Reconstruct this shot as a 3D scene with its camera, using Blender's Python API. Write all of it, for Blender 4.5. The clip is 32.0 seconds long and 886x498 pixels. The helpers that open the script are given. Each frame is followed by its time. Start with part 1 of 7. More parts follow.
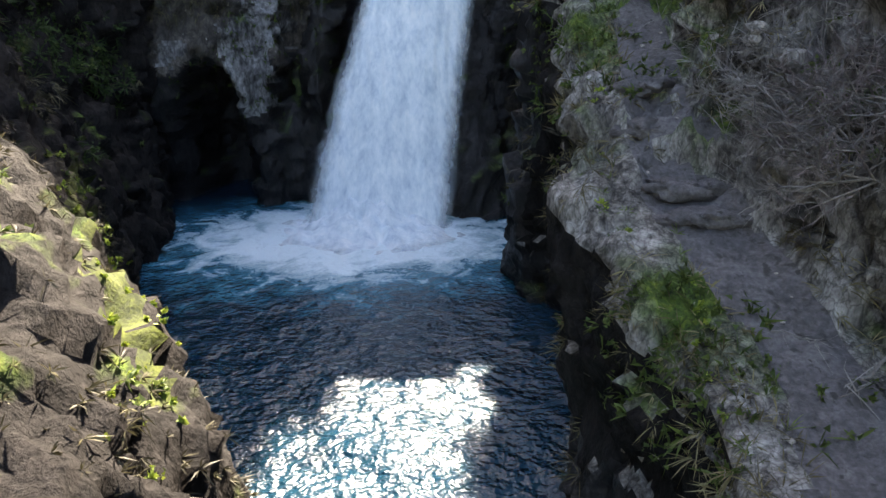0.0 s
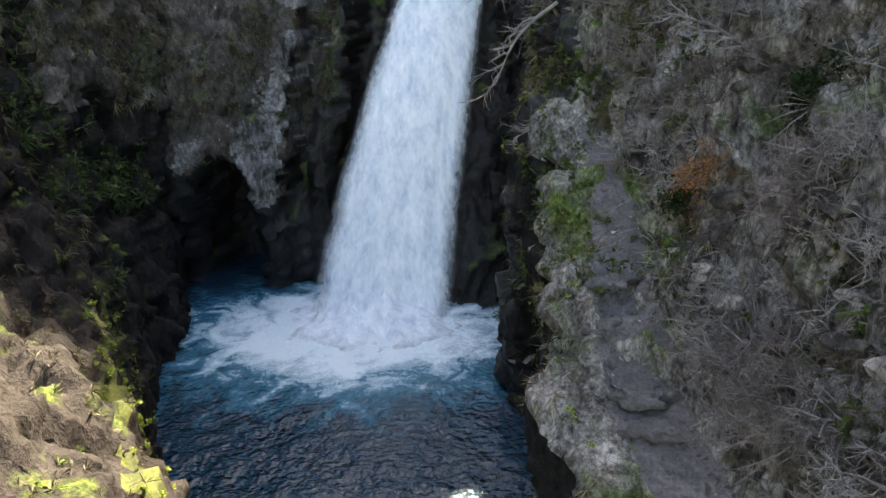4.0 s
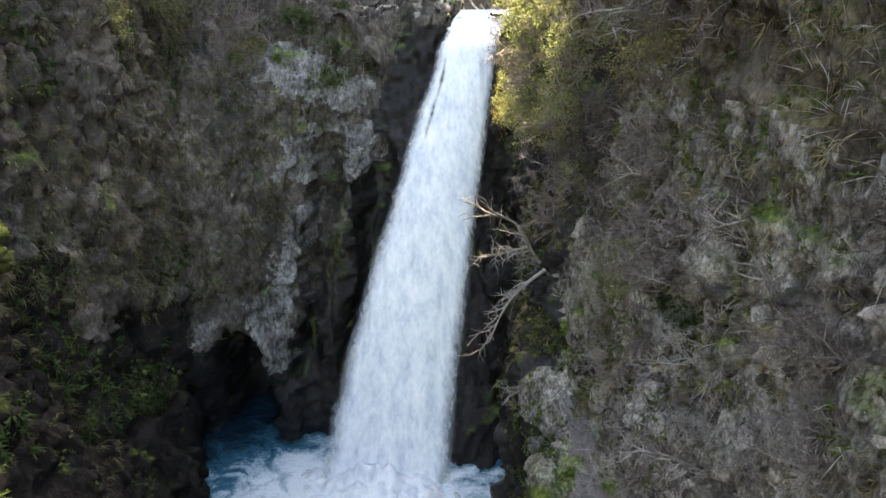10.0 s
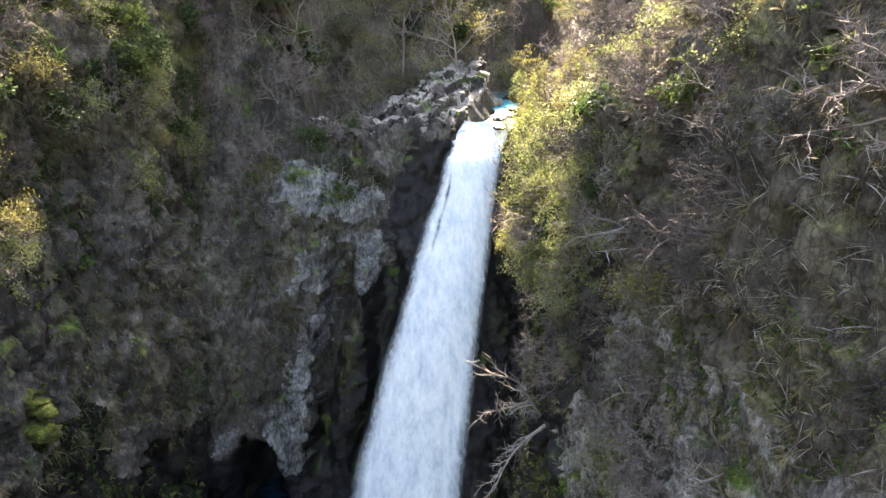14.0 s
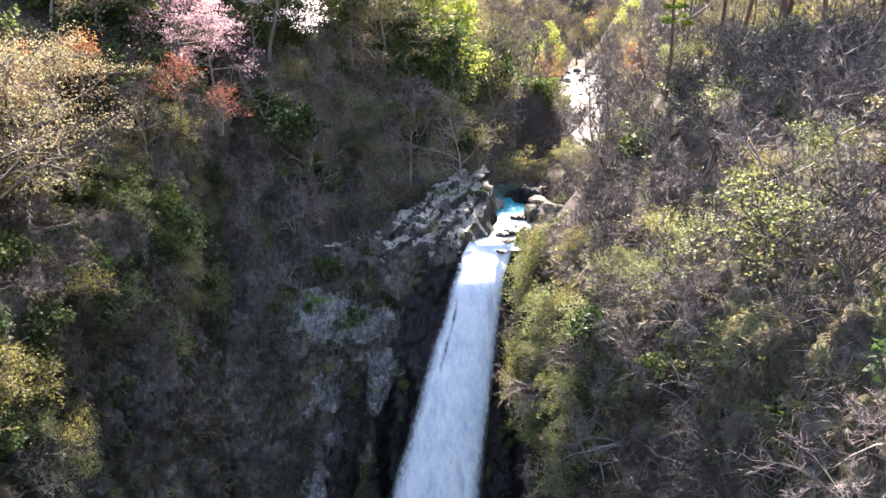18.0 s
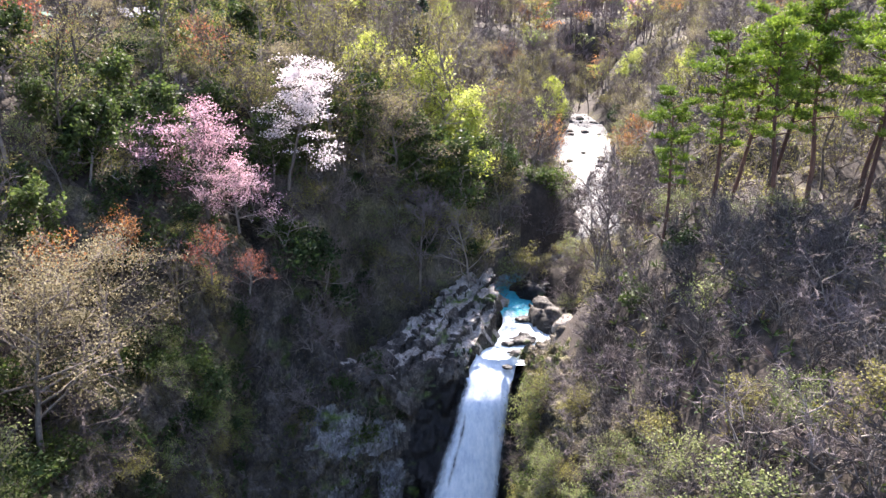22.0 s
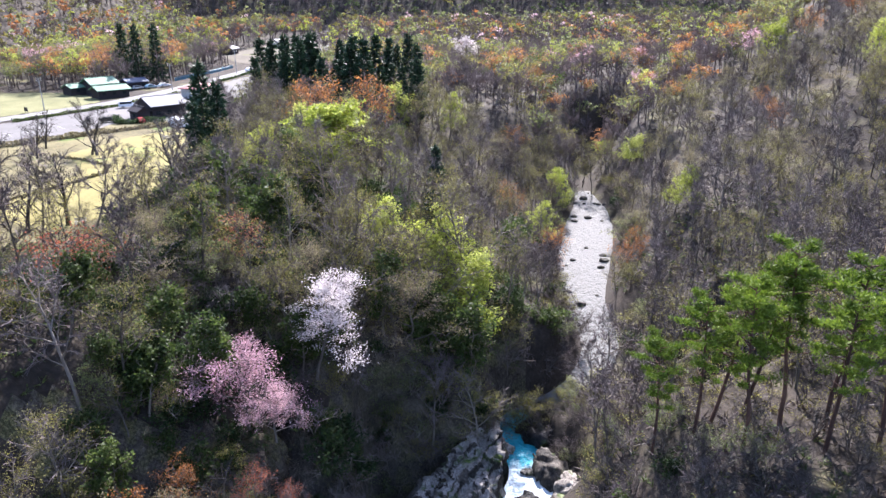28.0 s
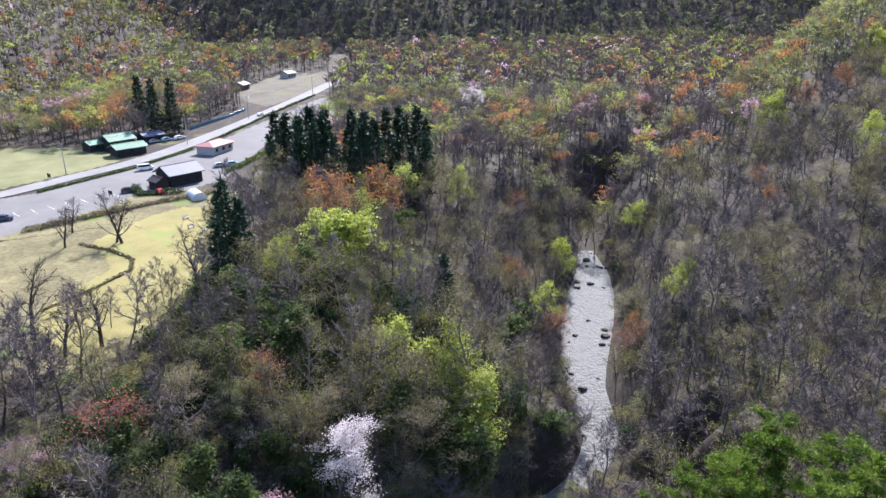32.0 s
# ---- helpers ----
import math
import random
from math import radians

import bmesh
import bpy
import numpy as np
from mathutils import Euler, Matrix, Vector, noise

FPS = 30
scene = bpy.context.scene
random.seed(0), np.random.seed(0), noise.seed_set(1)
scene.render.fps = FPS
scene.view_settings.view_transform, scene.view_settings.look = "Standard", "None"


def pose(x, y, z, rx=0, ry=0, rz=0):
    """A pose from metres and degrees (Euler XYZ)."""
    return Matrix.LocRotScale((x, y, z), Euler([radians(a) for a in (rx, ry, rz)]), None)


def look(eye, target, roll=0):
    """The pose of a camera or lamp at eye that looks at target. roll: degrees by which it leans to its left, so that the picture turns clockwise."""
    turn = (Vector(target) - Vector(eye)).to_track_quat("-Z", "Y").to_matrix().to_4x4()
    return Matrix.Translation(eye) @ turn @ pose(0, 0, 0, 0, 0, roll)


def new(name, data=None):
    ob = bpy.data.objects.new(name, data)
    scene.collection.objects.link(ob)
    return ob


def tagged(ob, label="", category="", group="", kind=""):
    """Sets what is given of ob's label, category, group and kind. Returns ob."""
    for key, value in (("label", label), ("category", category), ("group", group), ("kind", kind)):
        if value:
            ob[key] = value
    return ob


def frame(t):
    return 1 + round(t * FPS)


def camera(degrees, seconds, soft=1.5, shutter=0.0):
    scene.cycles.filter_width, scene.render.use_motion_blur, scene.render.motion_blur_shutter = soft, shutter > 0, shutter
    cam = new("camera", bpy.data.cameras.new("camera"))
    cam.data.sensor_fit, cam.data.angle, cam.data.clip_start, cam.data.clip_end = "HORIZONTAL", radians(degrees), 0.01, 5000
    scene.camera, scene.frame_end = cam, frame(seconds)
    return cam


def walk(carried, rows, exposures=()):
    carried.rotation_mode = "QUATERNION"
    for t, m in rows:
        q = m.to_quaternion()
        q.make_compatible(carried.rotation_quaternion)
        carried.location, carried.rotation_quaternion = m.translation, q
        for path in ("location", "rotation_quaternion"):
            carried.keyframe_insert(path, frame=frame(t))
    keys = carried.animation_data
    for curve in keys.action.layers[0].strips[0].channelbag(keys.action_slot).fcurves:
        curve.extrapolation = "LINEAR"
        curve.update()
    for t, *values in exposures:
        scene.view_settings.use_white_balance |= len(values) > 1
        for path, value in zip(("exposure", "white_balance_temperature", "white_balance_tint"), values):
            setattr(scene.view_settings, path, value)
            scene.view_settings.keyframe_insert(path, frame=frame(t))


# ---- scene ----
# Camera: a drone that climbs straight up in front of the fall.
cam = camera(66.0, 32.0, soft=1.5)
EYE, TILT = 17.0, -19.7
ROWS = [
    (0.0, 0.000, 0.000, 0.000, 0.00, -0.00, 0.00),
    (0.5, -0.010, -0.163, 0.568, 0.07, -0.01, 0.00),
    (1.0, -0.008, -0.394, 1.204, 0.14, -0.01, 0.01),
    (1.5, 0.018, -0.745, 1.960, 0.20, -0.01, 0.02),
    (2.0, 0.077, -1.185, 2.808, 0.26, 0.00, 0.04),
    (2.5, 0.171, -1.671, 3.711, 0.31, 0.02, 0.06),
    (3.0, 0.285, -2.167, 4.651, 0.35, 0.04, 0.08),
    (3.5, 0.398, -2.644, 5.624, 0.40, 0.04, 0.09),
    (4.5, 0.596, -3.439, 7.717, 0.48, 0.00, 0.09),
    (5.5, 0.709, -3.998, 9.983, 0.56, -0.04, 0.08),
    (6.5, 0.699, -4.427, 12.303, 0.60, -0.04, 0.08),
    (7.5, 0.688, -4.901, 14.633, 0.64, -0.02, 0.08),
    (8.5, 0.733, -5.558, 16.992, 0.67, -0.00, 0.06),
    (9.5, 0.791, -6.474, 19.440, 0.71, 0.00, 0.03),
    (10.5, 0.798, -7.525, 21.934, 0.75, -0.00, -0.01),
    (11.5, 0.687, -8.399, 24.335, 0.78, 0.01, -0.04),
    (12.5, 0.496, -9.098, 26.684, 0.77, 0.03, -0.04),
    (13.5, 0.367, -9.935, 29.200, 0.76, 0.03, -0.01),
    (14.5, 0.304, -10.975, 31.966, 0.74, 0.02, 0.04),
    (15.5, 0.167, -12.034, 34.926, 0.72, 0.02, 0.10),
    (16.5, -0.057, -13.062, 37.982, 0.71, 0.03, 0.16),
    (17.5, -0.254, -14.155, 41.014, 0.70, 0.05, 0.19),
    (18.5, -0.399, -15.300, 44.016, 0.71, 0.08, 0.18),
    (19.5, -0.560, -16.376, 47.094, 0.73, 0.08, 0.12),
    (20.5, -0.766, -17.353, 50.299, 0.77, 0.05, 0.02),
    (21.5, -1.004, -18.298, 53.613, 0.80, -0.01, -0.12),
    (22.5, -1.262, -19.262, 56.981, 0.81, -0.08, -0.27),
    (23.5, -1.530, -20.279, 60.318, 0.82, -0.11, -0.39),
    (24.5, -1.779, -21.407, 63.662, 0.86, -0.08, -0.46),
    (25.5, -1.964, -22.724, 67.174, 0.94, -0.05, -0.49),
    (26.5, -2.056, -24.257, 70.931, 1.07, -0.02, -0.49),
    (27.5, -2.052, -25.980, 74.922, 1.20, 0.01, -0.48),
    (28.5, -2.018, -27.796, 79.129, 1.32, 0.03, -0.47),
    (29.5, -2.085, -29.546, 83.537, 1.44, 0.05, -0.49),
    (30.5, -2.238, -31.175, 88.148, 1.56, 0.05, -0.53),
    (31.5, -2.345, -32.732, 92.958, 1.70, 0.02, -0.56),
    (32.0, -2.385, -33.498, 95.402, 1.77, -0.01, -0.58),
]
walk(cam, [(t, pose(0, 0, EYE, TILT, 0, 0) @ pose(x, y, z, 90 + pitch, roll, yaw)) for t, x, y, z, yaw, pitch, roll in ROWS],
     exposures=[(0, 3.35, 7700, 13), (3, 3.55, 8600, 13), (6, 3.75, 9400, 14), (10, 3.9, 9900, 14), (14, 3.82, 8800, 15), (17, 3.3, 7500, 18), (20, 2.8, 6850, 20), (25, 2.25, 6200, 21), (28, 1.95, 5950, 20), (32, 1.55, 5750, 17)])

# ---- light ----
SUN_EL, SUN_AZ = 41.0, 6.5
world = bpy.data.worlds.new("sky")
scene.world = world
world.use_nodes = True
sky = world.node_tree.nodes.new("ShaderNodeTexSky")
sky.sky_type, sky.sun_disc = "NISHITA", False
sky.sun_elevation, sky.sun_rotation = radians(SUN_EL), radians(SUN_AZ)
sky.air_density, sky.dust_density = 1.0, 1.2
world.node_tree.links.new(sky.outputs[0], world.node_tree.nodes["Background"].inputs[0])
world.node_tree.nodes["Background"].inputs[1].default_value = 0.135
sun = new("sun", bpy.data.lights.new("sun", "SUN"))
sun.data.energy, sun.data.angle, sun.data.color = 5.0, radians(0.55), (1.0, 0.94, 0.84)
sun.matrix_world = look((900 * math.sin(radians(SUN_AZ)), 900 * math.cos(radians(SUN_AZ)), 900 * math.tan(radians(SUN_EL))), (0, 0, 0))


# ---- noise, meshes ----
def hash3(i, j, k, seed):
    n = (i * 374761393 + j * 668265263 + k * 2147483647 + seed * 1274126177) & 0xFFFFFFFF
    n = ((n ^ (n >> 13)) * 1274126177) & 0xFFFFFFFF
    n = ((n ^ (n >> 16)) * 2246822519) & 0xFFFFFFFF
    return ((n ^ (n >> 15)) & 0xFFFFFF) / float(0xFFFFFF) * 2 - 1


def vnoise(p, seed=0):
    """Smooth value noise, -1 to 1, for rows of points."""
    p = np.asarray(p, float)
    b = np.floor(p).astype(np.int64)
    f = p - b
    f = f * f * (3 - 2 * f)
    out = 0
    for dx in (0, 1):
        wx = f[..., 0] if dx else 1 - f[..., 0]
        for dy in (0, 1):
            wy = f[..., 1] if dy else 1 - f[..., 1]
            for dz in (0, 1):
                wz = f[..., 2] if dz else 1 - f[..., 2]
                out = out + wx * wy * wz * hash3(b[..., 0] + dx, b[..., 1] + dy, b[..., 2] + dz, seed)
    return out


def fbm(p, octaves=4, seed=0, ridged=False):
    p = np.asarray(p, float)
    total, amp = 0, 0.5
    for o in range(octaves):
        n = vnoise(p * 2.03**o + 17.3 * o, seed + o)
        total = total + amp * ((1 - 2 * np.abs(n)) if ridged else n)
        amp *= 0.5
    return total


def cells(p, seed=0):
    """Distance-like block noise: the offset of the nearest jittered cell, for broken rock."""
    p = np.asarray(p, float)
    b = np.floor(p).astype(np.int64)
    best, val = np.full(p.shape[:-1], 9.0), np.zeros(p.shape[:-1])
    for dx in (-1, 0, 1):
        for dy in (-1, 0, 1):
            for dz in (-1, 0, 1):
                i, j, k = b[..., 0] + dx, b[..., 1] + dy, b[..., 2] + dz
                q = np.stack([i + 0.5 + 0.45 * hash3(i, j, k, seed), j + 0.5 + 0.45 * hash3(i, j, k, seed + 1), k + 0.5 + 0.45 * hash3(i, j, k, seed + 2)], -1)
                dist = ((q - p) ** 2).sum(-1)
                v = hash3(i, j, k, seed + 3)
                near = dist < best
                best, val = np.where(near, dist, best), np.where(near, v, val)
    return val


def smooth(a, lo=0.0, hi=1.0):
    t = np.clip((np.asarray(a, float) - lo) / (hi - lo), 0, 1)
    return t * t * (3 - 2 * t)


def mesh_from(name, verts, faces, material=None, soft=True, slots=None):
    """A mesh from arrays of verts and of faces that all have 3 or all have 4 corners."""
    verts, faces = np.asarray(verts, np.float32), np.asarray(faces, np.int32)
    me = bpy.data.meshes.new(name)
    n = faces.shape[1]
    me.vertices.add(len(verts))
    me.vertices.foreach_set("co", verts.ravel())
    me.loops.add(faces.size)
    me.loops.foreach_set("vertex_index", faces.ravel())
    me.polygons.add(len(faces))
    me.polygons.foreach_set("loop_start", np.arange(0, faces.size, n, dtype=np.int32))
    me.polygons.foreach_set("use_smooth", np.full(len(faces), soft))
    me.update(calc_edges=True)
    for m in material if isinstance(material, (list, tuple)) else [material] if material else []:
        me.materials.append(m)
    if slots is not None:
        me.polygons.foreach_set("material_index", np.asarray(slots, np.int32))
    return me


def grid_faces(n, m):
    i = np.arange(n * m).reshape(n, m)
    return np.stack([i[:-1, :-1], i[1:, :-1], i[1:, 1:], i[:-1, 1:]], -1).reshape(-1, 4)


def normals_of(g):
    """Normals of a grid of points (n, m, 3)."""
    a, b = np.gradient(g, axis=0), np.gradient(g, axis=1)
    n = np.cross(a, b)
    return n / (np.linalg.norm(n, axis=-1, keepdims=True) + 1e-9)


def curve_through(knots, values, at):
    """A smooth curve through values at knots, read at the places given (Catmull-Rom, along axis 0)."""
    k, v, shape = np.asarray(knots, float), np.asarray(values, float), np.shape(at)
    at = np.asarray(at, float).ravel()
    slope = np.gradient(v, k, axis=0)
    i = np.clip(np.searchsorted(k, at) - 1, 0, len(k) - 2)
    h = k[i + 1] - k[i]
    t = np.clip((at - k[i]) / h, 0, 1)
    ex = (slice(None),) + (None,) * (v.ndim - 1)
    t, h = t[ex], h[ex]
    out = (2 * t**3 - 3 * t**2 + 1) * v[i] + (t**3 - 2 * t**2 + t) * h * slope[i] + (3 * t**2 - 2 * t**3) * v[i + 1] + (t**3 - t**2) * h * slope[i + 1]
    return out.reshape(shape + v.shape[1:])


def part(name, mesh, parent, label="", kind=""):
    ob = new(name, mesh)
    ob.parent = parent
    return tagged(ob, label, kind=kind)


# ---- materials ----
def ramp(nt, stops):
    r = nt.nodes.new("ShaderNodeValToRGB")
    el = r.color_ramp.elements
    while len(el) < len(stops):
        el.new(0.5)
    for e, (p, c) in zip(el, stops):
        e.position, e.color = p, (*c, 1)
    return r


def surface(name, stops, scale=1.0, rough=0.85, bump=0.3, fine=9.0, stretch=(1, 1, 1), moss=None, spots=None, specular=0.3, vary=0.0, distance=0.1, cracks=0.0):
    """A weathered surface: colour from two sizes of noise, relief, and moss or growth on what faces up."""
    m = bpy.data.materials.new(name)
    m.use_nodes = True
    nt, n, l = m.node_tree, m.node_tree.nodes, m.node_tree.links
    bsdf = n["Principled BSDF"]
    pos = n.new("ShaderNodeTexCoord")
    mp = n.new("ShaderNodeMapping")
    mp.inputs["Scale"].default_value = stretch
    l.new(pos.outputs["Object"], mp.inputs["Vector"])
    big, small = n.new("ShaderNodeTexNoise"), n.new("ShaderNodeTexNoise")
    for t, s, dt in ((big, scale, 6), (small, scale * fine, 8)):
        t.inputs["Scale"].default_value, t.inputs["Detail"].default_value, t.inputs["Roughness"].default_value = s, dt, 0.65
        l.new(mp.outputs[0], t.inputs["Vector"])
    mix = n.new("ShaderNodeMath")
    mix.operation = "MULTIPLY_ADD"
    mix.inputs[1].default_value = 0.55
    half = n.new("ShaderNodeMath")
    half.operation = "MULTIPLY"
    half.inputs[1].default_value = 0.45
    l.new(small.outputs["Fac"], half.inputs[0])
    l.new(big.outputs["Fac"], mix.inputs[0])
    l.new(half.outputs[0], mix.inputs[2])
    fac = mix.outputs[0]
    if vary:
        info = n.new("ShaderNodeObjectInfo")
        add = n.new("ShaderNodeMath")
        add.operation = "MULTIPLY_ADD"
        add.inputs[1].default_value = vary
        sub = n.new("ShaderNodeMath")
        sub.operation = "ADD"
        sub.inputs[1].default_value = -vary / 2
        l.new(info.outputs["Random"], add.inputs[0])
        l.new(fac, add.inputs[2])
        l.new(add.outputs[0], sub.inputs[0])
        fac = sub.outputs[0]
    r = ramp(nt, stops)
    l.new(fac, r.inputs[0])
    colour = r.outputs[0]
    if moss:
        geo = n.new("ShaderNodeNewGeometry")
        xyz = n.new("ShaderNodeSeparateXYZ")
        l.new(geo.outputs["Normal"], xyz.inputs[0])
        up = n.new("ShaderNodeMapRange")
        up.inputs[1].default_value, up.inputs[2].default_value = moss[1], moss[2]
        l.new(xyz.outputs[2], up.inputs[0])
        cover = n.new("ShaderNodeTexNoise")
        cover.inputs["Scale"].default_value, cover.inputs["Detail"].default_value = moss[3], 5
        l.new(pos.outputs["Object"], cover.inputs["Vector"])
        cr = n.new("ShaderNodeMapRange")
        cr.inputs[1].default_value, cr.inputs[2].default_value = moss[4], moss[4] + 0.12
        l.new(cover.outputs["Fac"], cr.inputs[0])
        mul = n.new("ShaderNodeMath")
        mul.operation = "MULTIPLY"
        l.new(up.outputs[0], mul.inputs[0])
        l.new(cr.outputs[0], mul.inputs[1])
        mr = ramp(nt, moss[0])
        l.new(small.outputs["Fac"], mr.inputs[0])
        mx = n.new("ShaderNodeMix")
        mx.data_type = "RGBA"
        l.new(mul.outputs[0], mx.inputs["Factor"])
        l.new(colour, mx.inputs["A"])
        l.new(mr.outputs[0], mx.inputs["B"])
        colour = mx.outputs["Result"]
    if spots:
        tex = n.new("ShaderNodeTexNoise")
        tex.inputs["Scale"].default_value, tex.inputs["Detail"].default_value = spots[1], 6
        l.new(mp.outputs[0], tex.inputs["Vector"])
        sr = n.new("ShaderNodeMapRange")
        sr.inputs[1].default_value, sr.inputs[2].default_value = spots[2], spots[2] + 0.06
        l.new(tex.outputs["Fac"], sr.inputs[0])
        mx = n.new("ShaderNodeMix")
        mx.data_type = "RGBA"
        l.new(sr.outputs[0], mx.inputs["Factor"])
        l.new(colour, mx.inputs["A"])
        mx.inputs["B"].default_value = (*spots[0], 1)
        colour = mx.outputs["Result"]
    for size in (cracks, cracks * 3.3) if cracks else ():
        warp, vor = n.new("ShaderNodeVectorMath"), n.new("ShaderNodeTexVoronoi")
        warp.operation = "MULTIPLY_ADD"
        warp.inputs[1].default_value = (0.7 / size,) * 3
        l.new(small.outputs["Color"], warp.inputs[0])
        l.new(mp.outputs[0], warp.inputs[2])
        vor.feature = "DISTANCE_TO_EDGE"
        vor.inputs["Scale"].default_value = size
        l.new(warp.outputs[0], vor.inputs["Vector"])
        line = n.new("ShaderNodeMapRange")
        line.inputs[2].default_value, line.inputs[3].default_value = 0.06, 0.5
        l.new(vor.outputs["Distance"], line.inputs[0])
        mx = n.new("ShaderNodeMix")
        mx.data_type, mx.blend_type = "RGBA", "MULTIPLY"
        mx.inputs["Factor"].default_value = 1.0
        l.new(colour, mx.inputs["A"])
        l.new(line.outputs[0], mx.inputs["B"])
        colour = mx.outputs["Result"]
    l.new(colour, bsdf.inputs["Base Color"])
    bsdf.inputs["Roughness"].default_value = rough
    bsdf.inputs["Specular IOR Level"].default_value = specular
    if bump:
        bp = n.new("ShaderNodeBump")
        bp.inputs["Strength"].default_value, bp.inputs["Distance"].default_value = bump, distance
        l.new(mix.outputs[0], bp.inputs["Height"])
        l.new(bp.outputs[0], bsdf.inputs["Normal"])
    return m


MOSS = [(0.3, (0.02, 0.035, 0.008)), (0.5, (0.06, 0.1, 0.015)), (0.7, (0.16, 0.2, 0.03))]
DRYGRASS = [(0.3, (0.035, 0.04, 0.015)), (0.5, (0.1, 0.095, 0.04)), (0.7, (0.22, 0.19, 0.09))]
ROCK = surface("gorge_rock", [(0.36, (0.01, 0.009, 0.008)), (0.46, (0.034, 0.03, 0.026)), (0.54, (0.075, 0.065, 0.056)), (0.64, (0.16, 0.14, 0.12)), (0.74, (0.3, 0.275, 0.245))], 0.3, 0.78, 1.0, 9, (1, 1, 0.55), (MOSS, 0.1, 0.6, 0.3, 0.56), ((0.3, 0.28, 0.255), 5.0, 0.68), distance=0.45, cracks=0.9)
BROWN = surface("brown_rock", [(0.38, (0.016, 0.014, 0.013)), (0.45, (0.085, 0.077, 0.07)), (0.52, (0.2, 0.185, 0.168)), (0.6, (0.38, 0.358, 0.33)), (0.7, (0.58, 0.555, 0.52))], 0.55, 0.85, 1.0, 9, (1, 1, 0.5), (MOSS, 0.1, 0.6, 0.3, 0.5), ((0.36, 0.33, 0.3), 6.0, 0.7), distance=0.45, cracks=1.1)
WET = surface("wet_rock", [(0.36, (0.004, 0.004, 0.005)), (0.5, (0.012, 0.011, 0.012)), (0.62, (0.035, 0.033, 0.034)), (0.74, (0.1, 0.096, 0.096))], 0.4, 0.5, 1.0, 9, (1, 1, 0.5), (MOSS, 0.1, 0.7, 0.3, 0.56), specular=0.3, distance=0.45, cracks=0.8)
# near-black: the shade missing on the low left rock is put into this colour
DARKBROWN = surface("dark_brown_rock", [(0.34, (0.006, 0.005, 0.005)), (0.47, (0.012, 0.0105, 0.01)), (0.58, (0.021, 0.0185, 0.018)), (0.72, (0.045, 0.041, 0.04))], 0.4, 0.8, 1.0, 9, (1, 1, 0.55), (MOSS, 0.3, 0.7, 0.4, 0.58), specular=0.12, distance=0.45, cracks=0.9)
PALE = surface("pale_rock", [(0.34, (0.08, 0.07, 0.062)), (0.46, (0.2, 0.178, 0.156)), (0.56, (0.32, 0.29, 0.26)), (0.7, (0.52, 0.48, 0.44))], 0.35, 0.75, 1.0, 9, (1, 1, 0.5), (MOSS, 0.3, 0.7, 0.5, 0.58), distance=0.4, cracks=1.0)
SCOOP = surface("grey_scoured_rock", [(0.4, (0.02, 0.019, 0.019)), (0.46, (0.08, 0.078, 0.078)), (0.54, (0.18, 0.178, 0.178)), (0.66, (0.36, 0.356, 0.356))], 0.35, 0.7, 1.0, 9, (1, 1, 0.5), (MOSS, 0.3, 0.7, 0.5, 0.55), distance=0.4, cracks=1.0)
BANKSIDE = surface("earthy_bank", [(0.34, (0.018, 0.015, 0.012)), (0.45, (0.055, 0.046, 0.036)), (0.55, (0.1, 0.085, 0.066)), (0.7, (0.2, 0.175, 0.14))], 0.5, 0.95, 1.0, 9, (1, 1, 0.6), (DRYGRASS, 0.0, 0.5, 0.4, 0.46), distance=0.4, cracks=1.2)
MOSSY = surface("moss_cover", [(0.34, (0.008, 0.011, 0.003)), (0.46, (0.025, 0.034, 0.006)), (0.56, (0.055, 0.068, 0.01)), (0.7, (0.1, 0.115, 0.018))], 1.2, 0.95, 1.0, 9, distance=0.12)
BRIGHTMOSS = surface("bright_moss_cover", [(0.36, (0.02, 0.028, 0.006)), (0.46, (0.022, 0.028, 0.008)), (0.54, (0.055, 0.065, 0.013)), (0.66, (0.17, 0.18, 0.03))], 1.2, 0.95, 1.0, 9, distance=0.15)
GROUND = surface("leaf_litter", [(0.3, (0.012, 0.0095, 0.008)), (0.45, (0.024, 0.019, 0.015)), (0.55, (0.042, 0.033, 0.026)), (0.72, (0.085, 0.068, 0.05))], 0.12, 0.95, 0.9, 14, (1, 1, 1), (DRYGRASS, 0.5, 0.9, 0.09, 0.56), distance=0.3)
PATH = surface("path_earth", [(0.3, (0.04, 0.036, 0.036)), (0.5, (0.09, 0.083, 0.084)), (0.7, (0.18, 0.168, 0.168))], 0.8, 0.9, 1.0, 8, spots=((0.05, 0.045, 0.043), 3.0, 0.6), distance=0.2)


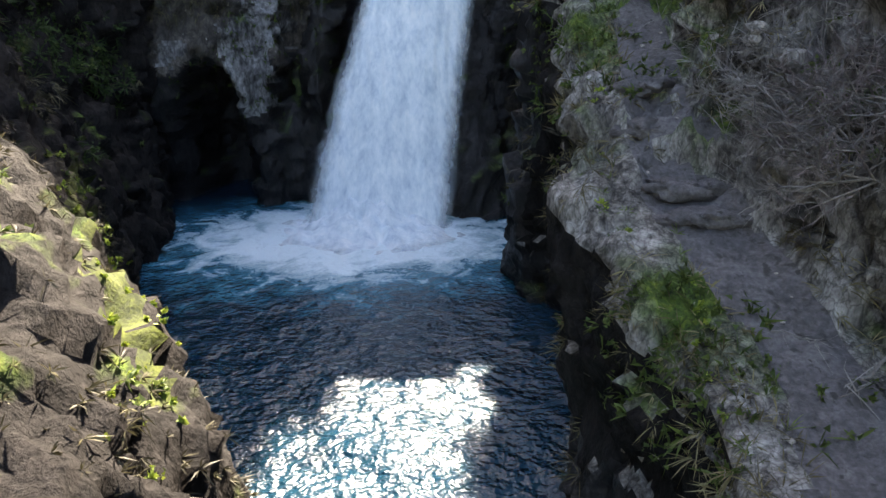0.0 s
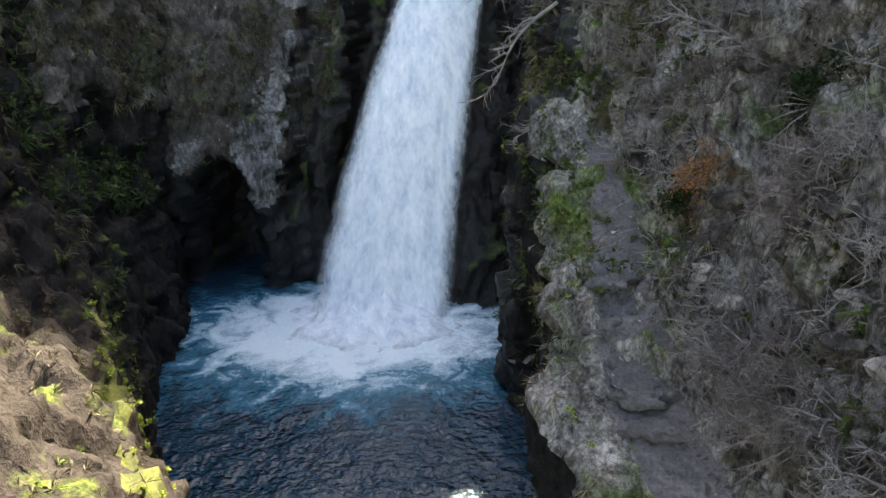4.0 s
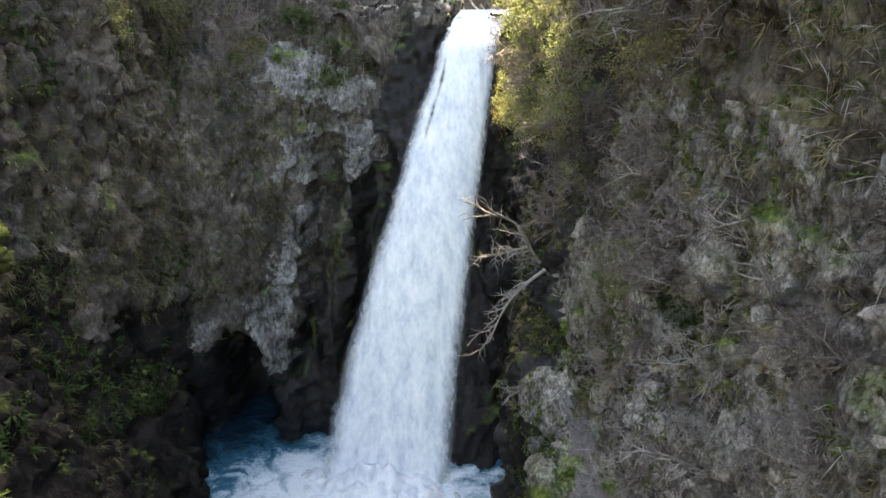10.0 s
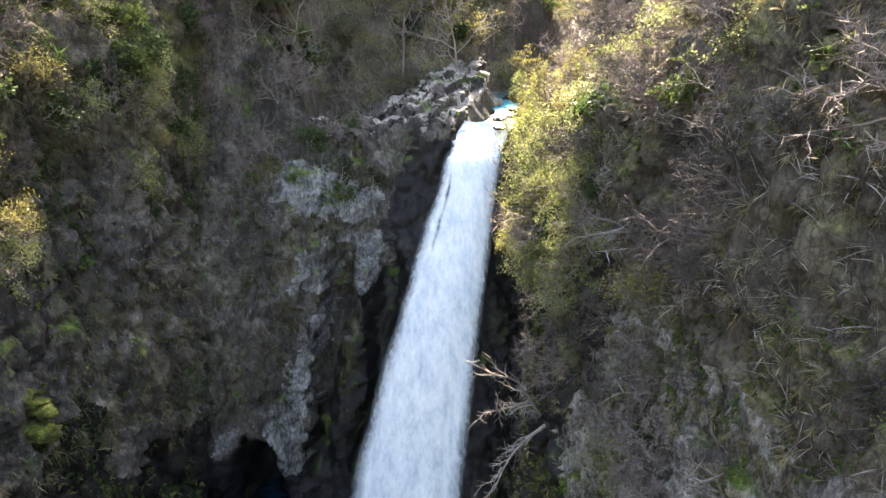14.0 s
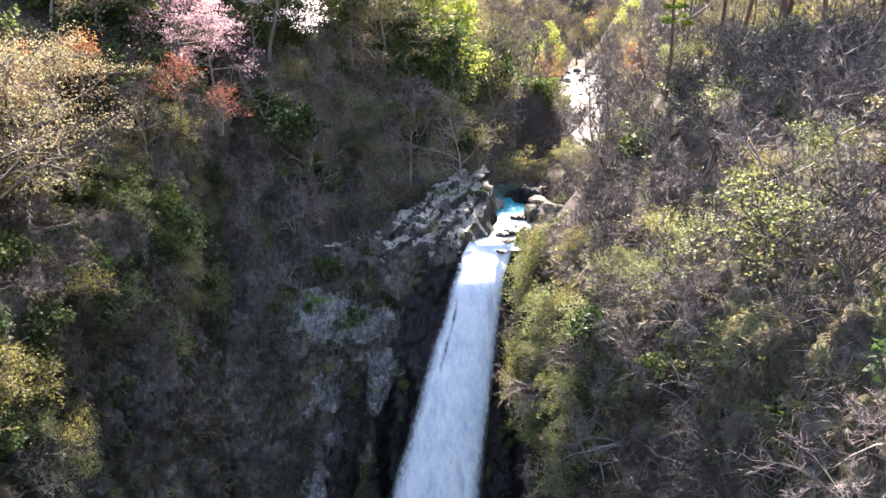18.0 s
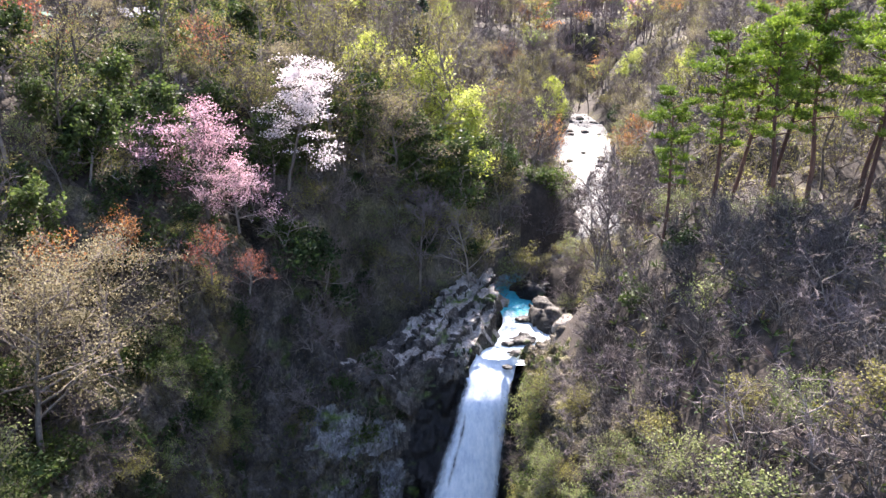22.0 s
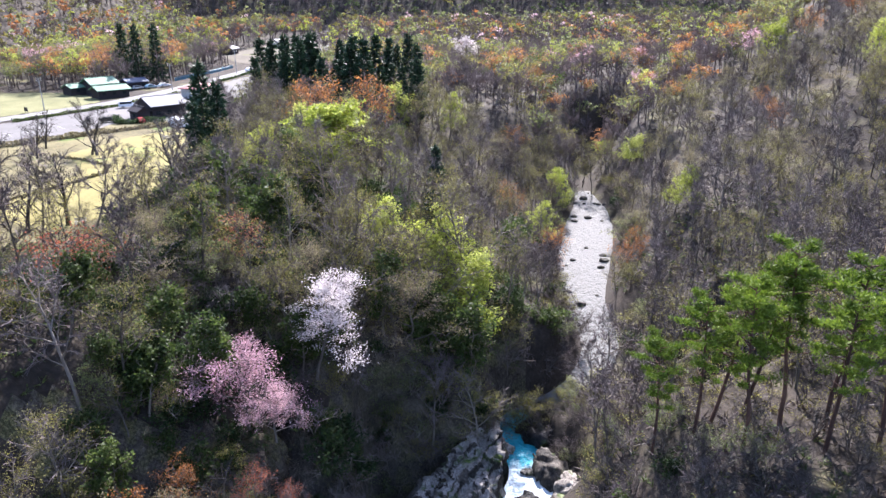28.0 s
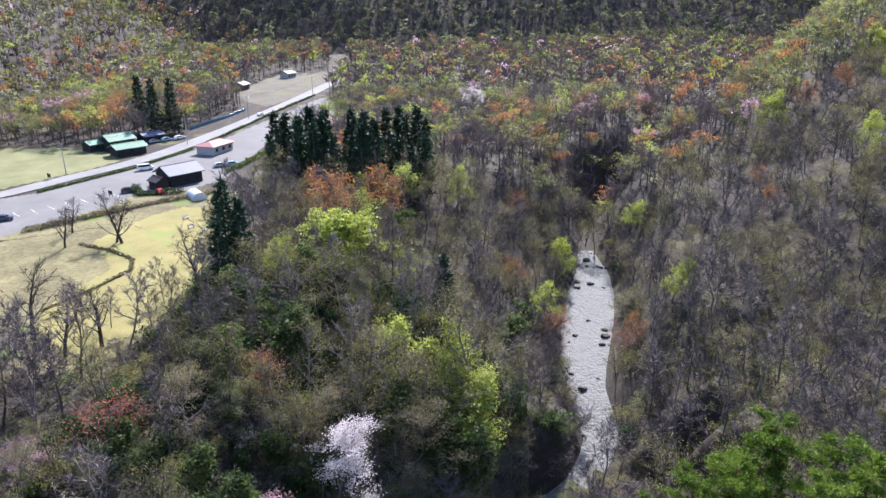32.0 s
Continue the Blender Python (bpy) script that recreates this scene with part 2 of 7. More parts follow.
def water(name, colour, rough, scale, bump, distance, specular=0.5):
    m = bpy.data.materials.new(name)
    m.use_nodes = True
    nt, n, l = m.node_tree, m.node_tree.nodes, m.node_tree.links
    bsdf = n["Principled BSDF"]
    bsdf.inputs["Base Color"].default_value = (*colour, 1)
    bsdf.inputs["Roughness"].default_value = rough
    bsdf.inputs["IOR"].default_value = 1.33
    bsdf.inputs["Specular IOR Level"].default_value = specular
    pos = n.new("ShaderNodeTexCoord")
    a, b = n.new("ShaderNodeTexNoise"), n.new("ShaderNodeTexNoise")
    for t, s in ((a, scale), (b, scale * 3.7)):
        t.inputs["Scale"].default_value, t.inputs["Detail"].default_value = s, 3
        l.new(pos.outputs["Object"], t.inputs["Vector"])
    mul = n.new("ShaderNodeMath")
    mul.operation = "MULTIPLY_ADD"
    mul.inputs[1].default_value = 0.35
    l.new(b.outputs["Fac"], mul.inputs[0])
    l.new(a.outputs["Fac"], mul.inputs[2])
    bp = n.new("ShaderNodeBump")
    bp.inputs["Strength"].default_value, bp.inputs["Distance"].default_value = bump, distance
    l.new(mul.outputs[0], bp.inputs["Height"])
    l.new(bp.outputs[0], bsdf.inputs["Normal"])
    return m


def churned(m, centre, reach, inner, tint):
    """Adds aerated, foaming water round the place where a fall strikes."""
    nt, n, l = m.node_tree, m.node_tree.nodes, m.node_tree.links
    bsdf = n["Principled BSDF"]
    pos, sub, ln = n.new("ShaderNodeTexCoord"), n.new("ShaderNodeVectorMath"), n.new("ShaderNodeVectorMath")
    sub.operation, ln.operation = "SUBTRACT", "LENGTH"
    sub.inputs[1].default_value = centre
    sq = n.new("ShaderNodeVectorMath")
    sq.operation = "MULTIPLY"
    sq.inputs[1].default_value = (0.8, 1.15, 0)
    l.new(pos.outputs["Object"], sub.inputs[0])
    l.new(sub.outputs[0], sq.inputs[0])
    l.new(sq.outputs[0], ln.inputs[0])
    tex, fine = n.new("ShaderNodeTexNoise"), n.new("ShaderNodeTexNoise")
    for t, sc, di in ((tex, 0.33, 1.5), (fine, 1.7, 2.0)):
        t.inputs["Scale"].default_value, t.inputs["Detail"].default_value, t.inputs["Distortion"].default_value = sc, 8, di
        l.new(pos.outputs["Object"], t.inputs["Vector"])
    add = n.new("ShaderNodeMath")
    add.operation = "MULTIPLY_ADD"
    add.inputs[1].default_value = 13.0
    l.new(tex.outputs["Fac"], add.inputs[0])
    l.new(ln.outputs["Value"], add.inputs[2])
    add2 = n.new("ShaderNodeMath")
    add2.operation = "MULTIPLY_ADD"
    add2.inputs[1].default_value = 5.0
    l.new(fine.outputs["Fac"], add2.inputs[0])
    l.new(add.outputs[0], add2.inputs[2])
    colour = bsdf.inputs["Base Color"].default_value[:]
    last = None
    for lo, hi, c in ((reach + 10, reach + 1, tint), (inner + 12.0, inner + 6.5, (0.56, 0.65, 0.69))):
        rg = n.new("ShaderNodeMapRange")
        rg.interpolation_type = "SMOOTHSTEP"
        rg.inputs[1].default_value, rg.inputs[2].default_value = lo, hi
        l.new(add2.outputs[0], rg.inputs[0])
        mx = n.new("ShaderNodeMix")
        mx.data_type = "RGBA"
        l.new(rg.outputs[0], mx.inputs["Factor"])
        if last:
            l.new(last, mx.inputs["A"])
        else:
            mx.inputs["A"].default_value = colour
        mx.inputs["B"].default_value = (*c, 1)
        last = mx.outputs["Result"]
    l.new(last, bsdf.inputs["Base Color"])
    rr = n.new("ShaderNodeMapRange")
    rr.inputs[1].default_value, rr.inputs[2].default_value, rr.inputs[3].default_value, rr.inputs[4].default_value = inner + 8, inner + 11, 0.7, bsdf.inputs["Roughness"].default_value
    l.new(add2.outputs[0], rr.inputs[0])
    l.new(rr.outputs[0], bsdf.inputs["Roughness"])
    return m


POOL = churned(water("pool_water", (0.004, 0.024, 0.042), 0.2, 0.8, 1.0, 0.5), (-6.2, 44.5, 2), 14.5, 7.8, (0.028, 0.17, 0.25))
# the river's pale base colour stands in for sun glare on it
RIVER = churned(water("river_water", (0.15, 0.15, 0.146), 0.5, 1.2, 1.0, 0.6, 0.14), (5, 73, 38), 24, 9.5, (0.03, 0.3, 0.38))
FOAM = surface("falling_water", [(0.34, (0.36, 0.44, 0.53)), (0.5, (0.56, 0.62, 0.665)), (0.66, (0.74, 0.76, 0.775))], 0.4, 0.6, 0.3, 3, (2.6, 2.6, 0.12), distance=0.3)



def feathered(name, middle, fade):
    """Falling water that thins out into drops where the map's first coordinate falls below the middle."""
    m = FOAM.copy()
    m.name = name
    nt, n, l = m.node_tree, m.node_tree.nodes, m.node_tree.links
    uv, xyz, tex = n.new("ShaderNodeUVMap"), n.new("ShaderNodeSeparateXYZ"), n.new("ShaderNodeTexNoise")
    pos, mp = n.new("ShaderNodeTexCoord"), n.new("ShaderNodeMapping")
    mp.inputs["Scale"].default_value = (3.0, 3.0, 0.8)
    tex.inputs["Scale"].default_value, tex.inputs["Detail"].default_value, tex.inputs["Roughness"].default_value = 0.9, 8, 0.7
    l.new(uv.outputs[0], xyz.inputs[0])
    l.new(pos.outputs["Object"], mp.inputs[0])
    l.new(mp.outputs[0], tex.inputs["Vector"])
    add = n.new("ShaderNodeMath")
    add.operation = "MULTIPLY_ADD"
    add.inputs[1].default_value = 1.1 * fade
    l.new(tex.outputs["Fac"], add.inputs[0])
    l.new(xyz.outputs[0], add.inputs[2])
    rg = n.new("ShaderNodeMapRange")
    rg.interpolation_type = "SMOOTHSTEP"
    rg.inputs[1].default_value, rg.inputs[2].default_value = middle + fade * 0.1, middle + fade * 1.5
    l.new(add.outputs[0], rg.inputs[0])
    l.new(rg.outputs[0], n["Principled BSDF"].inputs["Alpha"])
    return m


def set_uv(me, per_vertex):
    idx = np.zeros(len(me.loops), np.int32)
    me.loops.foreach_get("vertex_index", idx)
    me.uv_layers.new(name="UVMap").data.foreach_set("uv", np.asarray(per_vertex, np.float32)[idx].ravel())


# ---- the lie of the land ----
POOL_Z, LIP_Z = 2.0, 38.0
RIVER_Y = [-60, 60, 67, 73, 79, 84, 88.5, 92, 95, 99, 104, 110, 129, 145, 160, 176, 190, 206, 225, 252, 275, 310, 370, 480, 700, 1500]
RIVER_X = [2, 3.2, 4.2, 6.6, 9.0, 7.6, 4.2, 6.8, 10.6, 17, 21, 23.4, 24, 26.5, 29.5, 33, 35.5, 36, 40, 54, 78, 105, 155, 240, 380, 700]
RIVER_ZS = [38, 38, 38, 38, 38, 38.1, 38.3, 38.5, 38.8, 39.6, 40.2, 40.5, 42, 42.6, 43, 43.6, 44.3, 45, 46, 48, 49, 50.5, 53, 57, 64, 80]
RIVER_W = [2.2, 2.2, 2.5, 3.0, 3.2, 2.6, 2.4, 2.4, 2.6, 3.2, 3.6, 3.8, 4.6, 6.2, 7.2, 6.8, 5.0, 3, 2, 2, 2, 2, 2, 2, 2, 2]
HILL_Y = [-60, 60, 150, 230, 275, 340, 420, 520, 650, 900]
HILL_X = [58, 56, 52, 58, 78, 110, 162, 218, 290, 400]


def river_at(y):
    y = np.asarray(y, float)
    return curve_through(RIVER_Y, RIVER_X, y), np.interp(y, RIVER_Y, RIVER_ZS), np.interp(y, RIVER_Y, RIVER_W)


def land(x, y, rough=True):
    """Height of the ground above the gorge."""
    x, y = np.asarray(x, float), np.asarray(y, float)
    rx, rz, rw = river_at(y)
    off = x - rx
    far = np.maximum(np.abs(off) - rw, 0)
    flat = 69 + 0.022 * np.clip(y - 212, 0, 900)
    rz = rz + (flat - 16 - rz) * smooth(y, 400, 560)
    bank = 9 * smooth(far, 0.2, 3.2) * smooth(y, 72, 82) * (1 - smooth(y, 100, 125))
    down = 1 - smooth(y, 46, 62)
    reach = 46 - 22 * smooth(y, 185, 215)
    left = rz + bank + (flat - rz - bank) * smooth(far, -4 + 10 * down, reach + 8 * down)
    hill = np.clip(-x - 165 - 0.12 * np.clip(y - 200, 0, 400), 0, 900)
    left = left + 0.5 * hill * smooth(hill, 0, 60)
    # the low spur inside the bend of the stream, then the bank and the long wooded hill beyond it
    spur = smooth(y, 70, 78) * (1 - smooth(y, 94, 103))
    rise = np.maximum(far - 15 * spur, 0)
    up = np.clip(x - np.interp(y, HILL_Y, HILL_X), -60, 700)
    right = rz + 3.4 * spur * smooth(far, 1.0, 6.0) + (17 + 0.02 * np.clip(y, 0, 400)) * smooth(rise, 1.0 - 3.0 * (1 - spur), 18) + 0.10 * np.minimum(rise, 60) * smooth(rise, 8, 60)
    up = np.maximum(up, 0)
    right = right + 0.78 * up * up / (up + 24)
    z = np.where(off < 0, left, right)
    # the hollow beside the lip, in which the outcrop and the dry kettle lie
    hollow = smooth(x, -16, -12.5) * (1 - smooth(x - rx, -2.5, 0.5)) * (1 - smooth(y, 77.5, 84)) * smooth(y, 60, 66)
    z = z + (np.minimum(z, 33.0) - z) * hollow
    # the range across the head of the valley
    z = z + 0.63 * np.clip(y - 660 - 0.2 * np.clip(x, -400, 300), 0, 900)
    if rough:
        p = np.stack([x, y, 0 * x], -1)
        calm = 1 - 0.995 * smooth(-x, 42, 60) * smooth(y, 70, 95) * (1 - smooth(-x, 165, 190))
        bed = smooth(far, 0, 8)
        z = z + calm * bed * (2.4 * fbm(p / 22.0, 4, 3) + 0.5 * fbm(p / 3.0, 3, 8)) + 26 * fbm(p / 160.0, 4, 5) * smooth(y, 520, 900)
    return z


def bed_cut(x, y, z):
    """Lowers the river's bed under its water."""
    rx, rz, rw = river_at(y)
    return z - 1.3 * (1 - smooth(np.abs(x - rx), rw - 1.2, rw + 0.4)) * smooth(y, 60, 70)


# ---- gorge walls: profiles from the water's edge to the rim, along the gorge ----
LEFT_Y = [-45, 8, 13, 18, 22, 26, 33, 42, 49, 56, 64]
LEFT_Z = [-0.5, 4, 8.3, 16, 27, 40, 51]
LEFT_X = [
    (-11, -13, -15, -18, -22, -25, -29),
    (-3.8, -4.2, -5, -14, -22, -25, -29),
    (-4.8, -5.1, -5.9, -15, -22, -25, -28.5),
    (-8.4, -8.7, -9.3, -16.5, -22, -25, -28),
    (-11, -11.3, -11.9, -18, -22.5, -24.8, -27.5),
    (-13.4, -13.7, -14.2, -19.5, -23, -24.5, -27),
    (-16.7, -17, -17.5, -21, -23.6, -24.5, -26),
    (-18.4, -19, -19.8, -21.5, -22.5, -23, -24.5),
    (-20.5, -20.8, -21, -21, -21, -21.5, -23),
    (-24, -24, -24, -23, -22, -22, -23),
    (-27, -27, -27, -25, -24, -23, -23),
]
RIGHT_Y = [-45, 8, 12.8, 17.5, 20, 23.6, 27, 31, 36, 42, 50, 66]
RIGHT_PROFILE = [
    ((5, -0.5), (5.5, 4), (6, 7), (10, 7), (12, 12), (16, 25), (19, 36), (23, 50)),
    ((4, -0.5), (5, 4.5), (5.7, 8.2), (9.4, 8.3), (10.8, 12), (13, 25), (15, 36), (18, 50)),
    ((3.9, -0.5), (5.2, 5), (6.2, 9.2), (9.4, 9.4), (10.6, 12.5), (12.5, 25), (14, 36), (17, 50)),
    ((4.1, -0.5), (4.8, 6), (5.4, 11), (8.8, 11.3), (9.8, 14), (11.8, 25), (13, 36), (15.5, 50)),
    ((5, -0.5), (4.6, 6.5), (4.7, 11.9), (8.2, 12.6), (9.3, 16), (11.5, 25.5), (12.5, 36), (15, 50)),
    ((6, -0.5), (5, 8), (5.2, 14), (7.9, 15.3), (8.7, 18), (10.8, 26), (11.5, 36), (13.8, 49)),
    ((6.6, -0.5), (5.4, 9), (5.6, 15.6), (8.4, 16.4), (9.2, 19), (10.3, 27), (11, 36), (13, 48)),
    ((6.8, -0.5), (5.8, 10), (6, 17.5), (8.2, 18.4), (8.8, 20), (10, 28), (10.8, 36), (12.4, 47)),
    ((3.9, -0.5), (4.5, 10), (5.2, 18), (6.6, 20), (7.2, 22), (8, 29), (8.6, 36), (10.5, 46)),
    ((5.5, -0.5), (5.5, 9), (6, 17), (6.5, 20), (7, 24), (7.5, 31), (8, 37), (10, 45)),
    ((7.5, -0.5), (7.2, 9), (7, 17), (7, 20), (7, 25), (7.2, 32), (7.5, 37), (9.5, 44)),
    ((9.5, -0.5), (9, 9), (8.6, 17), (8.4, 20), (8.2, 25), (8, 32), (7.6, 37), (9.5, 42)),
]
BACK_X = [-27, -21, -17.5, -14, -11, -8.5, -5, 0, 4, 7, 11]
BACK_Z = [-0.5, 7, 12, 17, 26, 33, 38.5]
BACK_Y = [
    (54, 52, 50.5, 51, 54, 58, 62),
    (54, 52, 49.4, 50, 53, 57.5, 62),
    (56, 55, 51.5, 51.8, 55, 59, 63.5),
    (53.5, 52, 52, 54.3, 57.3, 60.3, 64.3),
    (53.5, 53.5, 54.6, 56.3, 59, 61.3, 64.8),
    (50.5, 52, 54.5, 57.5, 62, 63.5, 65.5),
    (49.5, 52, 54.3, 56.8, 60.2, 64.5, 66.5),
    (47.5, 51.2, 53.8, 56.4, 61, 64.8, 66.8),
    (47.5, 51.5, 54.3, 57.5, 62, 65.3, 67),
    (50, 54.5, 57.5, 60, 64, 66.5, 68),
    (50, 54.5, 57.5, 60, 64, 66.5, 68),
]


FALL_Z = [1.5, 4, 9.5, 17, 22.6, 29.3, 34, 37, 38.3]
FALL_L = [-10.2, -9.6, -8.4, -6.2, -4.3, -2.2, -0.6, 0.7, 1.8]
FALL_R = [0.4, 0.8, 1.3, 2.3, 3.0, 4.0, 4.7, 5.4, 6.2]


def fall_y(z):
    return 47 + 0.528 * (np.asarray(z, float) - 2)


def resample(profile, n):
    """n points at even steps along rows of profiles (rows, k, 2), smoothed."""
    k = profile.shape[1]
    cut = np.linalg.norm(np.diff(profile.mean(0), axis=0), axis=1)
    at = np.r_[0, np.cumsum(cut)]
    return np.swapaxes(curve_through(at, np.swapaxes(profile, 0, 1), np.linspace(0, at[-1], n)), 0, 1)


def rough_rock(g, amount, seed, flip=1, sizes=(6.0, 1.6)):
    """Breaks a grid of points along its normals into beds, blocks and cracks."""
    n = normals_of(g) * flip
    q = g * np.array([1, 1, 0.75])
    warp = 0.6 * np.stack([vnoise(q / 1.7, seed + 40), vnoise(q / 1.7, seed + 41), vnoise(q / 1.7, seed + 42)], -1)
    d = 1.3 * fbm(q / sizes[0], 4, seed) + 0.5 * cells((q + warp) / sizes[1], seed + 9) + 0.32 * cells((q + warp) / 0.75, seed + 19) + 0.45 * fbm(q / 1.3, 4, seed + 5, True) - 0.1
    if sizes[1] < 2:
        d = d + 0.55 * fbm(g / np.array([0.9, 0.9, 4.5]), 4, seed + 60, True) * smooth(g[..., 2], 14, 20)
    calm = 1 - 0.3 * smooth(12.5 - g[..., 2], 0, 2) * smooth(33 - g[..., 1], 0, 4)
    return g + n * (d * amount * calm + (0.7 * fbm(g / 1.1, 4, seed + 70, True) + 0.5 * fbm(g / 2.6, 3, seed + 71) - 0.2) * (1 - calm))[..., None]


def over_rim(pr, along, side):
    """Ends each profile at the height of the land, and takes it a little over the rim."""
    pr = np.array(pr, float)
    pr[:, -1, 1] = land(pr[:, -1, 0], np.array(along, float), False) + 0.4
    last = pr[:, -1:, :] + np.array([side * 3.5, 0])
    last[:, 0, 1] = land(last[:, 0, 0], np.array(along, float), False) - 1.6
    return np.concatenate([pr, last], 1)


def left_grid(step):
    ys = np.r_[np.arange(-45, 5, 1.5), np.arange(5, 64, step)]
    pr = over_rim(np.stack([np.array(LEFT_X, float), np.tile(LEFT_Z, (len(LEFT_Y), 1))], -1), LEFT_Y, -1)
    rows = curve_through(LEFT_Y, pr, ys)
    rows = resample(rows, int(56 / step))
    return np.stack([rows[..., 0], np.repeat(ys[:, None], rows.shape[1], 1), rows[..., 1]], -1)


def right_grid(step):
    ys = np.r_[np.arange(-45, 5, 1.5), np.arange(5, 68, step)]
    rows = curve_through(RIGHT_Y, over_rim(RIGHT_PROFILE, RIGHT_Y, 1), ys)
    rows = resample(rows, int(62 / step))
    return np.stack([rows[..., 0], np.repeat(ys[:, None], rows.shape[1], 1), rows[..., 1]], -1)


def back_grid(step):
    xs = np.arange(-27, 11, step)
    pr = np.stack([np.array(BACK_Y, float), np.tile(BACK_Z, (len(BACK_X), 1))], -1)
    tops = np.stack([np.full(len(BACK_X), 70.5), land(np.array(BACK_X, float), np.full(len(BACK_X), 70.5), False) - 0.9], -1)
    tops[7:] = (68.2, 37.6)
    pr = np.concatenate([pr, tops[:, None]], 1)
    rows = curve_through(BACK_X, pr, xs)
    out = xs < -1.5
    rows[out, -1] = np.stack([np.full(out.sum(), 71.5), land(xs[out], np.full(out.sum(), 71.5), False) - 1.3], 1)
    rows = resample(rows, int(50 / step))
    bx, bz = np.repeat(xs[:, None], rows.shape[1], 1), rows[..., 1]
    # a mossy pillar between two dark clefts, and a cave under an arch
    px_ = np.interp(bz, [6, 14, 20, 26], [-10.2, -9.4, -8.7, -7.7])
    band = smooth(bz, 7, 11) * (1 - smooth(bz, 25, 28.5))
    bump = lambda c, w: np.exp(-((bx - c) / w) ** 4)
    front = np.interp(bz, [8, 14, 20, 27], [51.2, 52.2, 53.4, 57.5])
    rows[..., 0] += (np.minimum(front - rows[..., 0], 0) * bump(px_, 1.25) + 4.5 * bump(px_ - 2.15, 0.75) + 3.0 * bump(px_ + 2.5, 1.1)) * band
    arch = 1 - smooth(bz, 8.5 + 3.6 * np.clip(1 - ((bx + 17.6) / 2.6) ** 2, 0, 1), 10.2 + 3.6 * np.clip(1 - ((bx + 17.6) / 2.6) ** 2, 0, 1))
    rows[..., 0] += 5.0 * bump(-17.6, 2.3) * arch
    return np.stack([bx, rows[..., 0], bz], -1)


SCOURED = [([(-14.6, 11.2), (-14.2, 15.6)], 1.7), ([(-13.4, 18), (-12.4, 21.5)], 1.0), ([(-12.0, 26.1), (-9.5, 26.7), (-7.2, 27)], 2.0), ([(-20.5, 12.6), (-19, 14.2)], 0.7), ([(-14.2, 34.3), (-11.5, 33.2), (-8.5, 31.6)], 1.6)]


def line_gap(p, line):
    """Distance of points (n, 2) from a broken line."""
    line, best = np.array(line, float), np.full(len(p), 99.0)
    for a, b in zip(line[:-1], line[1:]):
        t = np.clip(((p - a) @ (b - a)) / ((b - a) @ (b - a)), 0, 1)
        best = np.minimum(best, np.linalg.norm(p - a - t[:, None] * (b - a), axis=1))
    return best


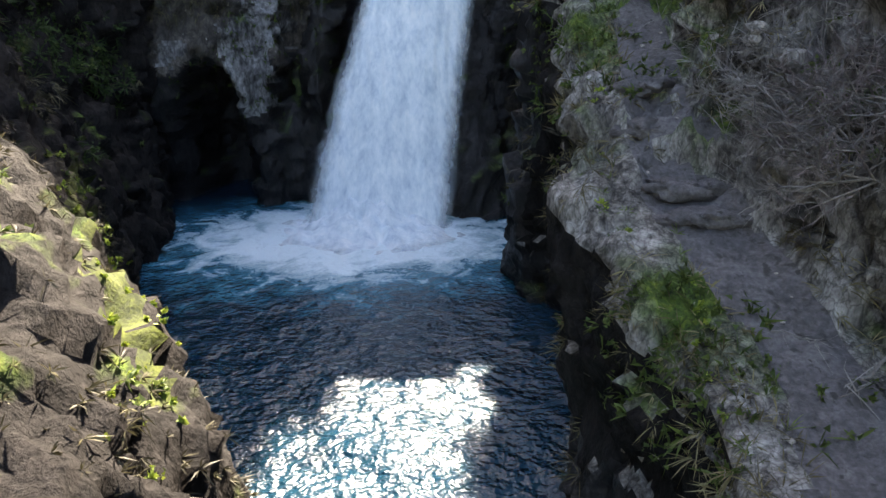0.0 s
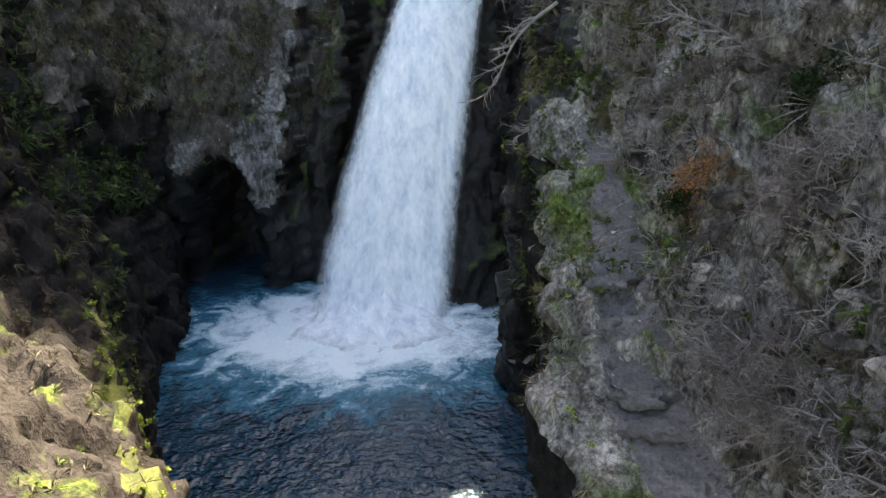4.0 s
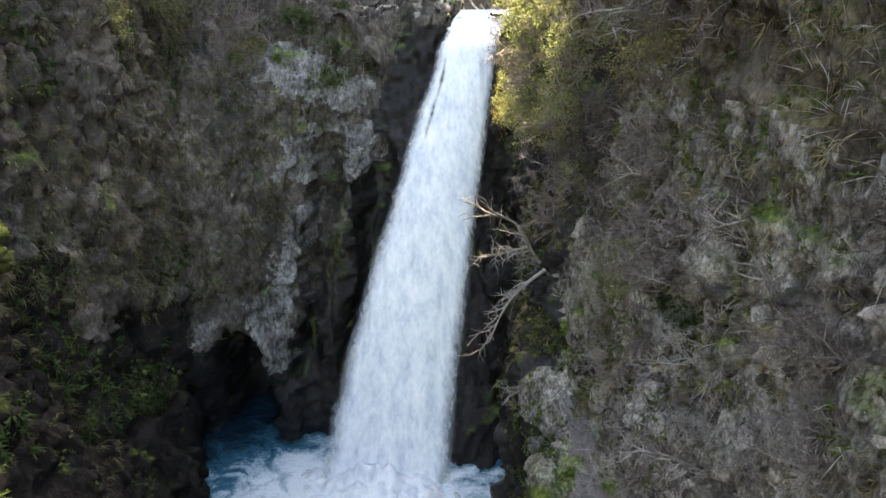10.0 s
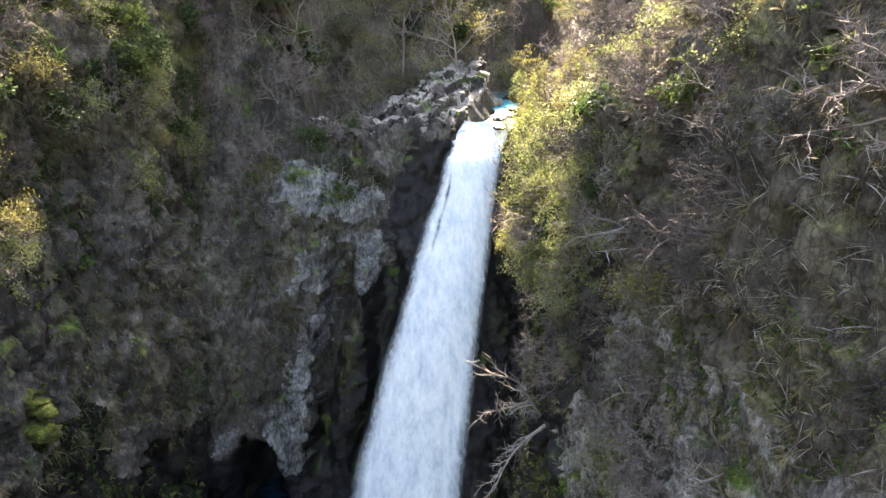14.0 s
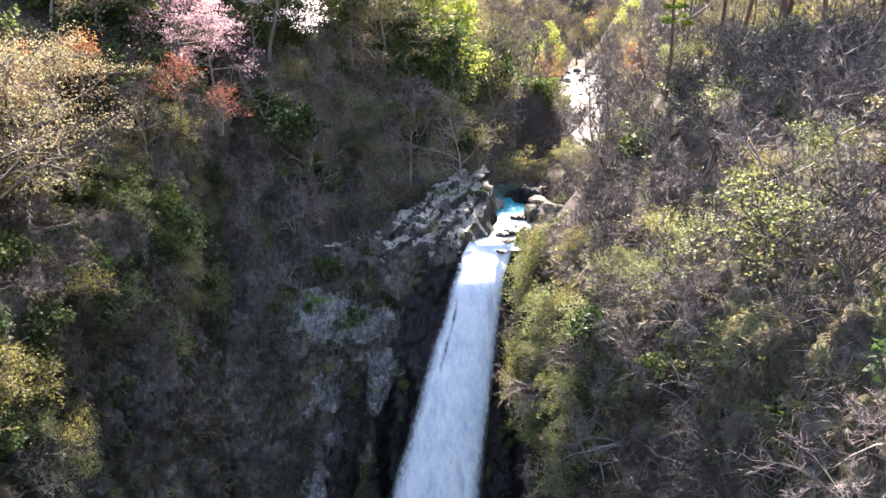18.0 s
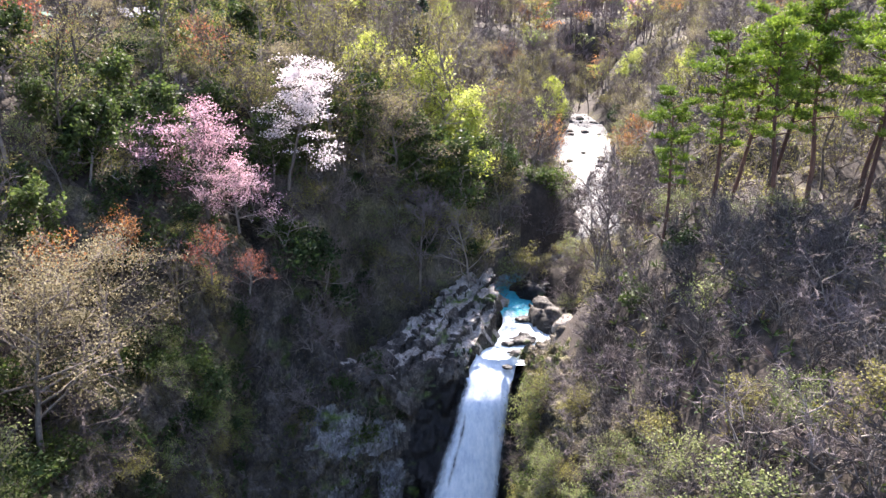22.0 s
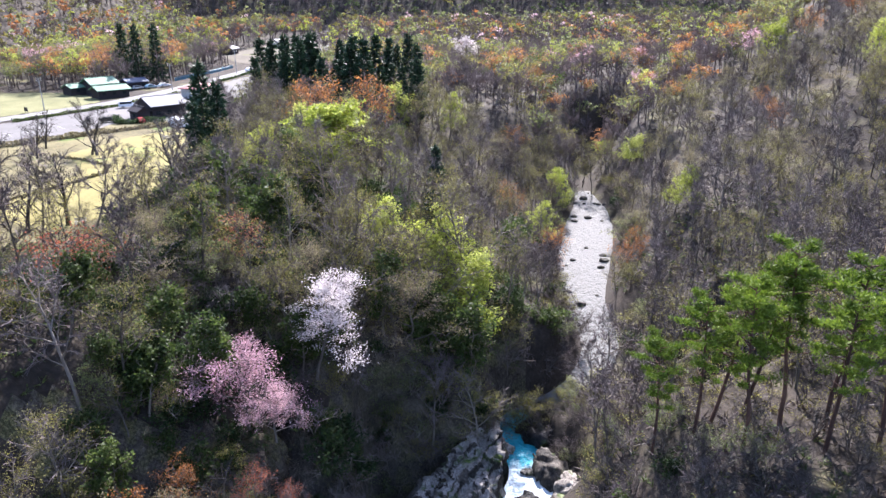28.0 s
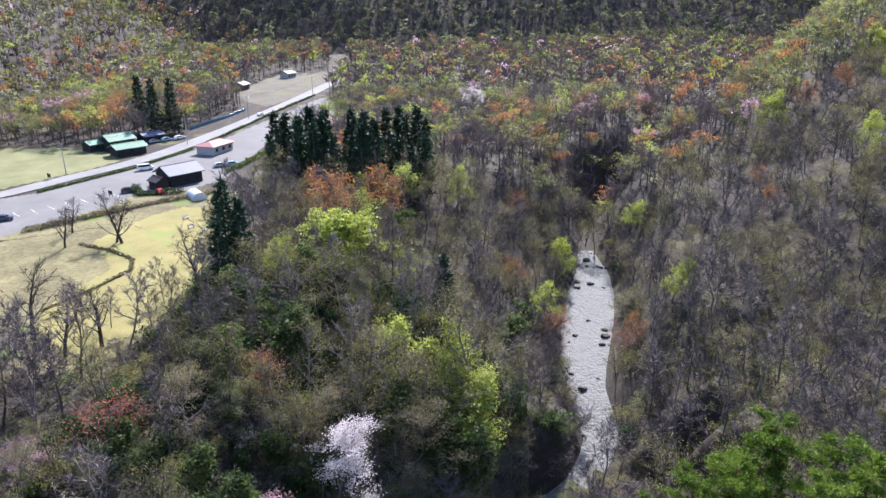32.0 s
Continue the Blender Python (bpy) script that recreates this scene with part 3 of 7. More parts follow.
STEP = 0.24
CLIFF = {}
for name, g, flip, amount, label in (
    ("cliff_left", left_grid(STEP), 1, 1.0, "dark wet cliff of broken rock with moss and hanging growth"),
    ("cliff_right", right_grid(STEP), -1, 0.95, "brown rock cliff with a footpath ledge and dry growth"),
    ("cliff_back", back_grid(STEP), -1, 0.8, "dark wet headwall with pale rock buttresses beside the fall"),
):
    if name == "cliff_right":
        # the ledge of the path stays walkable
        flat = 1 - 0.85 * smooth(normals_of(g)[..., 2] * np.sign(normals_of(g)[..., 2]), 0.75, 0.95) * (g[..., 2] < 20) * (g[..., 2] > 5)
        r = rough_rock(g, amount, 3, flip)
        g = g + (r - g) * flat[..., None]
    else:
        g = rough_rock(g, amount, 11 if name == "cliff_left" else 23, flip)
    if name == "cliff_back":
        # the bed of the stream where it runs over the lip
        bed = (g[..., 1] > 63.5) & (g[..., 0] > 0.2) & (g[..., 0] < 7.8)
        g[..., 2] = np.where(bed, np.minimum(g[..., 2], np.interp(g[..., 1], [63.5, 65, 67, 69], [32.5, 34.5, 36.6, 37.2])), g[..., 2])
    CLIFF[name] = g
    faces = grid_faces(*g.shape[:2])
    mid = g.reshape(-1, 3)[faces].mean(1)
    slot = np.zeros(len(mid), int)
    if name == "cliff_left":
        crest = np.interp(mid[:, 1], LEFT_Y, [r[2] for r in LEFT_X])
        # low wet rock takes the darkest brown, shade put into its colour
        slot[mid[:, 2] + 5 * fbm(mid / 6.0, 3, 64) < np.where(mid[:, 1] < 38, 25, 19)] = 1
        slot[(np.abs(mid[:, 0] - crest + 0.3) + 1.6 * fbm(mid / 1.1, 4, 68) < 0.32) & (mid[:, 1] > 12.5) & (mid[:, 1] < 34) & (mid[:, 2] < 10.5) & (mid[:, 2] > 4)] = 6
    else:
        n = 1.5 * fbm(mid / 2.5, 3, 61)
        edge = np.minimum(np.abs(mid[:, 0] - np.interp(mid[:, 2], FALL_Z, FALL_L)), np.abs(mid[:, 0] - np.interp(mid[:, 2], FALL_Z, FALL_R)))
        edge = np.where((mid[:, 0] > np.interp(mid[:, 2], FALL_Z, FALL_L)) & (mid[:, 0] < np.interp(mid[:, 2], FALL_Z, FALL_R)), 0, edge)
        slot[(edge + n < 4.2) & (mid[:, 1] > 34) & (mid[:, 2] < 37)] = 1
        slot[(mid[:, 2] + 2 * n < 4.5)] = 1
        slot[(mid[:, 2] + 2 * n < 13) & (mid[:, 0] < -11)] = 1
    if name == "cliff_back":
        for line, wide in SCOURED:
            best = line_gap(mid[:, [0, 2]], line)
            slot[best + 0.6 * n + 1.5 * fbm(mid / (1.6, 1.6, 1.0), 4, 63) < wide] = 2
    if name == "cliff_right":
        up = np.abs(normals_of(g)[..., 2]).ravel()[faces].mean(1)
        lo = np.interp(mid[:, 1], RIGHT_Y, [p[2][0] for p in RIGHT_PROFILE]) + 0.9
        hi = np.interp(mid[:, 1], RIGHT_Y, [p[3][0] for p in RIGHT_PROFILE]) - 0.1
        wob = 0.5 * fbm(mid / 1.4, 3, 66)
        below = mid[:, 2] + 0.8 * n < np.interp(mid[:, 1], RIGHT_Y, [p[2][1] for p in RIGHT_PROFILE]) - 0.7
        # steep faces below the path edge take the darker brown
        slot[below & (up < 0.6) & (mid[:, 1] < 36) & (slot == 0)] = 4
        slot[(mid[:, 0] + wob > lo) & (mid[:, 0] + wob < hi) & (up > 0.55) & (mid[:, 2] < 19) & (mid[:, 2] > 5)] = 3
    if name != "cliff_back":
        slot[(mid[:, 2] + 5 * fbm(mid / 4.0, 4, 67) > (35.5 if name == "cliff_right" else 40)) & (slot == 0)] = 5
    wall = new(name, mesh_from(name, g.reshape(-1, 3), faces, [BROWN if name == "cliff_right" else ROCK, DARKBROWN if name == "cliff_left" else WET, SCOOP, PATH, DARKBROWN, BANKSIDE, MOSSY], slots=slot))
    tagged(wall, label, "cliff", kind="structure")

# ---- ground above the gorge, one sheet to the far range ----
def spaced(lo, hi, fine_lo, fine_hi, step, grow):
    mid = list(np.arange(fine_lo, fine_hi + 1e-6, step))
    s, a = step, mid[-1]
    while a < hi:
        s *= grow
        a += s
        mid.append(a)
    s, a = step, mid[0]
    while a > lo:
        s *= grow
        a -= s
        mid.insert(0, a)
    return np.array(mid)


gx, gy = spaced(-1300, 1400, -45, 45, 1.1, 1.05), spaced(-300, 1700, 0, 120, 1.1, 1.035)
X, Y = np.meshgrid(gx, gy, indexing="ij")
Z = bed_cut(X, Y, land(X, Y))
rim_l, rim_r = curve_through(LEFT_Y, [r[-1] for r in LEFT_X], np.clip(gy, -45, 64)), curve_through(RIGHT_Y, [r[-1][0] for r in RIGHT_PROFILE], np.clip(gy, -45, 66))
inside = (X > rim_l[None, :] + 0.8) & (X < rim_r[None, :] - 0.8) & (Y < 62.5)
inside |= (Y < 68.4) & (X > -26) & (X < 8.5)
f = grid_faces(len(gx), len(gy))
f = f[~inside.ravel()[f].all(1)]
steep = np.abs(normals_of(np.stack([X, Y, Z], -1))[..., 2]).ravel()[f].mean(1) < 0.72
steep &= (X.ravel()[f].mean(1) > -70) & (X.ravel()[f].mean(1) < 9)
ground = new("ground", mesh_from("ground", np.stack([X, Y, Z], -1).reshape(-1, 3), f, [GROUND, BANKSIDE], slots=steep))
tagged(ground, "leaf-littered forest floor with dry grass", "ground", kind="structure")

# ---- water ----
px, py = np.arange(-34, 14, 0.5), np.arange(-40, 64, 0.5)
PX, PY = np.meshgrid(px, py, indexing="ij")
PZ = POOL_Z + 0.12 * fbm(np.stack([PX, PY, 0 * PX], -1) / 1.6, 3, 77)
pool = new("pool", mesh_from("pool", np.stack([PX, PY, PZ], -1).reshape(-1, 3), grid_faces(len(px), len(py)), POOL))
tagged(pool, "deep blue-green plunge pool with rippled water", "water", kind="structure")

ry = np.arange(67.6, 206, 0.8)
cx, cz, cw = river_at(ry)
across = np.linspace(-1, 1, 15)
RX = cx[:, None] + (cw[:, None] + 0.6) * across[None]
RYY = np.repeat(ry[:, None], 15, 1)
RZ = cz[:, None] - 0.25 + 0.1 * (1 - smooth(ry, 66, 71))[:, None] + 0.18 * fbm(np.stack([RX, RYY, 0 * RX], -1) / 1.5, 3, 70)
river = new("river", mesh_from("river", np.stack([RX, RYY, RZ], -1).reshape(-1, 3), grid_faces(len(ry), 15), RIVER))
tagged(river, "shallow glittering mountain river over stones", "river", kind="structure")

NS, NZ = 110, 260
fz = np.linspace(1.2, 38.4, NZ)
fl, fr = curve_through(FALL_Z, FALL_L, fz), curve_through(FALL_Z, FALL_R, fz)
s = np.linspace(0, 1, NS)
wig = vnoise(np.stack([fz * 0.6, 0 * fz, 0 * fz], 1), 5)
FX = (fl - 0.3 + 0.2 * wig)[:, None] + (fr - fl + 0.6 - 0.2 * wig)[:, None] * s[None]
FZ = np.repeat(fz[:, None], NS, 1)
lane = np.stack([FX * 1.1 + 0.05 * FZ, 0 * FX, FZ * 0.1], -1)
FY = fall_y(FZ) - 1.3 * np.sin(np.pi * s)[None] ** 0.5 + 0.3 * fbm(lane, 3, 31) + 0.14 * fbm(np.stack([FX * 1.5, 0 * FX, FZ * 0.55], -1), 3, 37) * smooth(38 - FZ, 0, 20)
FY = FY + 2.9 * smooth(FZ, 34.5, 38.4) ** 1.5
faces = grid_faces(NZ, NS)
fall = new("waterfall", mesh_from("waterfall", np.stack([FX, FY, FZ], -1).reshape(-1, 3), faces, feathered("feathered_water", 0.05, 0.11)))
parting = 0.2 + 0.03 * vnoise(np.stack([fz * 0.5, 0 * fz, 0 * fz], 1), 8)
gap = np.abs(s[None] - parting[:, None]) * 1.9 + 0.07 + 0.25 * (1 - smooth(FZ, 25.5, 29)) + 0.3 * smooth(FZ, 34, 36.5) + 0.03 * vnoise(np.stack([FX * 2, 0 * FX, FZ * 0.7], -1), 9)
set_uv(fall.data, np.stack([np.minimum(np.minimum(s, 1 - s)[None] + 0 * FZ, gap) + smooth(FZ, 36.5, 38), FZ], -1).reshape(-1, 2))
tagged(fall, "tall white waterfall pouring down a dark headwall", "waterfall", kind="structure")

# foam heaped at the foot of the fall
hx, hy = np.arange(-15, 4, 0.18), np.arange(38.5, 52, 0.18)
HX, HY = np.meshgrid(hx, hy, indexing="ij")
el = ((HX + 5.6) / 7.2) ** 2 + ((HY - 45.6) / 5.2) ** 2
p3_ = np.stack([HX, HY, 0 * HX], -1)
HZ = POOL_Z - 0.5 + 1.9 * np.exp(-1.9 * el) * (1 + 0.8 * fbm(p3_ / 1.4, 4, 55)) + 0.5 * fbm(p3_ / 0.6, 3, 56) * np.exp(-el)
heap = new("foam_heap", mesh_from("foam_heap", np.stack([HX, HY, HZ], -1).reshape(-1, 3), grid_faces(len(hx), len(hy)), feathered("feathered_foam", 0.34, 0.4)))
set_uv(heap.data, np.stack([np.exp(-0.8 * el), HY], -1).reshape(-1, 2))
tagged(heap, "white foam boiling where the fall strikes the pool", "foam", kind="stuff")

# ---- trees and growth ----
BARK = surface("bark", [(0.3, (0.05, 0.042, 0.036)), (0.5, (0.12, 0.105, 0.09)), (0.7, (0.24, 0.21, 0.185))], 0.9, 0.9, 0.5, 6, (3, 3, 0.7), vary=0.3, distance=0.05)
TWIG = surface("twig", [(0.3, (0.06, 0.047, 0.046)), (0.5, (0.12, 0.096, 0.092)), (0.7, (0.2, 0.164, 0.156))], 0.5, 0.85, 0, 6, vary=0.3)
DARKBARK = surface("dark_bark", [(0.3, (0.02, 0.017, 0.016)), (0.5, (0.05, 0.043, 0.04)), (0.7, (0.1, 0.088, 0.08))], 0.9, 0.9, 0.4, 6, (3, 3, 0.7), vary=0.2, distance=0.05)
PALEBARK = surface("pale_bark", [(0.3, (0.085, 0.076, 0.07)), (0.5, (0.16, 0.146, 0.136)), (0.7, (0.28, 0.26, 0.245))], 0.9, 0.9, 0.4, 6, (3, 3, 0.7), vary=0.3, distance=0.05)
REDBARK = surface("pine_bark", [(0.3, (0.03, 0.018, 0.015)), (0.5, (0.075, 0.04, 0.03)), (0.7, (0.16, 0.085, 0.06))], 0.9, 0.9, 0.6, 6, (3, 3, 0.7), vary=0.2, distance=0.05)


def leafy(name, dark, mid, light, thin=0.5, vary=0.35):
    """Leaves or blossom: colour varies from leaf to leaf and tree to tree, and some light comes through."""
    m = bpy.data.materials.new(name)
    m.use_nodes = True
    nt, n, l = m.node_tree, m.node_tree.nodes, m.node_tree.links
    bsdf, out = n["Principled BSDF"], n["Material Output"]
    geo, info = n.new("ShaderNodeNewGeometry"), n.new("ShaderNodeObjectInfo")
    mul = n.new("ShaderNodeMath")
    mul.operation = "MULTIPLY_ADD"
    mul.inputs[1].default_value = vary
    scale = n.new("ShaderNodeMath")
    scale.operation = "MULTIPLY"
    scale.inputs[1].default_value = 1 - vary
    l.new(geo.outputs["Random Per Island"], scale.inputs[0])
    l.new(info.outputs["Random"], mul.inputs[0])
    l.new(scale.outputs[0], mul.inputs[2])
    r = ramp(nt, [(0.05, dark), (0.5, mid), (0.95, light)])
    l.new(mul.outputs[0], r.inputs[0])
    l.new(r.outputs[0], bsdf.inputs["Base Color"])
    bsdf.inputs["Roughness"].default_value = 0.6
    bsdf.inputs["Specular IOR Level"].default_value = 0.25
    tr = n.new("ShaderNodeBsdfTranslucent")
    l.new(r.outputs[0], tr.inputs[0])
    mix = n.new("ShaderNodeMixShader")
    mix.inputs[0].default_value = thin
    l.new(bsdf.outputs[0], mix.inputs[1])
    l.new(tr.outputs[0], mix.inputs[2])
    l.new(mix.outputs[0], out.inputs[0])
    return m


LEAF = {
    "bud": leafy("bud_leaves", (0.09, 0.085, 0.022), (0.19, 0.178, 0.048), (0.31, 0.29, 0.09)),
    "lime": leafy("lime_leaves", (0.17, 0.21, 0.028), (0.33, 0.385, 0.06), (0.5, 0.53, 0.15)),
    "green": leafy("green_leaves", (0.022, 0.038, 0.012), (0.052, 0.08, 0.02), (0.11, 0.15, 0.04)),
    "dark": leafy("dark_leaves", (0.012, 0.025, 0.01), (0.03, 0.055, 0.018), (0.06, 0.1, 0.03)),
    "olive": leafy("olive_young_leaves", (0.075, 0.1, 0.028), (0.165, 0.195, 0.065), (0.3, 0.33, 0.13)),
    "needle": leafy("cedar_needles", (0.008, 0.02, 0.012), (0.016, 0.04, 0.02), (0.035, 0.07, 0.03), 0.15),
    "pine": leafy("pine_needles", (0.04, 0.07, 0.008), (0.09, 0.15, 0.014), (0.18, 0.25, 0.03), 0.45),
    "orange": leafy("orange_leaves", (0.18, 0.07, 0.022), (0.34, 0.145, 0.045), (0.48, 0.25, 0.1)),
    "red": leafy("red_leaves", (0.15, 0.045, 0.03), (0.3, 0.1, 0.06), (0.42, 0.19, 0.12)),
    "white": leafy("white_blossom", (0.4, 0.35, 0.35), (0.6, 0.545, 0.545), (0.76, 0.71, 0.71)),
    "pink": leafy("pink_blossom", (0.3, 0.16, 0.2), (0.5, 0.32, 0.37), (0.72, 0.57, 0.6)),
    "cream": leafy("cream_buds", (0.11, 0.092, 0.05), (0.21, 0.18, 0.1), (0.33, 0.29, 0.17)),
    "straw": leafy("dry_grass", (0.04, 0.035, 0.016), (0.13, 0.11, 0.052), (0.34, 0.29, 0.155), 0.2),
    "withered": leafy("withered_grass", (0.018, 0.016, 0.009), (0.055, 0.05, 0.028), (0.15, 0.135, 0.075), 0.2),
    "moss": leafy("bright_moss", (0.06, 0.1, 0.012), (0.16, 0.22, 0.03), (0.32, 0.38, 0.06), 0.2),
    "sasa": leafy("bamboo_grass", (0.025, 0.045, 0.012), (0.07, 0.105, 0.025), (0.16, 0.2, 0.06), 0.25),
}


class Pile:
    """Verts and triangles that grow into one mesh."""

    def __init__(self):
        self.v, self.f, self.n = [], [], 0

    def add(self, v, f):
        self.v.append(np.asarray(v, float).reshape(-1, 3))
        self.f.append(np.asarray(f, int).reshape(-1, 3) + self.n)
        self.n += len(self.v[-1])

    def arrays(self):
        return (np.concatenate(self.v), np.concatenate(self.f)) if self.v else (np.zeros((0, 3)), np.zeros((0, 3), int))

    def mesh(self, name, material, soft=False):
        v, f = self.arrays()
        return mesh_from(name, v, f, material, soft)


def unit(v):
    return v / (np.linalg.norm(v, axis=-1, keepdims=True) + 1e-9)


def tube(pile, pts, radii, sides):
    pts, radii = np.asarray(pts, float), np.asarray(radii, float)
    t = unit(np.gradient(pts, axis=0))
    a = unit(np.cross(t, np.where(np.abs(t[:, 2:]) > 0.9, [[1.0, 0, 0]], [[0, 0, 1.0]])))
    b = np.cross(t, a)
    ang = np.arange(sides) * 2 * np.pi / sides
    ring = pts[:, None] + radii[:, None, None] * (np.cos(ang)[None, :, None] * a[:, None] + np.sin(ang)[None, :, None] * b[:, None])
    k = len(pts)
    i = np.arange(k * sides).reshape(k, sides)
    j = np.roll(i, -1, 1)
    f = np.concatenate([np.stack([i[:-1], j[:-1], j[1:]], -1).reshape(-1, 3), np.stack([i[:-1], j[1:], i[1:]], -1).reshape(-1, 3)])
    pile.add(ring.reshape(-1, 3), f)


def slivers(pile, base, way, length, width, rng):
    """Thin tapered twigs or blades."""
    n = len(base)
    side = unit(np.cross(way, rng.normal(size=(n, 3)))) * np.reshape(width, (-1, 1)) * 0.5
    tip = base + way * np.reshape(length, (-1, 1))
    pile.add(np.stack([base - side, base + side, tip], 1), np.arange(3 * n).reshape(n, 3))


def tufts(pile, root, way, length, width, rng):
    """Fans of blades (n, k) that share a root; each fan is one piece."""
    n, k = way.shape[:2]
    side = unit(np.cross(way, rng.normal(size=way.shape))) * np.reshape(width, (-1, 1, 1)) * 0.5
    mid, tip = root[:, None] + way * (0.45 * length[..., None]), root[:, None] + way * length[..., None]
    tip[..., 2] -= 0.12 * length
    v = np.concatenate([root[:, None], np.stack([mid - side, mid + side, tip], 2).reshape(n, 3 * k, 3)], 1)
    a = 1 + 3 * np.arange(k)
    f = np.concatenate([np.stack([0 * a, a, a + 1], 1), np.stack([a, a + 2, a + 1], 1)])[None] + (np.arange(n) * (3 * k + 1))[:, None, None]
    pile.add(v, f)


def flakes(pile, at, size, rng, flat=0.0):
    """Small leaf triangles; flat 1 lays them level."""
    n = len(at)
    a, b = rng.normal(size=(n, 3)), rng.normal(size=(n, 3))
    a[:, 2] *= 1 - flat
    b[:, 2] *= 1 - flat
    a, b = unit(a), unit(b)
    b = unit(b - a * (a * b).sum(1, keepdims=True))
    s = size * rng.uniform(0.6, 1.35, (n, 1))
    pile.add(np.stack([at - a * s * 0.6, at + a * s * 0.6, at + b * s], 1), np.arange(3 * n).reshape(n, 3))


def bend(rng, start, way, length, k, wander, rise):
    """A branch's line: it wanders, and lifts (rise > 0) or sags."""
    pts, p, w = [start], np.array(start, float), np.array(way, float)
    for _ in range(k - 1):
        w = unit(w + wander * rng.normal(size=3) + (0, 0, rise))
        p = p + w * length / (k - 1)
        pts.append(p)
    return np.array(pts)


def grow(rng, height, spread, girth, limbs=9, subs=6, twigs=7, first=0.35, lift=0.5, wander=0.18, lean=0.06, twig=(0.8, 0.035), sides=6, stems=1):
    """A leafless tree: piles of wood and of twigs, and the places of its outer twigs."""
    wood, fine, tips = Pile(), Pile(), []
    for stem in range(stems):
        tilt = rng.normal(size=3) * (lean if stems == 1 else 0.35)
        top = height * (1 if stem == 0 else rng.uniform(0.6, 0.95))
        k = 9 if sides > 3 else 4
        trunk = bend(rng, (0, 0, -0.4), unit(np.array([tilt[0], tilt[1], 1.0])), top + 0.4, k, 0.06 + 0.3 * lean, 0.03)
        u = np.linspace(0, 1, k)
        tube(wood, trunk, girth * (1 - u) ** 0.8 * (1 if stems == 1 else 0.7) + 0.02, sides)
        for b in range(max(2, limbs // stems)):
            f = first + (0.97 - first) * (b + rng.uniform(0, 1)) / max(2, limbs // stems)
            root = np.array([np.interp(f, u, trunk[:, i]) for i in range(3)])
            az = b * 2.4 + rng.uniform(-0.5, 0.5)
            up = lift * rng.uniform(0.5, 1.4) + 0.6 * f
            way = unit(np.array([math.cos(az), math.sin(az), up]))
            ln = spread * (1.15 - 0.75 * max(0, (f - first) / (1 - first)) ** 1.5) * rng.uniform(0.7, 1.15)
            limb = bend(rng, root, way, ln, 4, wander, 0.05 * lift)
            r0 = girth * 0.45 * (1 - f) ** 0.6 + 0.025
            v = np.linspace(0, 1, 4)
            if sides > 3:
                tube(wood, limb, r0 * (1 - v) + 0.012, 3)
            else:
                slivers(wood, limb[:-1], unit(np.diff(limb, axis=0)), np.linalg.norm(np.diff(limb, axis=0), axis=1) * 1.5, 2 * r0 * np.array([1, 0.75, 0.5]), rng)
            for s in range(subs):
                g = 0.25 + 0.75 * (s + rng.uniform(0, 1)) / subs
                at = np.array([np.interp(g, v, limb[:, i]) for i in range(3)])
                way2 = unit(unit(limb[-1] - limb[0]) + 0.75 * rng.normal(size=3) + (0, 0, 0.25 * lift))
                sub = bend(rng, at, way2, ln * rng.uniform(0.28, 0.5), 4, wander * 1.3, 0.04)
                slivers(fine, sub[:-1], unit(np.diff(sub, axis=0)), np.linalg.norm(np.diff(sub, axis=0), axis=1) * 1.6, np.array([2.0, 1.7, 1.3]) * twig[1], rng)
                w = np.linspace(0.15, 1, twigs) + rng.uniform(-0.05, 0.05, twigs)
                base = np.stack([np.interp(w, np.linspace(0, 1, 4), sub[:, i]) for i in range(3)], 1)
                ways = unit(unit(sub[-1] - sub[0]) + 0.7 * rng.normal(size=(twigs, 3)))
                lens = twig[0] * rng.uniform(0.5, 1.3, twigs)
                slivers(fine, base, ways, lens, np.full(twigs, twig[1]), rng)
                tips.append(base + ways * (lens * 0.7)[:, None])
    return wood, fine, np.concatenate(tips)


def scatter_leaves(rng, tips, count, size, blur=0.3, flat=0.0):
    leaves = Pile()
    # leaves gather on some of the twigs and leave gaps between them
    tips = tips[rng.permutation(len(tips))[:max(30, int(len(tips) * 0.4))]]
    at = tips[rng.integers(0, len(tips), count)] + np.asarray(blur) * rng.normal(size=(count, 3))
    flakes(leaves, at, size, rng, flat)
    return leaves


PROTO = {}


def keep_tree(kind, name, category, label, parts_):
    """Stores a tree's meshes; plant() sets copies of it on the ground."""
    PROTO.setdefault(kind, []).append((name, category, label, parts_))


def plant(kind, x, y, size, turn, rng, z=None, label="", squash=1.0, tilt=0.0):
    name, category, words, parts_ = PROTO[kind][int(rng.integers(0, len(PROTO[kind])))]
    base = new(name)
    base.empty_display_size = 0.3
    base.matrix_basis = pose(x, y, (float(land(np.array([x]), np.array([y]))[0]) if z is None else z) - 0.15, tilt * math.cos(turn), tilt * math.sin(turn), math.degrees(turn)) @ Matrix.Diagonal((size * squash, size * squash, size, 1))
    tagged(base, label or words, category)
    for pname, me in parts_:
        part(pname, me, base, kind="stuff" if pname == "brush" else "")
    return base


def joined(*piles):
    out = Pile()
    for p in piles:
        out.add(*p.arrays())
    return out


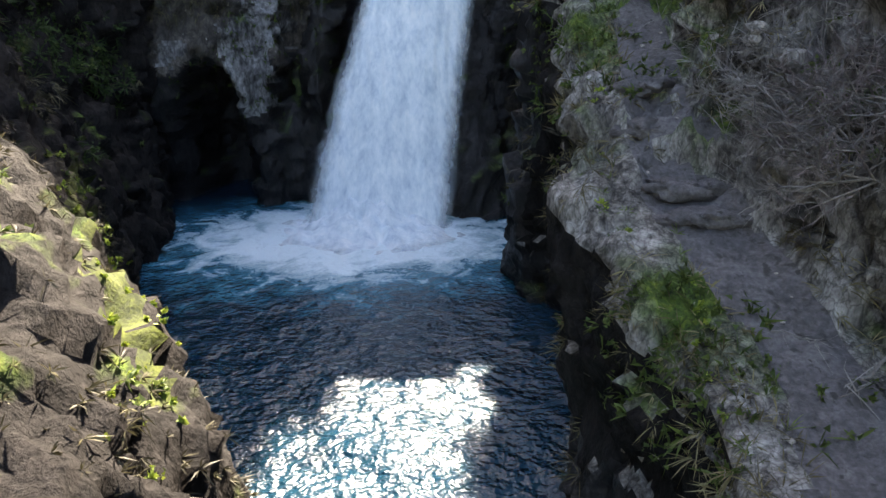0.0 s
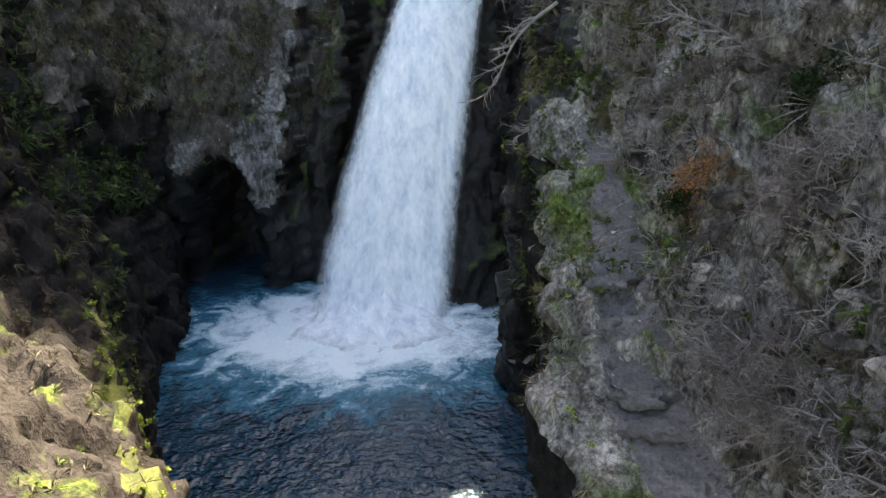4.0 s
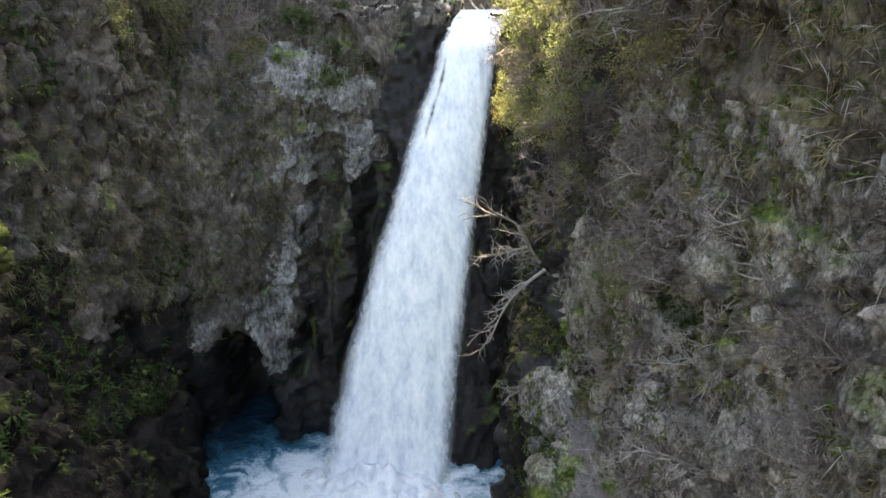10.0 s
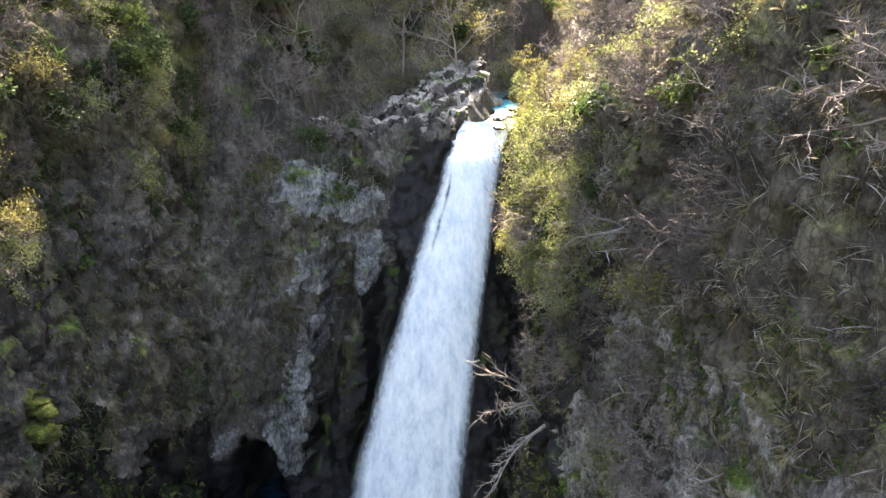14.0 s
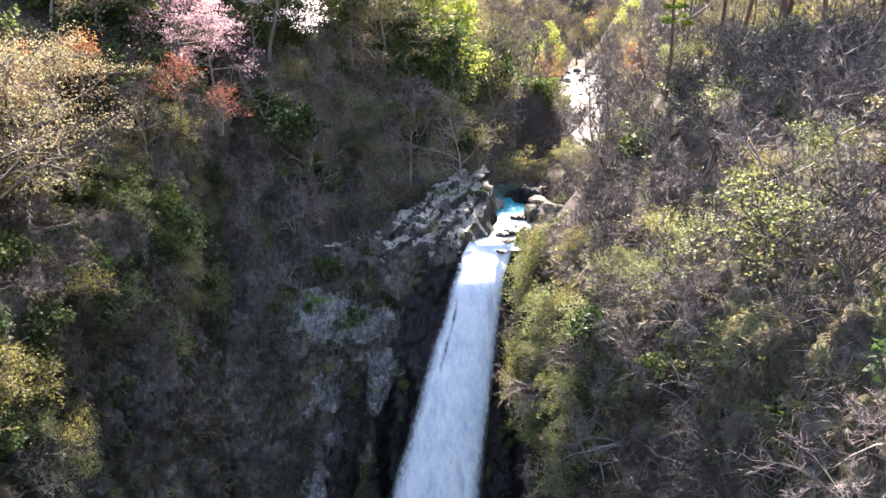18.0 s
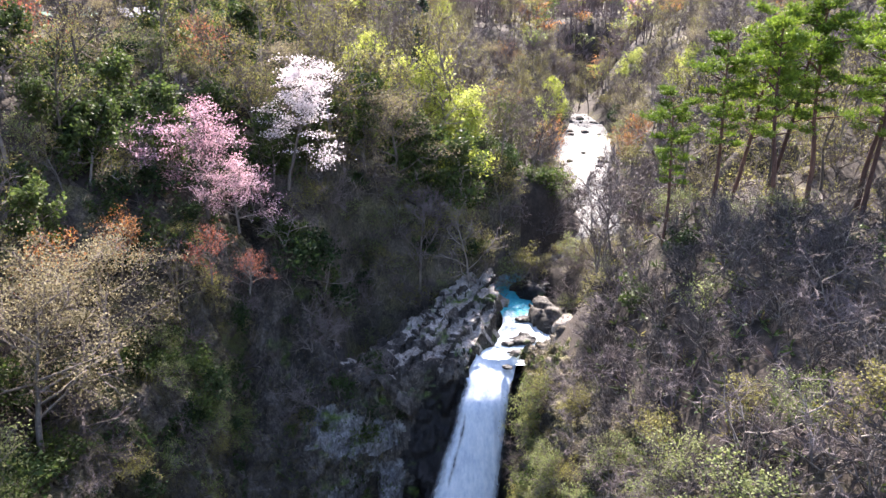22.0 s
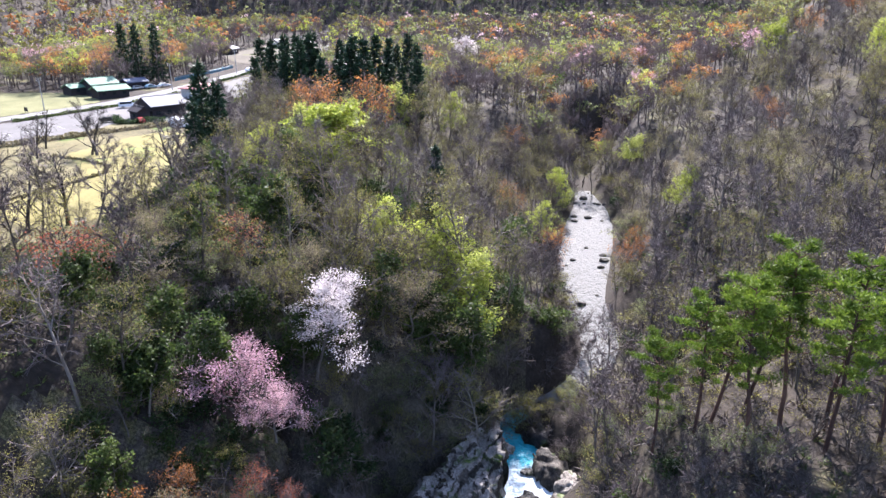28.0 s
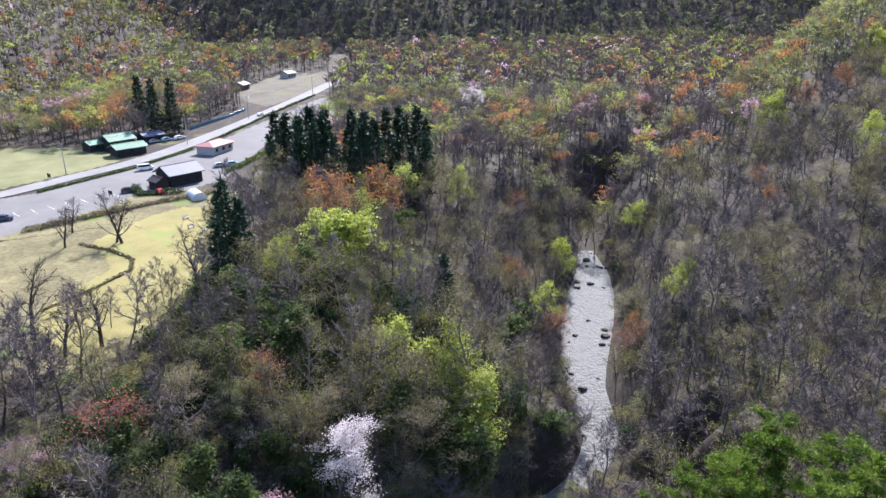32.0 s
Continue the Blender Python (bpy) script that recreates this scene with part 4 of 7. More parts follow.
def woody(w, f, bark=None, twig=None):
    """Trunk and twigs as one mesh with two materials."""
    (v1, f1), (v2, f2) = w.arrays(), f.arrays()
    return mesh_from("trunk", np.concatenate([v1, v2]), np.concatenate([f1, f2 + len(v1)]), [bark or BARK, twig or TWIG], True, np.r_[np.zeros(len(f1)), np.ones(len(f2))])


rng = np.random.default_rng(7)
for i in range(4):  # tall slender leafless trees
    w, f, tips = grow(rng, 12.5, 3.7, 0.15, 12, 6, 11, 0.32, 0.9, 0.16, 0.05, (1.05, 0.065), 5)
    keep_tree("bare", "bare_tree", "tree", "slender leafless grey-brown tree on the wooded slope", [("trunk", w.mesh("trunk", BARK, True)), ("crown", f.mesh("crown", TWIG))])
for i in range(4):  # the same with the first buds
    w, f, tips = grow(rng, 11, 3.8, 0.14, 11, 6, 6, 0.28, 0.7, 0.18, 0.06, (0.9, 0.055), 5)
    lv = scatter_leaves(rng, tips, 2000, 0.095, (0.45, 0.45, 0.25), 0.4)
    keep_tree("bud", "budding_tree", "tree", "spring tree with a thin haze of olive-yellow buds", [("trunk", woody(w, f)), ("crown", lv.mesh("crown", LEAF["bud"]))])
for kind, name, label, count, size in (
    ("lime", "lime_green_tree", "round tree in fresh lime-green leaf", 2900, 0.23),
    ("roundlime", "pale_green_tree", "wide round tree in pale lime-green leaf", 6500, 0.25),
    ("green", "evergreen_tree", "dense green broadleaved evergreen tree", 2300, 0.33),
    ("orange", "orange_tree", "small tree with orange-brown young leaves", 1900, 0.16),
    ("red", "red_tree", "small tree with brick-red young leaves", 1100, 0.17),
    ("white", "white_cherry_tree", "wild cherry tree in full white blossom", 9000, 0.115),
    ("pink", "pink_cherry_tree", "wild cherry tree in pink blossom and red leaf", 6200, 0.115),
    ("cream", "cream_budding_tree", "wide tree with cream-coloured buds on fine twigs", 7800, 0.075),
):
    for i in range(2):
        wide = kind in ("cream", "pink", "orange", "red", "roundlime")
        layered = kind in ("white", "cream", "pink", "roundlime")
        w, f, tips = grow(rng, 7.0 if wide else 9.5, 4.2 if wide else 3.3, 0.15, 14, 6, 6, 0.22 if kind != "white" else 0.35, 0.25 if layered else 0.5, 0.2, 0.08, (0.8, 0.035), 5)
        lv = scatter_leaves(rng, tips, count, size, (0.42, 0.42, 0.14) if layered else 0.36, 0.45 if layered else 0.2)
        keep_tree(kind, name, "tree", label, [("trunk", woody(w, f)), ("crown", lv.mesh("crown", LEAF["lime" if kind == "roundlime" else kind]))])
for i in range(3):  # spreading leafless shrubs with pale twigs
    w, f, tips = grow(rng, 3.8, 2.9, 0.07, 15, 6, 9, 0.12, 0.4, 0.3, 0.15, (0.7, 0.03), 4, 3)
    keep_tree("shrub", "bare_shrub", "shrub", "leafless shrub with pale tangled twigs on the slope", [("brush", w.mesh("brush", PALEBARK if i == 0 else BARK, True)), ("crown", f.mesh("crown", PALEBARK if i == 0 else TWIG))])
    if i == 0:
        PROTO["paleshrub"] = PROTO.pop("shrub")
for i in range(2):  # dark brushwood: shade among the shrubs is put into its colour
    w, f, tips = grow(rng, 3.6, 2.4, 0.06, 16, 6, 8, 0.08, 0.5, 0.25, 0.12, (0.7, 0.03), 4, 3)
    keep_tree("darkshrub", "brown_brushwood", "shrub", "dark brown leafless brushwood with the slope's shade in its colour", [("brush", w.mesh("brush", BARK, True)), ("crown", f.mesh("crown", DARKBARK))])
for i in range(2):  # stout park trees
    w, f, tips = grow(rng, 11, 4.6, 0.34, 13, 7, 9, 0.2, 0.8, 0.2, 0.05, (1.0, 0.05), 7)
    keep_tree("park", "park_tree", "tree", "stout leafless park tree with spreading limbs", [("trunk", w.mesh("trunk", DARKBARK, True)), ("crown", f.mesh("crown", DARKBARK))])
for i in range(3):
    w, f, tips = grow(rng, 3.4, 2.6, 0.06, 14, 5, 6, 0.12, 0.35, 0.28, 0.15, (0.6, 0.026), 4, 3)
    lv = scatter_leaves(rng, tips, 1700, 0.105, (0.3, 0.3, 0.1), 0.55)
    keep_tree("budshrub", "budding_shrub", "shrub", "shrub with yellow-green young leaves over the gorge", [("trunk", woody(w, f)), ("crown", lv.mesh("crown", LEAF["olive" if i != 1 else "bud"]))])
for i in range(2):
    w, f, tips = grow(rng, 2.2, 1.8, 0.05, 12, 5, 5, 0.1, 0.4, 0.28, 0.15, (0.5, 0.03), 4, 3)
    lv = scatter_leaves(rng, tips, 900, 0.23, 0.28, 0.2)
    keep_tree("greenshrub", "green_shrub", "shrub", "low evergreen shrub with dark green leaves", [("brush", w.mesh("brush", BARK, True)), ("crown", lv.mesh("crown", LEAF["green" if i else "dark"]))])


def cedar(rng, height, spread):
    wood, crown = Pile(), Pile()
    u = np.linspace(0, 1, 7)
    tube(wood, np.stack([0 * u, 0 * u, height * u - 0.4], 1), 0.28 * (1 - u) + 0.02, 6)
    for i in range(95):
        f = 0.1 + 0.89 * (i + rng.uniform()) / 95
        az, ln = i * 2.4 + rng.uniform(-0.4, 0.4), spread * (1 - f) ** 0.75 * rng.uniform(0.65, 1.15) + 0.25
        way = unit(np.array([math.cos(az), math.sin(az), -0.1 + 0.5 * f]))
        br = bend(rng, np.array([0, 0, f * height]), way, ln, 4, 0.1, -0.02)
        tube(wood, br, np.array([0.04, 0.03, 0.02, 0.008]), 3)
        n = int(12 + 16 * (1 - f))
        t = rng.uniform(0.15, 1, n)
        at = np.stack([np.interp(t, np.linspace(0, 1, 4), br[:, k]) for k in range(3)], 1)
        d = unit(way * 0.8 + 0.6 * rng.normal(size=(n, 3)) + (0, 0, -0.15))
        slivers(crown, at, d, rng.uniform(0.5, 1.0, n), np.full(n, 0.3), rng)
    return wood, crown


def red_pine(rng, height):
    wood, crown = Pile(), Pile()
    trunk = bend(rng, (0, 0, -0.4), unit(np.array([0.05, 0.02, 1.0])), height + 0.4, 10, 0.05, 0.02)
    u = np.linspace(0, 1, 10)
    tube(wood, trunk, 0.22 * (1 - u) ** 0.7 + 0.03, 8)
    for i in range(24):
        f = 0.42 + 0.57 * (i + rng.uniform()) / 24
        root = np.array([np.interp(f, u, trunk[:, k]) for k in range(3)])
        az = i * 2.4 + rng.uniform(-0.5, 0.5)
        ln = 4.6 * (1.12 - f) ** 0.5 * rng.uniform(0.5, 1.25) * (1.25 if f > 0.6 else 0.8)
        br = bend(rng, root, unit(np.array([math.cos(az), math.sin(az), 0.15 + 0.5 * (f - 0.5)])), ln, 5, 0.16, 0.05)
        tube(wood, br, np.array([0.09, 0.07, 0.05, 0.03, 0.012]), 4)
        for s in range(5 if f > 0.6 else 2):
            t = rng.uniform(0.4, 1.0)
            at = np.array([np.interp(t, np.linspace(0, 1, 5), br[:, k]) for k in range(3)])
            sub = bend(rng, at, unit(unit(br[-1] - br[0]) + 0.8 * rng.normal(size=3) * (1, 1, 0.25)), ln * 0.32, 3, 0.2, 0.08)
            tube(wood, sub, np.array([0.03, 0.02, 0.008]), 3)
            n = 56
            q = sub[rng.integers(0, 3, n)] + rng.normal(size=(n, 3)) * (0.34, 0.34, 0.08)
            d = unit(rng.normal(size=(n, 3)) * (1, 1, 0.5) + (0, 0, 0.7))
            slivers(crown, q, d, rng.uniform(0.3, 0.6, n), np.full(n, 0.13), rng)
    return wood, crown


for i in range(3):
    w, c = cedar(rng, 14, 2.7)
    keep_tree("cedar", "cedar_tree", "tree", "dark green cone-shaped cedar tree", [("trunk", w.mesh("trunk", BARK, True)), ("crown", c.mesh("crown", LEAF["needle"]))])
for i in range(3):
    w, c = red_pine(rng, 19)
    keep_tree("pine", "red_pine_tree", "tree", "tall red-barked pine with flat bright green needle layers", [("trunk", w.mesh("trunk", REDBARK, True)), ("crown", c.mesh("crown", LEAF["pine"]))])

# ---- where things grow ----
RIM_Y = np.arange(-45, 66.1, 1.0)
RIM_L = curve_through(LEFT_Y, [r[-1] for r in LEFT_X], np.clip(RIM_Y, -45, 64))
RIM_R = curve_through(RIGHT_Y, [r[-1][0] for r in RIGHT_PROFILE], RIM_Y)
RIV_Y = np.arange(-60, 1400, 2.0)
RIV_X, _, RIV_W = river_at(RIV_Y)


def open_ground(x, y):
    """True where no wood stands: river, gorge, lawn, road, car park and yards."""
    if abs(x - np.interp(y, RIV_Y, RIV_X)) < np.interp(y, RIV_Y, RIV_W) + (1.8 if y < 196 else 1.4) + (2.5 if 84 < y < 125 and x > 8 else 0):
        return True
    if y < 66 and np.interp(y, RIM_Y, RIM_L) - 0.5 < x < np.interp(y, RIM_Y, RIM_R) + 0.5:
        return True
    if y < 80 and -13.5 < x < 9:
        return True
    return in_poly(x, y, LAWN) or in_poly(x, y, YARD) or in_poly(x, y, BANKS)


def in_poly(x, y, poly):
    hit = False
    for (x1, y1), (x2, y2) in zip(poly, poly[1:] + poly[:1]):
        if (y1 > y) != (y2 > y) and x < (x2 - x1) * (y - y1) / (y2 - y1) + x1:
            hit = not hit
    return hit


LAWN = [(-72, 96), (-58, 88), (-53, 100), (-49, 116), (-56, 140), (-63, 166), (-78, 168), (-84, 140), (-72, 124), (-74, 108)]
YARD = [(-160, 120), (-108, 136), (-84, 152), (-66, 190), (-60, 215), (-66, 260), (-60, 313), (-66, 350), (-78, 366), (-76, 445), (-110, 640), (-126, 640), (-96, 480), (-126, 466), (-130, 380), (-110, 330), (-114, 262), (-124, 254), (-138, 242), (-170, 238), (-215, 222), (-260, 195), (-260, 150)]

# open stony banks and the rock ledges beside the lip
BANKS = [(9, 61), (12, 61), (14.5, 76), (19, 92), (27, 106), (29.5, 128), (35.5, 150), (40, 172), (40, 192), (30, 190), (23, 172), (17, 128), (12, 102), (8, 90)]

# single trees that can be told apart
named = [
    ("white", -18.5, 71, 1.25, 57.5, "wild cherry tree in full white blossom above the gorge"),
    ("pink", -23.6, 60.8, 1.2, 57.5, "wild cherry tree in pink blossom above the gorge"),
    ("pink", -20.8, 60.5, 0.8, 56, ""),
    ("red", -20.5, 51.5, 0.55, 54.5, ""),
    ("red", -18, 53, 0.45, 53, ""),
    ("cream", -29, 41, 1.5, 49, "wide cream-budded tree over the cliff"),
    ("cream", -25, 44, 1.2, 51, ""),
    ("cream", -26.5, 36, 1.35, 49.5, "wide cream-budded tree leaning over the cliff"),
    ("orange", -27, 50, 0.6, 55.5, ""),
    ("orange", -31, 47, 0.8, None, ""),
    ("roundlime", -25.5, 121, 1.8, None, "large round tree in pale lime-green leaf"),
    ("lime", -13, 99, 1.35, 57, ""),
    ("lime", -4, 99, 1.25, 56.5, "pale green tree with white-tipped young leaves"),
    ("lime", 0, 96, 0.9, 55.5, ""),
    ("cedar", -6, 114.5, 1.1, 61, ""),
    ("cedar", -45, 115, 1.45, None, "tall dark cedar with a divided crown"),
    ("cedar", -42, 114, 1.2, None, ""),
    ("cedar", -44, 108, 1.0, None, ""),
    ("red", -42, 66, 1.15, None, ""),
    ("red", -29, 82, 0.95, None, ""),
    ("green", 0, 86, 1.15, 48, "large bright green evergreen above the upper gorge"),
    ("green", -5, 85, 0.8, 51, ""),
    ("green", -40, 60, 0.8, None, ""),
    ("pink", -50, 60, 0.7, None, ""),
    ("pine", 18.5, 61.5, 0.74, None, ""), ("pine", 22.3, 60.8, 0.82, None, ""), ("pine", 24.2, 62, 0.9, None, ""), ("pine", 26, 57.5, 0.9, None, ""),
    ("pine", 31.5, 62, 1.0, None, ""), ("pine", 36, 62, 1.02, None, ""), ("pine", 33.5, 57, 0.92, None, ""), ("pine", 40, 59, 0.95, None, ""), ("pine", 29, 65, 0.92, None, ""),
    ("park", -77, 139, 1.0, None, "stout leafless park tree standing on the lawn"), ("park", -78.6, 139.6, 0.85, None, ""), ("park", -57.5, 92, 1.0, None, ""), ("park", -88, 136, 0.75, None, ""), ("park", -51, 115, 0.95, None, ""),
    ("park", -61.5, 89, 0.9, None, ""), ("park", -69.5, 94, 1.0, None, ""), ("bare", -52, 97, 0.7, None, ""), ("bare", -51, 103, 0.7, None, ""), ("bare", -54, 107, 0.65, None, ""), ("bare", -62, 95, 0.55, None, ""), ("bare", -59, 98, 0.55, None, ""), ("park", -92, 146, 0.7, None, ""), ("park", -70, 108, 0.5, None, ""),
    ("white", 1.5, 291, 1.5, None, ""),
    ("orange", 47, 295, 1.5, None, ""), ("orange", 30, 270, 1.5, None, ""), ("orange", 22, 240, 1.3, None, ""), ("orange", 75, 300, 1.4, None, ""),
    ("pink", 13, 260, 1.2, None, ""), ("pink", 45, 285, 1.2, None, ""),
    ("orange", -24, 148, 1.9, None, ""), ("orange", -31, 146, 1.8, None, ""), ("orange", -38, 152, 1.6, None, ""),
    ("lime", 17, 150, 1.1, None, ""), ("bud", 30, 128, 0.8, None, ""),
]
# more trees above the lip, several added to keep sun off the left rock
named += [("green", -12, 84.5, 1.15, None, "tall dark green evergreen added above the lip for shade"), ("cream", -8.5, 85, 1.6, None, ""), ("green", -4.5, 87, 1.15, None, "tall dark green evergreen added above the lip for shade"), ("bud", -15.5, 80, 1.3, None, ""), ("bud", -9.5, 89, 1.55, None, ""), ("bud", -16, 84, 1.4, None, ""), ("green", -7, 89, 1.15, None, ""), ("bud", -10.5, 87, 1.6, None, ""), ("bud", -6, 91, 1.6, None, ""), ("bud", -13, 91, 1.6, None, ""), ("bud", -18, 88, 1.5, None, ""), ("lime", -1.5, 92, 1.35, None, ""), ("lime", -4.5, 96, 1.4, None, ""), ("bud", -1, 97, 1.9, None, ""), ("pine", 45, 63, 0.95, None, "")]
for kind, x, y, size, z, label in named:
    plant(kind, x, y, size, rng.uniform(0, 6.28), rng, z, label)
for i in range(42):  # the stand of cedars
    x, y = -56 + 44 * rng.uniform(), 170 + 40 * rng.uniform()
    if y > 186 + 0.9 * (x + 56):
        y -= 10
    plant("cedar", x, y, rng.uniform(1.05, 1.65), rng.uniform(0, 6.28), rng)
for x, y in ((-124, 257), (-114, 247), (-109, 252)):
    plant("cedar", x - 8, y + 14, 1.55, rng.uniform(0, 6.28), rng)

# woods near the gorge and the river: single trees, and bushes under them
taken = [(n[1], n[2]) for n in named]


def sites_in(box, tries, gap, accept):
    grid, out = {}, []
    for a, b in taken:
        grid.setdefault((int(a // gap), int(b // gap)), []).append((a, b))
    for _ in range(tries):
        x, y = rng.uniform(box[0], box[1]), rng.uniform(box[2], box[3])
        if not accept(x, y) or open_ground(x, y):
            continue
        i, j = int(x // gap), int(y // gap)
        if any((x - a) ** 2 + (y - b) ** 2 < gap * gap for di in (-1, 0, 1) for dj in (-1, 0, 1) for a, b in grid.get((i + di, j + dj), ())):
            continue
        grid.setdefault((i, j), []).append((x, y))
        out.append((x, y))
    return out


def choose(mix):
    r = rng.uniform()
    for k, w in mix:
        if r < w:
            return k
        r -= w
    return mix[0][0]


MIX = [("bare", 0.38), ("bud", 0.44), ("green", 0.02), ("lime", 0.04), ("orange", 0.03), ("cream", 0.09)]
MIX_RIGHT = [("bare", 0.53), ("bud", 0.36), ("shrub", 0.02), ("budshrub", 0.06), ("bare", 0.03)]
MIX_SHADE = [("bare", 0.38), ("bud", 0.38), ("green", 0.09), ("lime", 0.01), ("orange", 0.04), ("cream", 0.08)]
MIX_RIGHT_RIM = [("budshrub", 0.3), ("shrub", 0.32), ("darkshrub", 0.32), ("greenshrub", 0.06)]
MIX_LEFT_RIM = [("greenshrub", 0.36), ("shrub", 0.22), ("budshrub", 0.14), ("green", 0.1), ("bud", 0.08), ("darkshrub", 0.1)]
near = lambda x, y: not (x > 60 and y < 60 or x < -58 and y > 82)
tree_sites = sites_in((-72, 112, 10, 205), 9000, 4.4, lambda x, y: near(x, y) and not (8 < x < 52 and y < 60) and not (-34 < x < 0 and y < 74))
under_sites = sites_in((-50, 12, 58, 125), 900, 2.6, lambda x, y: x < 8)
rim_sites = sites_in((-36, 26, 14, 76), 2600, 1.9, lambda x, y: x > 7 and y < 60 or x > 13 and y < 66 or x < 0)
rim_sites += sites_in((26, 52, 16, 60), 900, 2.7, lambda x, y: True)
heights = land(*np.array(tree_sites + rim_sites, float).T)
for (x, y), z in zip(tree_sites, heights):
    plant(choose(MIX_SHADE if -44 < x < 8 and 60 < y < 118 else MIX_RIGHT if x > 8 and y < 130 else MIX), x, y, rng.uniform(0.75, 1.2), rng.uniform(0, 6.28), rng, float(z), tilt=4 * rng.normal())
for (x, y), z in zip(under_sites, land(*np.array(under_sites, float).T)):
    plant(choose([("greenshrub", 0.75), ("budshrub", 0.25)]), x, y, rng.uniform(0.7, 1.4), rng.uniform(0, 6.28), rng, float(z), tilt=8 * rng.normal())
for (x, y), z in zip(rim_sites, heights[len(tree_sites):]):
    k = choose(MIX_RIGHT_RIM if x > 0 else MIX_LEFT_RIM)
    if x > 14:
        k = choose([("budshrub", 0.06), ("shrub", 0.24), ("greenshrub", 0.05), ("darkshrub", 0.65)])
    plant(k, x, y, rng.uniform(0.7, 1.25) * (0.7 if k in ("bud", "green") else 1.0), rng.uniform(0, 6.28), rng, float(z), tilt=10 * rng.normal())

for i in range(70):  # scrub hanging over the banks of the river
    y = rng.uniform(86, 200)
    cx_, cz_, cw_ = (float(q) for q in river_at(np.array(y)))
    side = -1 if rng.uniform() < 0.65 else 1
    x = cx_ + side * (cw_ + rng.uniform(0.8, 4.0))
    plant(choose([("budshrub", 0.4), ("shrub", 0.45), ("greenshrub", 0.15)]), x, y, rng.uniform(0.9, 1.5), rng.uniform(0, 6.28), rng, tilt=10 * rng.normal())
for i in range(36):  # thin wood at the foot of the park
    x, y = rng.uniform(-98, -57), rng.uniform(62, 84)
    if not open_ground(x, y):
        plant(choose([("bare", 0.5), ("bud", 0.25), ("shrub", 0.25)]), x, y, rng.uniform(0.6, 0.95), rng.uniform(0, 6.28), rng)
for x, y, s_ in ((24, 200, 1.1), (28.5, 206, 1.2), (33, 203, 0.9), (38, 201, 1.1), (36.5, 208, 1.2), (31, 210, 1.1), (27, 214, 1.2)):
    plant("bud", x, y, s_, rng.uniform(0, 6.28), rng)


# woods farther off: one mass for each kind
def wood_mass(name, label, kind_, material, sites, builder, wood_material=None):
    """Joins copies of a few simple trees into one mesh."""
    protos = [builder(np.random.default_rng(50 + i)) for i in range(4)]
    for which, mat_ in ((0, wood_material or BARK), (1, material)):
        vs, fs, n = [], [], 0
        zs = land(np.array([q[0] for q in sites]), np.array([q[1] for q in sites])) - 0.3 if sites else []
        for (x, y, s, a, k), z in zip(sites, zs):
            v, f = protos[k][which]
            if not len(v):
                continue
            c, si = math.cos(a) * s, math.sin(a) * s
            vs.append(np.stack([x + c * v[:, 0] - si * v[:, 1], y + si * v[:, 0] + c * v[:, 1], z + s * v[:, 2]], 1))
            fs.append(f + n)
            n += len(v)
        if vs:
            ob = new(name if which == 0 else name.replace("trunks", "crowns"), mesh_from(name, np.concatenate(vs), np.concatenate(fs), mat_, False))
            tagged(ob, label, kind_, kind="stuff")


def far_tree(leaf_count, leaf_size, twig_count, broad=3.4, high=12.0, width=0.13):
    """A leafless or budding tree for the middle distance: trunk, rising limbs and a dense fan of twigs."""
    def build(r):
        w, c = Pile(), Pile()
        tube(w, [(0, 0, -0.8), (0.15 * r.normal(), 0.15 * r.normal(), high * 0.45), (0.4 * r.normal(), 0.4 * r.normal(), high * 0.92)], [0.2, 0.15, 0.04], 3)
        roots, ways, lens = [], [], []
        for i in range(9):
            a, h = i * 2.4 + r.uniform(-0.4, 0.4), high * r.uniform(0.34, 0.72)
            d = unit(np.array([math.cos(a), math.sin(a), r.uniform(0.5, 1.3)]))
            ln = broad * r.uniform(0.9, 1.5) * (1.25 - 0.7 * h / high)
            roots.append((0, 0, h)), ways.append(d), lens.append(ln)
        roots, ways, lens = np.array(roots), np.array(ways), np.array(lens)
        slivers(w, roots, ways, lens, np.full(9, 0.17), r)
        i = r.integers(0, 9, twig_count)
        at = roots[i] + ways[i] * (lens[i] * r.uniform(0.2, 1.0, twig_count))[:, None]
        d = unit(ways[i] + 0.75 * r.normal(size=(twig_count, 3)) + (0, 0, 0.35))
        ln = r.uniform(1.0, 2.4, twig_count)
        tips = at + d * (ln * r.uniform(0.4, 1.1, twig_count))[:, None]
        if leaf_count:
            slivers(w, at, d, ln, np.full(twig_count, width), r)
            q = tips[r.integers(0, max(8, len(tips) // 3), leaf_count)] + r.normal(size=(leaf_count, 3)) * (0.6, 0.6, 0.35)
            flakes(c, q, leaf_size, r, 0.4)
        else:
            slivers(c, at, d, ln, np.full(twig_count, width), r)
        return w.arrays(), c.arrays()
    return build


TWIGHAZE = leafy("twig_haze", (0.055, 0.042, 0.044), (0.115, 0.09, 0.09), (0.185, 0.15, 0.147), 0.15)
groups = {"bare": [], "bud": [], "lime": [], "orange": [], "green": [], "olive": [], "blossom": []}
far_groups = {k: [] for k in groups}
SHARE = [("bare", 0.53), ("bud", 0.2), ("olive", 0.1), ("lime", 0.06), ("orange", 0.075), ("green", 0.02), ("blossom", 0.015)]


